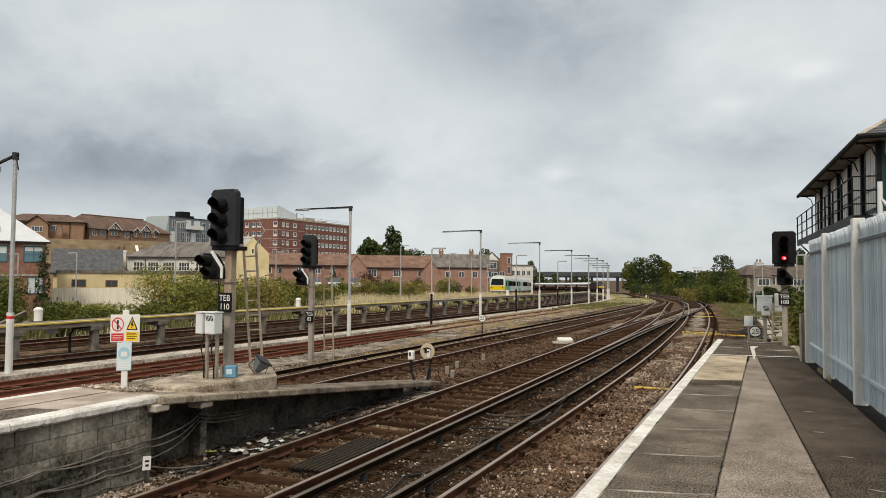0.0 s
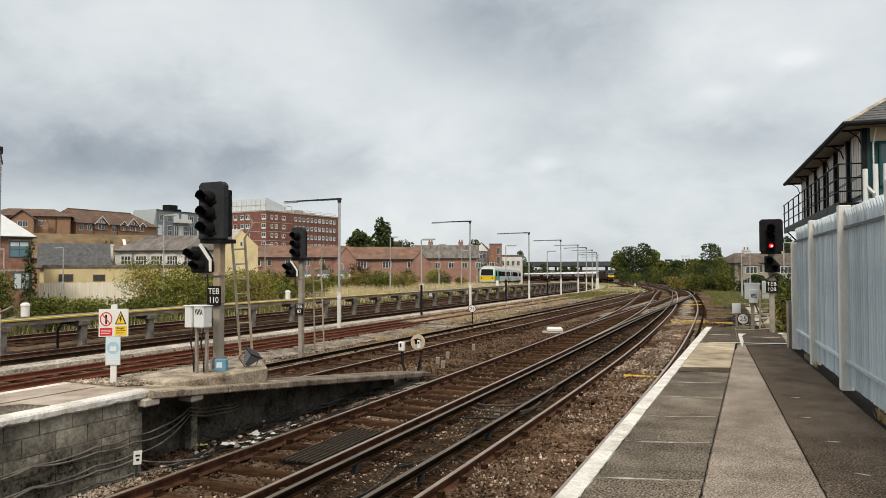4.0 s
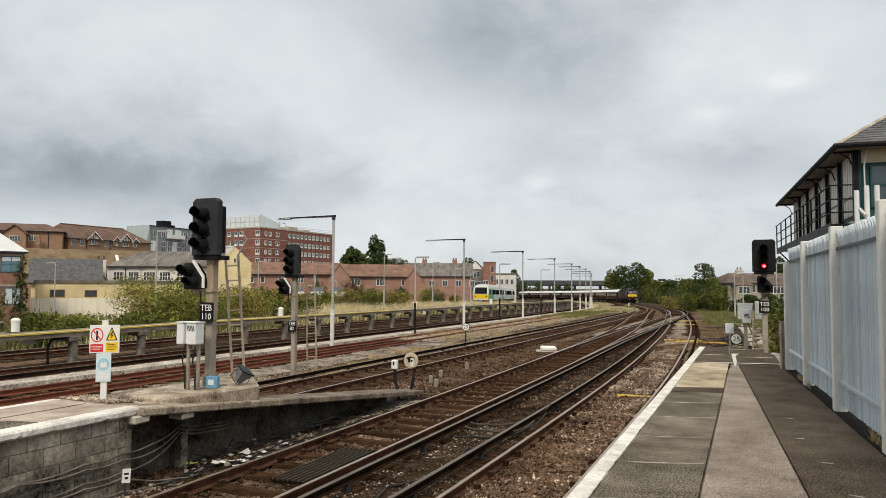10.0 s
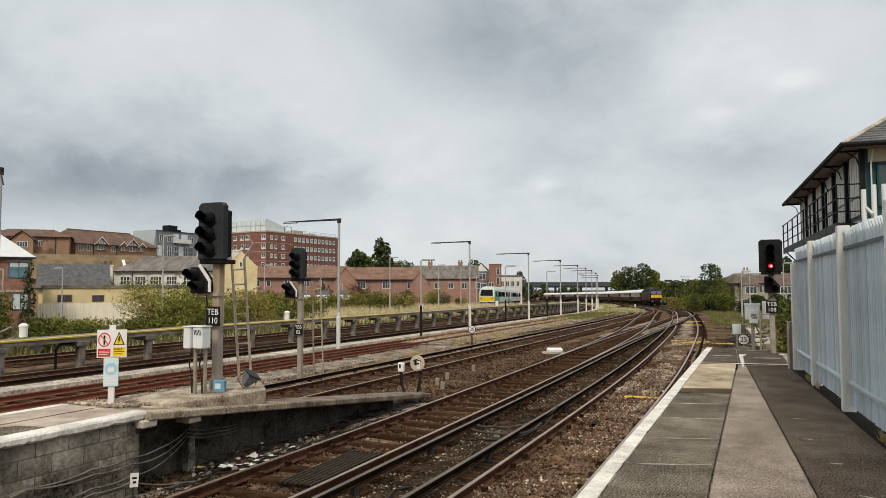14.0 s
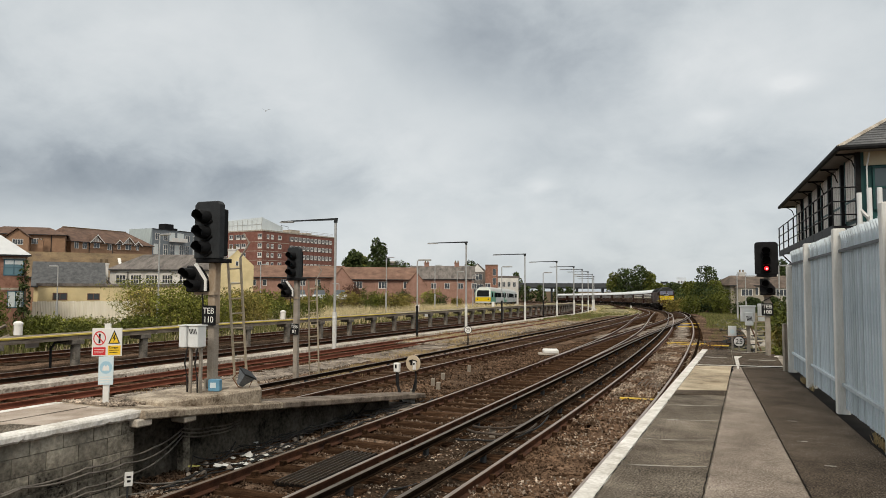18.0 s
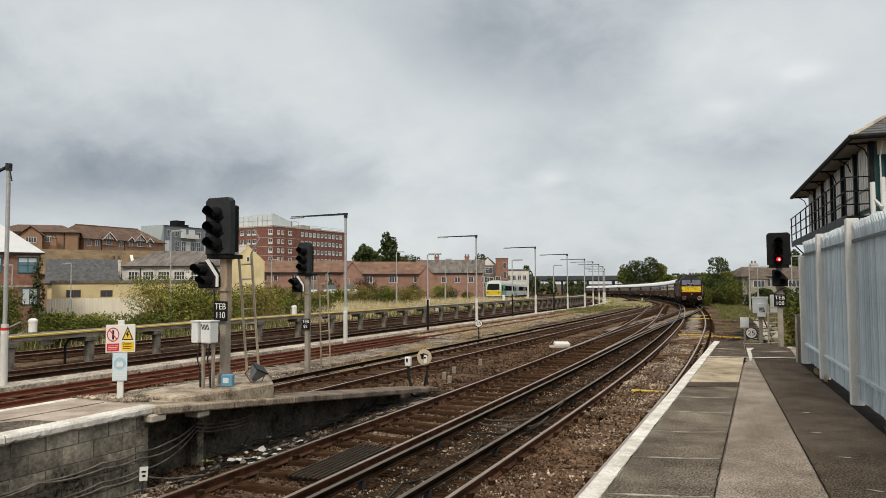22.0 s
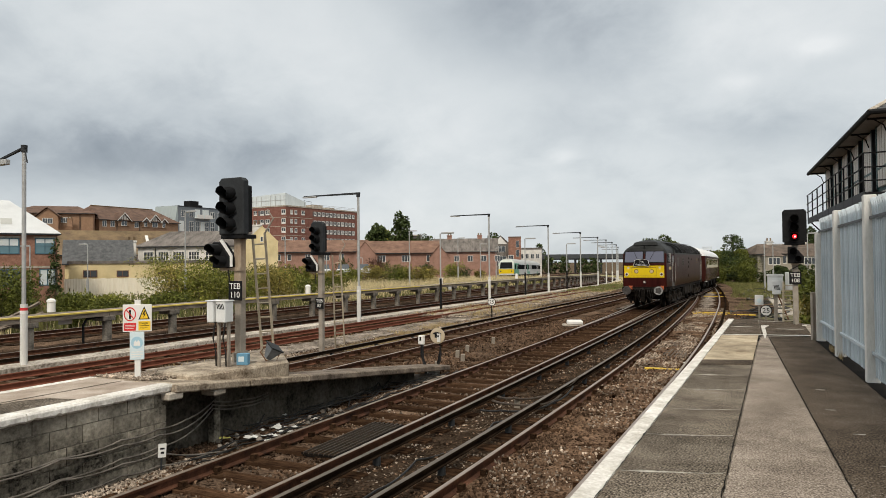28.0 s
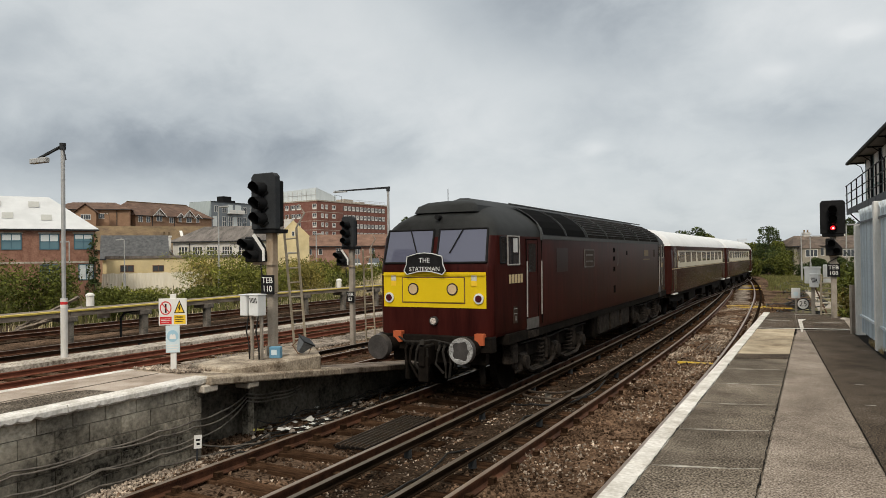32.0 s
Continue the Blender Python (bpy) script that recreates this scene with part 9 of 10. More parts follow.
t = building("far_terrace", "pale grey terrace houses in the distance", "house", (-70.3, 192.5), 18, 6.6, 8, -0.42, 6.2, 6.7, "render", "tilegrey", "flat", 0.1, [(0.5 + 1.5 * k, 3.6, 0.8, 1.3) for k in range(4)])
# parked cars by the terrace
M["bridgesteel"] = material("dark_bridge_steel", [(0.05, 0.055, 0.06), (0.08, 0.085, 0.09)], 0.7, scale=0.5, bump=0.1)
M["carwhite"] = material("white_car_paint", [(0.6, 0.62, 0.63), (0.7, 0.72, 0.73)], 0.3, bump=0)
for k in range(3):
    c = thing("parked_car", "pale parked car beside the low brick terrace", "car", m=pose(-51.4 + 1.95 * k, 71.0 + 1.4 * k, 1.2, 0, 0, 126), group="parked cars")
    part("body", Geo().box(-2.05, -0.83, 0.28, 2.05, 0.83, 0.85), "carwhite", c, bevel=0.15, segments=2)
    part("cabin", Geo().add([(-1.5, -0.72, 0.83), (1.2, -0.72, 0.83), (1.2, 0.72, 0.83), (-1.5, 0.72, 0.83), (-1.1, -0.6, 1.4), (0.6, -0.6, 1.4), (0.6, 0.6, 1.4), (-1.1, 0.6, 1.4)], [(0, 1, 5, 4), (1, 2, 6, 5), (2, 3, 7, 6), (3, 0, 4, 7), (4, 5, 6, 7)]), "farglass", c)
    for x in (-1.3, 1.3):
        for y in (-0.75, 0.75):
            part("wheel", Geo().tube([(x, y - 0.1, 0.3), (x, y + 0.1, 0.3)], 0.3, 14), "black", c)
tagged(part("car_park_bank", Geo().prism([(-72, 55), (-38, 72), (-42, 82), (-75, 90)], -1.2, 1.2), "ground"), "raised earth bank at the low houses", "bank", kind="structure")

# bridge across the far curve
t = thing("road_bridge", "long dark road bridge across the far tracks", "bridge", m=pose(-175, 362, 0, 0, 0, 16))
part("deck", Geo().box(-60, 0, 3.4, 150, 8, 5.5), "darkgrey", t)
part("parapet", Geo().box(-60, -0.2, 4.1, 150, 0.2, 6.5), "bridgesteel", t)
for x in np.arange(-55, 150, 14.0):
    part("pier", Geo().box(x, 1, -4.5, x + 1.2, 7, 3.5), "darkgrey", t)


# ---- trees, shrubs and grasses ----
def leaf_material(name, colors, vary=0.3):
    m = material(name, colors, 0.7, scale=0.7, fine=4, bump=0, vary=vary, spec=0.08, contrast=0.16)
    return m


M["leafgreen"] = leaf_material("green_leaves", [(0.028, 0.041, 0.008), (0.128, 0.145, 0.024), (0.33, 0.325, 0.068)], 0.45)
M["leafolive"] = leaf_material("olive_leaves", [(0.05, 0.047, 0.01), (0.2, 0.178, 0.034), (0.43, 0.35, 0.1)], 0.45)
M["leafdark"] = leaf_material("dark_leaves", [(0.014, 0.026, 0.009), (0.045, 0.066, 0.022), (0.09, 0.115, 0.04)], 0.4)
M["leafmid"] = leaf_material("mid_green_leaves", [(0.022, 0.034, 0.008), (0.075, 0.098, 0.018), (0.18, 0.19, 0.04)], 0.45)
M["leafbrown"] = leaf_material("russet_leaves", [(0.07, 0.035, 0.025), (0.12, 0.06, 0.04)])
M["bark"] = material("bark", [(0.05, 0.04, 0.03), (0.11, 0.09, 0.07)], 0.95, scale=8, bump=0.6)
M["straw"] = leaf_material("dry_grass_blades", [(0.38, 0.3, 0.15), (0.6, 0.5, 0.28), (0.74, 0.64, 0.4)], 0.3)
M["drystem"] = leaf_material("dry_brown_stems", [(0.2, 0.14, 0.065), (0.34, 0.25, 0.12), (0.48, 0.37, 0.2)], 0.3)
M["greenblade"] = leaf_material("green_grass_blades", [(0.07, 0.09, 0.025), (0.14, 0.15, 0.045), (0.22, 0.2, 0.08)], 0.35)


def leaves(g, blobs, n, size, rng):
    """Scatters small folded leaves through blobs of (centre, radii), denser towards their skins."""
    vol = [(b[1][0] * b[1][1] * b[1][2]) ** 0.75 for b in blobs]
    for c, r in rng.choices(blobs, vol, k=n):
        d = Vector((rng.gauss(0, 1), rng.gauss(0, 1), rng.gauss(0, 1))).normalized() * rng.uniform(0.55, 1.06) ** 0.6
        p = Vector((c[0] + d.x * r[0], c[1] + d.y * r[1], c[2] + d.z * r[2]))
        s = size * rng.uniform(0.6, 1.5)
        m = Euler((rng.uniform(-1.2, 1.2), rng.uniform(-1.2, 1.2), rng.uniform(0, 6.3))).to_matrix()
        a, b = m @ Vector((s, 0, 0)), m @ Vector((0, s * 0.55, s * 0.12))
        g.add([p - a, p - b, p + a, p + b], [(0, 1, 2, 3)])


def make_shrub(x, y, w, h, seed, mat="leafgreen", n=900, size=0.1, label="dense wild shrub with small green leaves", z=-0.42):
    rng = random.Random(seed)
    z, h = z + float(fall(y)), h - 0.6 * float(fall(y))
    t = thing("shrub", label, "shrub", m=pose(x, y, z), group="shrubs along the sidings")
    blobs = []
    for k in range(7):
        a, q = rng.uniform(0, 6.3), rng.uniform(0.1, 0.85) * w / 2
        top = Vector((q * math.cos(a), q * math.sin(a), h * rng.uniform(0.5, 0.86)))
        part("stem", Geo().tube([(0.1 * math.cos(a), 0.1 * math.sin(a), 0), top * 0.5 + Vector((rng.uniform(-0.1, 0.1), 0, 0)), top], 0.035, 5, r1=0.008), "bark", t)
        blobs.append((top, (w * rng.uniform(0.2, 0.34), w * rng.uniform(0.2, 0.34), h * rng.uniform(0.2, 0.34))))
        blobs.append((top * 0.55, (w * 0.28, w * 0.28, h * 0.3)))
        for _ in range(3):
            # small tufts that break the outline
            c = top + Vector((rng.uniform(-0.26, 0.26) * w, rng.uniform(-0.26, 0.26) * w, rng.uniform(-0.05, 0.3) * h))
            blobs.append((c, (w * rng.uniform(0.06, 0.13), w * rng.uniform(0.06, 0.13), h * rng.uniform(0.06, 0.13))))
    g = Geo()
    leaves(g, blobs, n, size, rng)
    # shoots that stand out of the outline
    for k in range(26):
        c, r = rng.choice(blobs)
        d = Vector((rng.gauss(0, 1), rng.gauss(0, 1), abs(rng.gauss(0, 1)))).normalized()
        for i in range(9):
            f = 0.9 + i * 0.05
            p = Vector((c[0] + d.x * r[0] * f, c[1] + d.y * r[1] * f, c[2] + d.z * r[2] * f + 0.02 * i))
            s = size * 0.9
            m = Euler((rng.uniform(-1, 1), rng.uniform(-1, 1), rng.uniform(0, 6.3))).to_matrix()
            g.add([p - m @ Vector((s, 0, 0)), p - m @ Vector((0, s * 0.5, 0)), p + m @ Vector((s, 0, 0)), p + m @ Vector((0, s * 0.5, 0))], [(0, 1, 2, 3)])
    part("foliage", g, mat, t)
    return t


def make_tree(x, y, h, w, seed, mat="leafgreen", n=2600, size=0.22, trunk=0.3, label="broad leafy tree", z=-0.42, low=0.25):
    rng = random.Random(seed)
    z, h = z + float(fall(y)), h - float(fall(y))
    t = thing("tree", label, "tree", m=pose(x, y, z))
    part("trunk", Geo().tube([(0, 0, 0), (0.05 * h * rng.uniform(-0.4, 0.4), 0, h * 0.35), (0, 0, h * 0.75)], trunk, 8, r1=trunk * 0.25), "bark", t)
    blobs = []
    for k in range(13):
        a = k * 2.4
        f = (k + 0.5) / 13
        q = w / 2 * math.sin(math.pi * (0.2 + 0.72 * f)) * rng.uniform(0.35, 0.78)
        top = Vector((q * math.cos(a), q * math.sin(a), h * (low + (0.93 - low) * f)))
        part("limb", Geo().tube([(0, 0, h * (0.2 + 0.45 * f)), top * 0.6 + Vector((0, 0, h * 0.12)), top], trunk * 0.35, 5, r1=0.02), "bark", t)
        k2 = rng.uniform(0.15, 0.26)
        blobs.append((top, (w * k2, w * k2, h * rng.uniform(0.09, 0.16))))
    g = Geo()
    leaves(g, blobs, n, size, rng)
    part("crown", g, mat, t)
    return t


rngv = random.Random(77)
# the hedge of shrubs behind the walkway
row = [(-33.5, 17.5, 4.2, 3.1), (-36.5, 20.5, 4.5, 3.3), (-33.6, 20.6, 3.2, 2.7), (-36.2, 23.4, 3.0, 2.9), (-33.0, 23.6, 2.6, 1.7), (-37.0, 26.5, 3.4, 1.2), (-34.0, 27.2, 3.2, 1.15), (-37.5, 29.5, 3.8, 1.3), (-33.6, 30.2, 3.2, 1.4), (-36.6, 34.2, 3.6, 2.9), (-33.8, 33.6, 4.2, 3.0), (-35.8, 36.8, 4.4, 3.6), (-32.8, 36.6, 3.6, 2.6), (-36.6, 40.6, 4.4, 3.0), (-33.2, 40.2, 4.0, 2.7), (-35.8, 44.2, 4.2, 2.7), (-32.8, 44.0, 3.6, 2.1), (-37.6, 47.6, 3.8, 2.3), (-36.0, 51.5, 3.4, 2.0), (-39.5, 55.0, 3.6, 2.1), (-40.5, 37.5, 4.4, 3.9), (-41, 43.5, 4.2, 3.0), (-41.5, 50, 4.0, 2.6), (-30.5, 15.0, 3.0, 1.8), (-38.5, 16.5, 4.5, 3.2), (-41, 21.5, 4.5, 3.2)]
for i, (x, y, w, h) in enumerate(row):
    mat = "leafmid" if i < 5 else ("leafgreen", "leafmid", "leafgreen", "leafmid", "leafolive")[i % 5]
    make_shrub(x, y, w, h, 100 + i, mat, 4200, 0.062, "dense wild shrub with small olive leaves" if mat == "leafolive" else "dense wild shrub with small green leaves")
for i, (x, y, w, h, mat) in enumerate(((-43, 60, 3.2, 1.9, "leafolive"), (-46, 66, 3.0, 2.2, "leafgreen"), (-44, 72, 3.0, 2.0, "leafgreen"), (-43.2, 80, 2.6, 2.1, "leafolive"), (-41.2, 87, 3.0, 2.9, "leafgreen"), (-46, 88, 3.4, 2.8, "leafdark"), (-48.5, 78, 3.0, 3.8, "leafbrown"), (-50.5, 83, 3.0, 3.6, "leafdark"), (-44.6, 97, 3.4, 2.4, "leafdark"), (-40.8, 95, 2.2, 1.8, "leafolive"), (-52, 76, 2.2, 3.2, "leafdark"))):
    make_shrub(x, y, w, h, 200 + i, mat, 2200, 0.085, "rounded russet shrub by the houses" if mat == "leafbrown" else "wild shrub in dry grass")
# a thicket along the car park bank
for i in range(11):
    f = i / 10
    make_shrub(-54.5 + 16.5 * f + rngv.uniform(-0.6, 0.6), 62.6 + 9.6 * f + rngv.uniform(-0.5, 0.5), rngv.uniform(2.8, 3.8), rngv.uniform(2.0, 2.7), 250 + i, ("leafgreen", "leafolive", "leafmid")[i % 3], 2400, 0.085, "wild shrub along the foot of the bank")
# ivy on the workshop's corner
iv = thing("ivy", "dark ivy climbing the corner of the brick workshop", "ivy", m=pose(-50.8, 35.3, -0.42))
g = Geo()
leaves(g, [((0, 0, 0.8), (0.7, 0.6, 1.0)), ((0, 0, 2.4), (0.5, 0.5, 1.2)), ((-0.1, 0, 3.8), (0.35, 0.4, 0.9)), ((0.1, 0, 4.8), (0.25, 0.3, 0.5))], 900, 0.1, random.Random(3))
part("foliage", g, "leafdark", iv)
part("stem", Geo().tube([(0, 0, 0), (0.1, 0.1, 2.5), (0, 0, 5.0)], 0.05, 5), "bark", iv)

# trees behind the houses and along the far curve
make_tree(-75.1, 132.2, 13.6, 6.2, 31, "leafdark", 3000, 0.3, 0.35, "tall dark conical evergreen tree", low=0.12)
make_tree(-83.6, 159.4, 10.1, 9.0, 32, "leafdark", 2000, 0.3, 0.3, "dark evergreen tree behind houses", low=0.2)
make_tree(-94.1, 153.4, 8.2, 7.0, 33, "leafdark", 1800, 0.4, 0.4, "distant dark green tree on the hill", z=4.5)
make_tree(-100.5, 166, 7.6, 7.0, 34, "leafgreen", 1800, 0.4, 0.4, "distant leafy tree on the hill", z=4.5)
make_tree(-89.5, 160, 6.4, 7.0, 35, "leafdark", 1600, 0.4, 0.4, "distant dark green tree on the hill", z=3)
make_tree(-113, 280, 12.5, 9, 36, "leafdark", 1500, 0.5, 0.4, "distant rounded tree beyond the roofs", z=2)
make_tree(-135.6, 408.0, 14.0, 8.0, 37, "leafdark", 1800, 0.5, 0.3, "dark rounded tree beyond the road bridge", low=0.2)
for i, (x, y, h, w, mat) in enumerate(((-48.4, 260, 9.6, 8, "leafmid"), (-44.2, 257, 11.2, 9, "leafdark"), (-38.4, 256, 12.0, 9, "leafdark"), (-35.8, 257, 9.8, 7, "leafmid"))):
    make_tree(x, y, h, w, 50 + i, mat, 2600, 0.34, 0.35, "broad leafy tree beside the far curve", low=0.12)
for i, (x, y, h, w, mat) in enumerate(((-7.7, 120, 7.2, 5.8, "leafdark"), (-6.2, 116, 4.8, 4.0, "leafmid"), (-10.2, 128, 4.8, 4.4, "leafmid"), (-1.0, 108, 2.2, 3.2, "leafdark"), (1.6, 104, 2.4, 3.4, "leafdark"), (-15.5, 178, 5.0, 7, "leafmid"), (-20.5, 192, 5.2, 8, "leafdark"), (-26, 207, 5.4, 8, "leafmid"), (-11, 160, 4.6, 7, "leafdark"), (4.2, 150, 9, 6, "leafdark"))):
    make_tree(x, y, h, w, 60 + i, mat, 4200, 0.14 if y < 130 else 0.24, 0.22, "leafy tree beyond the platform end", low=0.08)
for i, (x, y, w, h, mat) in enumerate(((-4.9, 105, 4.2, 3.4, "leafmid"), (-2.4, 103, 3.0, 1.6, "leafdark"), (-6.2, 108, 3.4, 3.4, "leafdark"), (2.2, 66, 2.6, 2.2, "leafmid"), (1.2, 52, 2.6, 2.2, "leafmid"), (1.5, 44, 2.4, 2.0, "leafmid"), (1.4, 36, 1.8, 1.7, "leafmid"), (0.9, 29.5, 1.5, 1.5, "leafolive"), (0.8, 25.6, 1.2, 1.3, "leafmid"), (0.75, 20.2, 0.9, 1.0, "leafolive"), (0.8, 22.6, 1.0, 1.3, "leafmid"), (2.2, 47, 3, 3.2, "leafdark"), (-9, 105, 3, 2.2, "leafmid"), (-12.5, 118, 4, 2.4, "leafolive"))):
    make_shrub(x, y, w, h, 300 + i, mat, 1100 if y < 90 else 2600, 0.07 if y < 40 else 0.1, "wild green shrub beyond the platform end")
for i in range(16):
    y = 120 + i * 9.0
    make_shrub(6.4 + float(main_line(y)) + rngv.uniform(-0.5, 3.5), y, 5.5, rngv.uniform(2.2, 3.8), 400 + i, ("leafmid", "leafdark", "leafdark")[i % 3], 900, 0.16, "trackside shrub along the far curve")


def blades(name, label, spots, h, mat, seed, width=0.012):
    """Upright blades at the spots of (x, y, z)."""
    rng = random.Random(seed)
    g = Geo()
    for x, y, z in spots:
        hh, a = h * rng.uniform(0.5, 1.3), rng.uniform(0, 6.3)
        dx, dy = math.cos(a) * width, math.sin(a) * width
        lx, ly = rng.uniform(-0.35, 0.35) * hh, rng.uniform(-0.35, 0.35) * hh
        g.add([(x - dx, y - dy, z), (x + dx, y + dy, z), (x + lx, y + ly, z + hh)], [(0, 1, 2)])
    return tagged(part(name, g, mat), label, "grass", kind="stuff")


def scatter(n, x0, x1, y0, y1, seed, z=-0.42, line=None, keep=0.0):
    rng = random.Random(seed)
    out = []
    while len(out) < n:
        x, y = rng.uniform(x0, x1), rng.uniform(y0, y1)
        if noise.noise(Vector((x * 0.5, y * 0.5, seed))) < keep:
            continue
        out.append((x + (float(line(y)) if line else 0), y, z + float(fall(y))))
    return out


blades("dry_grass", "tall straw-coloured dry grass beyond the walkway", scatter(30000, -46, -31, 42, 112, 1, line=bend, keep=-0.25), 1.25, "straw", 1, 0.03)
blades("dry_grass", "tall straw-coloured dry grass between the shrubs", scatter(1800, -42, -29, 12, 44, 2, keep=0.0), 0.6, "straw", 2, 0.02)
blades("green_grass", "rough green grass beyond the walkway", scatter(12000, -46, -29, 20, 110, 3, line=bend, keep=0.02), 1.0, "greenblade", 3, 0.035)
blades("verge_grass", "yellow-green grass on the verge between tracks", scatter(9000, -18.5, -12.5, 84, 190, 4, z=-0.05, line=bend, keep=0.0), 0.22, "greenblade", 4, 0.05)
blades("verge_grass", "bright green grass on the overgrown siding", scatter(5200, -19.0, -15.2, 64, 100, 41, z=-0.1, line=bend, keep=0.0), 0.2, "greenblade", 41, 0.04)
blades("verge_grass", "straw-coloured grass on the verge between tracks", scatter(4200, -19.0, -12.5, 84, 190, 42, z=-0.05, line=bend, keep=0.05), 0.24, "straw", 42, 0.05)
blades("siding_weeds", "dry brown weeds over the overgrown siding", scatter(3600, -19.0, -14.6, 34, 70, 44, z=-0.12, line=bend, keep=0.0), 0.16, "drystem", 44, 0.02)
blades("siding_weeds", "low dry orange-brown weeds on the ballast", scatter(9000, -15.2, -12.2, 18, 44, 15, z=-0.2, line=lambda y: float(bend(y)), keep=0.05), 0.1, "drystem", 15, 0.014)
blades("siding_weeds", "straw-coloured weeds along the disused siding", scatter(1500, -16.4, -13.4, 12, 62, 5, z=-0.2, line=bend, keep=0.1), 0.13, "drystem", 5, 0.012)
blades("platform_end_grass", "rough grass beyond the platform end", scatter(9000, -3.0, 4.5, 44, 92, 6, keep=-0.1), 0.35, "greenblade", 6, 0.02)
blades("platform_end_grass", "rough weeds beside the fence foot", scatter(2500, 0.3, 2.0, 18.5, 44, 7, keep=-0.2), 0.35, "greenblade", 7, 0.01)
blades("fence_foot_weeds", "dry weeds growing along the fence foot", [(fence_x(y) + dx, y, DECK - 0.02) for x, y, z in scatter(420, 0, 1, 8.0, 17.6, 71, keep=0.05) for dx in (0.02 + 0.1 * x,)], 0.12, "drystem", 71, 0.006)
# grass bank and pale path beyond the platform end
bank = part("grass_bank", sheet(np.arange(-3.7, 8.1, 0.6), np.arange(34.0, 118.0, 1.5), lambda x, y: -0.9 if x < -1.5 and y < 58 else -0.34 + float(fall(y)) + 0.16 * min(1.0, max(0.0, x + 0.8)) + lumps(x, y, 0.1, 0.7), lambda y: -0.3 - 0.0016 * max(0.0, y - 40) ** 2 / 1.2 * 0.8), "grass")
tagged(bank, "rough green grass bank beyond the platform end", "grass", kind="structure")
blades("platform_end_grass", "rough green grass on the bank", scatter(13000, -3.4, 6.0, 58, 114, 8, z=-0.25, line=lambda y: -0.3 - 0.00107 * max(0.0, y - 40) ** 2, keep=-0.3), 0.28, "greenblade", 8, 0.04)
tagged(part("lineside_path", sweep([Vector(p) for p in ((0.15, 37, -0.2), (-0.2, 44.5, -0.2), (-0.75, 54, -0.18), (-1.5, 64, -0.2), (-2.4, 68.5, -0.22), (-4.2, 73, -0.26))], [(-0.45, -0.2), (0.45, -0.2), (0.43, 0.02), (-0.43, 0.02)]), "palecrete"), "pale concrete path beyond the platform end", "path", kind="structure")
t = thing("timber_heap", "heap of weathered timber frames among the shrubs", "timber", m=pose(-29.8, 18.6, -0.42, 0, 0, 40))
for k in range(7):
    rg = random.Random(500 + k)
    part("beam", Geo().tube([(rg.uniform(-1.6, -0.6), rg.uniform(-0.4, 0.4), rg.uniform(0, 0.8)), (rg.uniform(0.4, 1.6), rg.uniform(-0.4, 0.4), rg.uniform(0.8, 1.8))], 0.07, 4), "timber", t)

for i in range(14):
    make_tree(-214 + 9.5 * i + rngv.uniform(-2, 2), 392 + rngv.uniform(-8, 14) - i * 1.5, rngv.uniform(4.5, 7.0), 9.0, 520 + i, "leafdark", 700, 0.55, 0.3, "distant tree beyond the road bridge", low=0.05)
M["tiledark"] = material("dark_brown_roof_tiles", [(0.05, 0.038, 0.03), (0.105, 0.08, 0.064), (0.19, 0.145, 0.115)], 0.85, scale=0.9, fine=10, bump=0.3, broad=(0.3, 0.4))
M["agedrender"] = material("aged_cream_render", [(0.22, 0.2, 0.16), (0.4, 0.365, 0.3)], 0.85, scale=0.9, bump=0.15, broad=(0.4, 0.35))
# terrace of houses and distant blocks beyond the platform end
ws = [(1.0 + 2.3 * k, 2.1, 0.9, 1.1) for k in range(6)]
t = building("far_house_row", "grey terraced houses with dark slate roofs and chimneys", "house", (-4.2, 116), 24, 20, 8, -0.42, 3.5, 5.0, "agedrender", "tiledark", "hip", 0.3, ws, inset=1.6)
for x in (3.4, 8.6, 13.8):
    chimney(t, x, 4, 5.3, 0.75, "render")
for x in (0.6, 5.8, 11.0):
    # bay fronts with their own hipped roofs
    bay = part("bay", Geo().box(x, -1.4, -0.6, x + 2.6, 0.0, 3.6), "agedrender", t)
    part("bay_roof", Geo().add([(x - 0.2, -1.6, 3.6), (x + 2.8, -1.6, 3.6), (x + 2.8, 2.6, 3.6), (x - 0.2, 2.6, 3.6), (x + 1.3, -0.2, 4.75), (x + 1.3, 2.9, 4.9)], [(0, 1, 4), (1, 2, 5, 4), (3, 0, 4, 5), (2, 3, 5), (3, 2, 1, 0)]), "tiledark", bay)
    window(t, x + 0.5, 2.4, 1.6, 0.95, y=-1.4, cols=3)
M["bluewhite"] = material("bluish_white_cladding", [(0.62, 0.68, 0.74), (0.74, 0.8, 0.86)], 0.6, scale=0.8, bump=0.05)
building("distant_block", "bluish white distant block above the trees", "building", (-34.0, 328), 6, 4.0, 8, -0.42, 8.1, 8.45, "bluewhite", "bluewhite", "flat", 0.1, [(0.5 + 1.2 * k, 6.0, 0.7, 0.9) for k in range(3)])
building("distant_block", "low white distant building behind trees", "building", (-44.0, 326), 6, 5.2, 8, -0.42, 5.4, 5.7, "bluewhite", "bluewhite", "flat", 0.1)
building("distant_block", "dark distant building behind trees", "building", (-41.6, 333), 6, 3.2, 8, -0.42, 6.4, 6.7, "darkgrey", "darkgrey", "flat", 0.1)
t = thing("relay_cabinet", "white equipment cabinet beside the far track", "equipment box", m=pose(-10.3, 124.6, -0.42 + float(fall(124.6))))
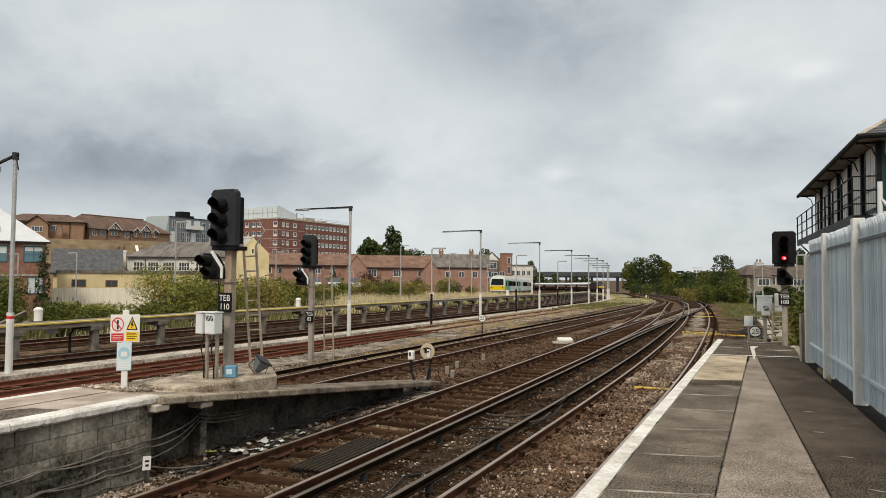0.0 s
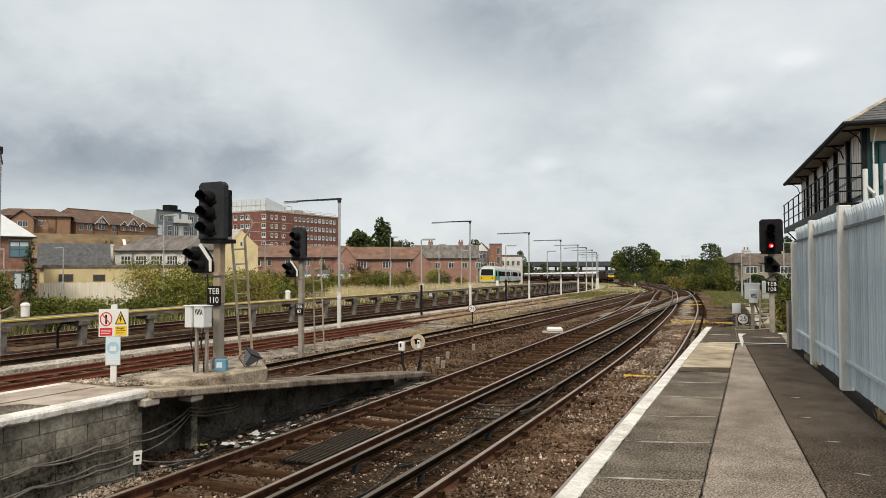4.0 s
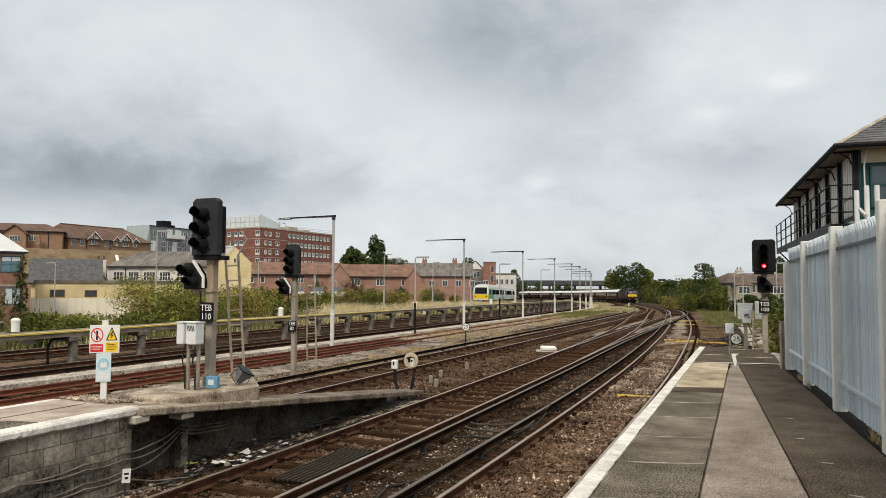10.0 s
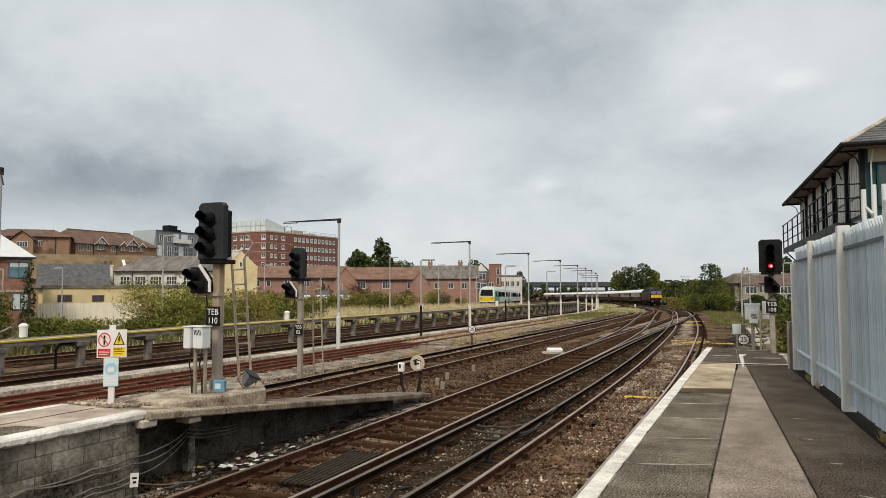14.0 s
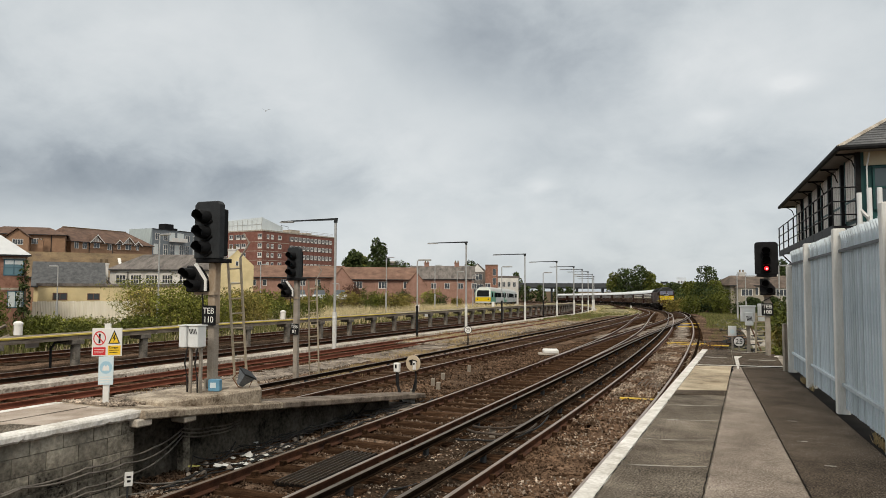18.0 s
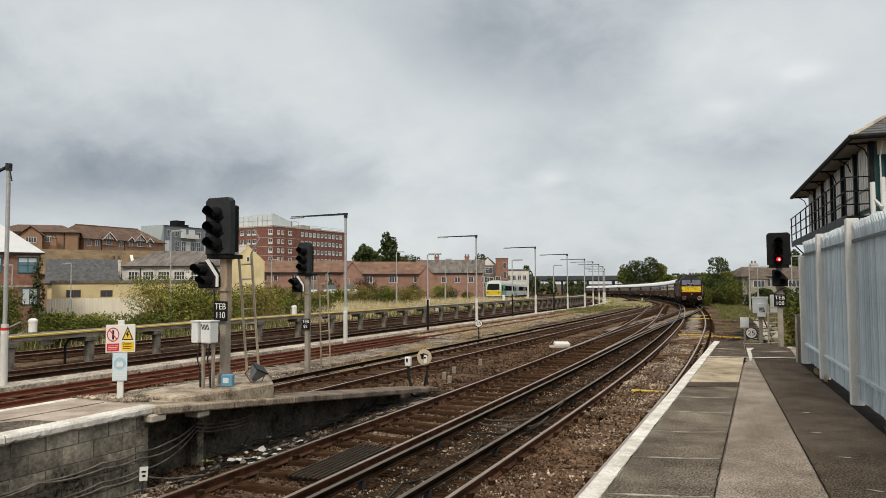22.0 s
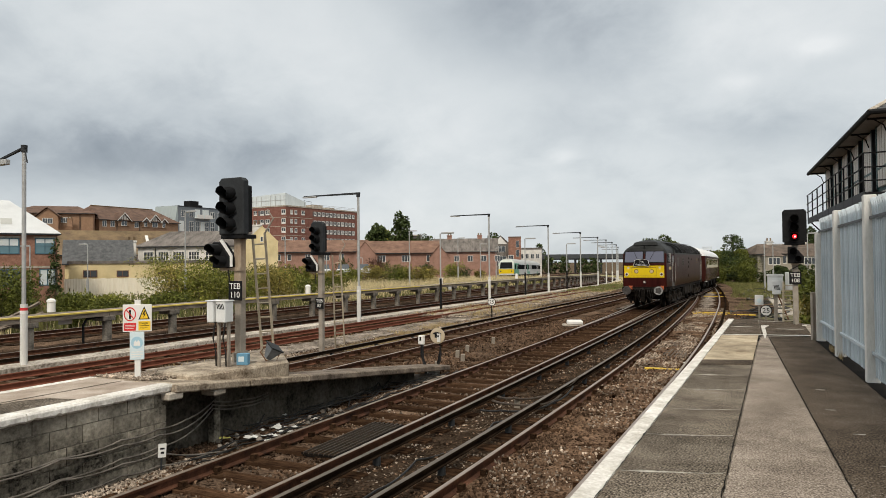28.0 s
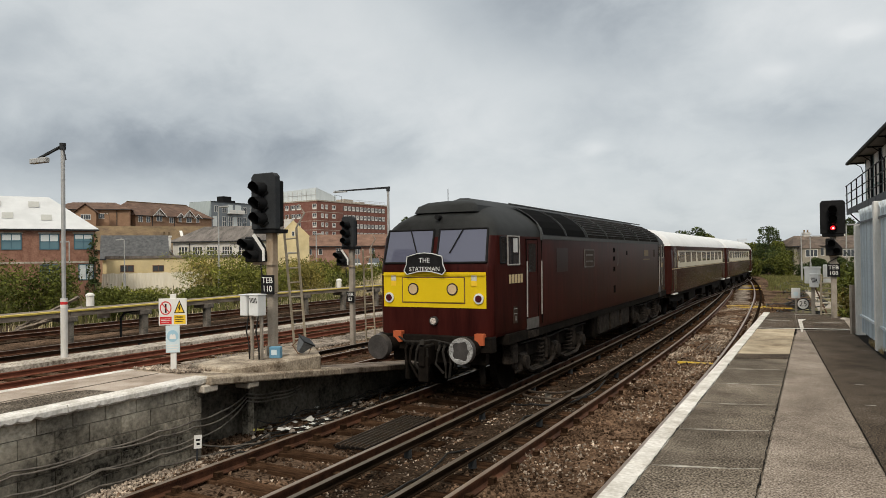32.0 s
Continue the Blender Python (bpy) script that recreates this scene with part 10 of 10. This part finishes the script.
part("cabinet", Geo().box(-0.4, -0.3, 0, 0.12, 0.3, 2.2), "signwhite", t, bevel=0.03)
part("side_cabinet", Geo().box(-1.25, -0.3, 0.9, -0.6, 0.3, 1.9), "signwhite", t, bevel=0.03)
part("leg", Geo().box(-1.2, -0.1, 0, -1.1, 0.1, 0.9), "greypost", t)
part("leg", Geo().box(-0.75, -0.1, 0, -0.65, 0.1, 0.9), "greypost", t)
t = thing("lineside_post", "short white post on the verge", "post", m=pose(-24.4, 148, -0.3 + float(fall(148))))
part("post", Geo().box(-0.13, -0.1, 0, 0.13, 0.1, 0.72), "signwhite", t, bevel=0.02)
part("cap", Geo().box(-0.16, -0.13, 0.72, 0.16, 0.13, 0.8), "signwhite", t)
# a heap of spoil and broken sleepers on the verge
t = thing("spoil_heap", "dark heap of spoil and broken sleepers on the verge", "spoil heap", m=pose(-22.1, 122.5, -0.24 + float(fall(122.5))))
for k in range(26):
    rg = random.Random(900 + k)
    s = rg.uniform(0.2, 0.5)
    x, y = rg.gauss(0, 1.0), rg.gauss(0, 1.2)
    g = Geo().rings([[Vector((s * f * math.cos(a) * rg.uniform(0.7, 1.2), s * f * math.sin(a) * rg.uniform(0.6, 1.0), z * s)) for a in (0.2, 1.3, 2.2, 3.4, 4.3, 5.4)] for f, z in ((0.9, -0.5), (1.1, 0.2), (0.5, 0.8))], True, True)
    part("lump", g, ("ground", "sleeper", "ballastbrown")[k % 3], t, m=pose(x, y, 0.1 + 0.5 * max(0.0, 1 - math.hypot(x, y) / 1.6), 0, 0, rg.uniform(0, 180)))
for k in range(5):
    rg = random.Random(940 + k)
    part("broken_sleeper", Geo().box(-1.1, -0.12, -0.07, 1.1, 0.12, 0.07), "sleeper", t, m=pose(rg.uniform(-1, 0.8), rg.uniform(-1, 1), 0.35 + 0.12 * k, rg.uniform(-12, 12), rg.uniform(-18, 18), rg.uniform(0, 180)))
for x, y, h in ((-2.24, 80.0, 4.7), (-1.5, 84.0, 4.5), (1.31, 60.0, 4.9)):
    make_path_lamp(x, y, h, False, "slim pale lamp post with a small flat lantern")
t = thing("cable_trough", "pale concrete trough and slabs beyond the platform end", "trough")
for k in range(9):
    part("slab", Geo().box(-0.28, -0.48, 0, 0.28, 0.48, 0.14), "palecrete", t, bevel=0.015, m=pose(0.25 - 0.06 * k, 25.6 + 1.0 * k, -0.3, 0, 0, 4))


# ---- the standing multiple unit ----
M["unitglass"] = material("dark_train_glass", [(0.01, 0.012, 0.013), (0.02, 0.022, 0.023)], 0.9, bump=0, spec=0.0)
M["unitwhite"] = material("white_train_paint", [(0.6, 0.61, 0.6), (0.68, 0.69, 0.68)], 0.35, scale=1, bump=0.01)
M["unitgreen"] = material("green_train_paint", [(0.1, 0.36, 0.24), (0.15, 0.43, 0.3)], 0.35, scale=1, bump=0.01)
M["unitcream"] = material("pale_train_paint", [(0.5, 0.54, 0.48), (0.58, 0.62, 0.56)], 0.4, scale=1, bump=0.01)


def make_unit_car(front):
    t = thing("train_carriage", "white and green electric train with a yellow nose" if front else "white and green electric train carriage", "train carriage", group="standing electric train")
    L = 20.0

    def sec(z):
        return 1.36 if z < 2.9 else 1.36 * max(0.02, 1 - ((z - 2.9) / 0.9) ** 2) ** 0.5

    def fy(z):
        return (0.15 + 0.35 * max(0.0, z - 2.0)) if front else 0.15
    body = part("body", Geo().rings([plan_ring(sec(z), fy(z), L - 0.15, 0.3 if front else 0.06, z, 3) for z in (1.0, 1.5, 2.2, 2.9, 3.0)], True, True), "unitwhite", t, smooth=True)
    part("roof", Geo().rings([plan_ring(sec(z), fy(z), L - 0.15, 0.3 if front else 0.06, z, 3) for z in (3.0, 3.3, 3.55, 3.7, 3.77)], True, True), "skylight", t, smooth=True)
    for s in (-1, 1):
        g0 = 0.5 if front else L - 3
        part("green_end", Geo().box(s * 1.34, g0, 1.02, s * 1.372, g0 + (5.5 if front else 2.0), 2.98 if front else 1.5), "unitgreen", body, "green end panel")
        if front:
            part("green_end", Geo().box(s * 1.34, 17.2, 1.02, s * 1.372, 19.6, 1.5), "unitgreen", body, "green end panel")
        for y0, y1 in ((1.3, 2.5), (4.5, 8.1), (8.3, 11.9), (12.1, 15.9), (17.6, 18.8)):
            part("window", Geo().box(s * 1.35, y0, 1.95, s * 1.38, y1, 2.8), "unitglass", body, "dark window")
        for y in (3.2, 16.2):
            d = part("door", Geo().box(s * 1.345, y, 1.1, s * 1.375, y + 1.2, 2.95), "unitgreen" if front else "unitwhite", body, "green sliding door" if front else "white sliding door")
            part("door_window", Geo().box(s * 1.36, y + 0.2, 1.9, s * 1.385, y + 1.0, 2.8), "farglass", d)
        part("skirt", Geo().box(s * 1.2, 0.8, 0.5, s * 1.3, L - 0.8, 1.0), "underframe", t)
    if front:
        part("windscreen", Geo().add([(-1.1, 0.1, 2.08), (1.1, 0.1, 2.08), (1.02, 0.47, 3.15), (-1.02, 0.47, 3.15), (-1.1, 0.2, 2.08), (1.1, 0.2, 2.08), (1.02, 0.57, 3.15), (-1.02, 0.57, 3.15)], [(0, 1, 2, 3), (7, 6, 5, 4), (0, 4, 5, 1), (1, 5, 6, 2), (2, 6, 7, 3), (3, 7, 4, 0)]), "unitglass", body, "wide dark windscreen")
        part("nose_panel", Geo().rings([plan_ring(1.37, 0.13, 2.0, 0.3, z, 3)[4:12] for z in (1.2, 1.95)], False), "locoyellow", body, "yellow nose")
        part("nose_surround", Geo().rings([plan_ring(sec(z) + 0.012, fy(z) - 0.012, 2.0, 0.3, z, 3)[4:12] for z in (1.95, 2.05, 2.9, 3.3, 3.6)], False), "unitcream", body, "pale green-white surround")
        for x in (-0.95, 0.95):
            part("headlight", Geo().tube([(x, 0.16, 1.6), (x, 0.1, 1.6)], 0.12, 12), "farglass", body)
        part("coupler", Geo().box(-0.35, -0.3, 0.6, 0.35, 0.3, 1.0), "underframe", t)
    for yc in (3.0, L - 3.0):
        bg = part("bogie", Geo().box(-1.1, yc - 1.7, 0.35, 1.1, yc + 1.7, 0.85), "underframe", t, bevel=0.05)
        for yo in (-1.2, 1.2):
            part("wheelset", Geo().tube([(-0.8, yc + yo, 0.42), (0.8, yc + yo, 0.42)], 0.42, 14), "underframe", bg)
    return t


def stand_on(line, y, length):
    a, b = Vector((float(line(y)), y, float(fall(y)))), Vector((float(line(y + length)), y + length, float(fall(y + length))))
    d = b - a
    return pose(a.x, a.y, a.z, math.degrees(math.asin(d.z / d.length)), 0, math.degrees(math.atan2(-d.x, d.y)))


c = make_unit_car(True)
c.matrix_basis = stand_on(unit_line, 113.5, 19.5)
c2 = make_unit_car(False)
c2.matrix_basis = stand_on(unit_line, 132.8, 19.3)
copy_thing(c2, stand_on(unit_line, 152.0, 18.8))


# ---- what moves ----
# way along the running line, from the near end, and the place of the train's head at each time
_ys = np.arange(-30.0, 470.0, 0.5)
_xs = main_line(_ys)
_way = np.concatenate([[0.0], np.cumsum(np.hypot(np.diff(_xs), np.diff(_ys)))])


def on_line(s):
    return Vector((float(np.interp(s, _way, _xs)), float(np.interp(s, _way, _ys)), float(fall(np.interp(s, _way, _ys)))))


def head_at(t):
    """Way of the buffer faces at t seconds."""
    s32 = float(np.interp(11.0, _ys, _way))
    slow = max(0.0, min(6.0, 29.0 - t))
    return s32 + HEAD_SPEED * (32.0 - t) + HEAD_EXTRA * (slow * slow / 12.0 + max(0.0, 23.0 - t))


HEAD_SPEED, HEAD_EXTRA = 7.2, 1.25


def vehicle_pose(s, length, inset):
    a, b = on_line(s + inset), on_line(s + length - inset)
    d = (b - a).normalized()
    yaw = math.degrees(math.atan2(-d.x, d.y))
    p = a - d * inset
    return pose(p.x, p.y, p.z, math.degrees(math.asin(d.z)), 0, yaw)


def make_gull():
    t = thing("seagull", "pale grey seagull with dark wing tips flying over", "bird")
    part("body", Geo().rings([[Vector((r * math.cos(2 * math.pi * i / 10), y, 0.85 * r * math.sin(2 * math.pi * i / 10))) for i in range(10)] for y, r in ((-0.24, 0.012), (-0.2, 0.035), (-0.1, 0.06), (0.03, 0.065), (0.14, 0.04), (0.24, 0.02))], True, True), "gullgrey", t, smooth=True)
    part("beak", Geo().tube([(0, -0.24, 0), (0, -0.3, -0.005)], 0.012, 6, r1=0.003), "signyellow", t)
    part("tail", Geo().add([(-0.02, 0.22, 0), (0.02, 0.22, 0), (0.07, 0.36, 0), (-0.07, 0.36, 0), (0, 0.28, 0.012)], [(0, 1, 4), (1, 2, 4), (2, 3, 4), (3, 0, 4)]), "gullgrey", t)
    wings = []
    for s in (-1, 1):
        rows = [(0.03, -0.09, 0.1, 0.02), (0.2, -0.13, 0.07, 0.03), (0.38, -0.1, 0.06, 0.02), (0.52, -0.03, 0.07, 0.0), (0.62, 0.06, 0.09, -0.01)]
        w = part("wing", Geo().rings([[Vector((s * x, a, z)), Vector((s * x, (a + b) / 2, z + 0.014)), Vector((s * x, b, z)), Vector((s * x, (a + b) / 2, z - 0.004))] for x, a, b, z in rows], True, True), "gullgrey", t)
        part("wing_tip", Geo().rings([[Vector((s * x, a, z)), Vector((s * x, (a + b) / 2, z + 0.01)), Vector((s * x, b, z)), Vector((s * x, (a + b) / 2, z - 0.003))] for x, a, b, z in ((0.62, 0.06, 0.09, -0.01), (0.7, 0.13, 0.145, -0.015))], True, True), "black", w)
        wings.append((w, s))
    for o in t.children_recursive:
        o.data.transform(Matrix.Diagonal((0.72, 0.72, 0.72, 1.0)))
    return t, wings


M["gullgrey"] = material("grey_white_feathers", [(0.3, 0.3, 0.31), (0.55, 0.55, 0.55)], 0.8, scale=12, bump=0.1)
gull, gull_wings = make_gull()


def motions():
    heading = math.degrees(math.atan2(9.1, 12.6))
    walk(gull, [(t, pose(1.25 * x, 1.25 * y, 21.4, 0, 0, heading)) for t, x, y in ((0.0, -300.0, 340.0), (17.0, -40.7, 54.5), (17.5, -40.3, 51.8), (18.0, -37.6, 46.8), (18.5, -33.8, 42.1), (19.0, -28.9, 35.4), (19.5, -24.7, 29.4), (21.0, -11.0, 10.5), (32.0, 90, -128))])
    for w, s in gull_wings:
        beat = [16.5 + 0.1 * k for k in range(46)]
        walk(w, [(t, pose(0, 0, 0, 0, s * (-28 * math.sin(13.0 * (t - 18.9)) - 6))) for t in [0.0, 16.0] + beat + [22.0, 32.0]])
    times = [0.5 * k for k in range(65)]
    walk(loco, [(t, vehicle_pose(head_at(t), LOCO_LEN, 4.3)) for t in times])
    quarter = [k / 10 for k in range(321)]
    for w, y in loco_wheels:
        walk(w, [(t, pose(0, y, 0.572, math.degrees((head_at(0) - head_at(t)) / 0.57) % 360.0)) for t in quarter])
    for i, c in enumerate(coaches):
        off = LOCO_LEN + 0.1 + i * (COACH_LEN + 0.02)
        walk(c, [(t, vehicle_pose(head_at(t) + off, COACH_LEN, 3.0)) for t in times])


motions()
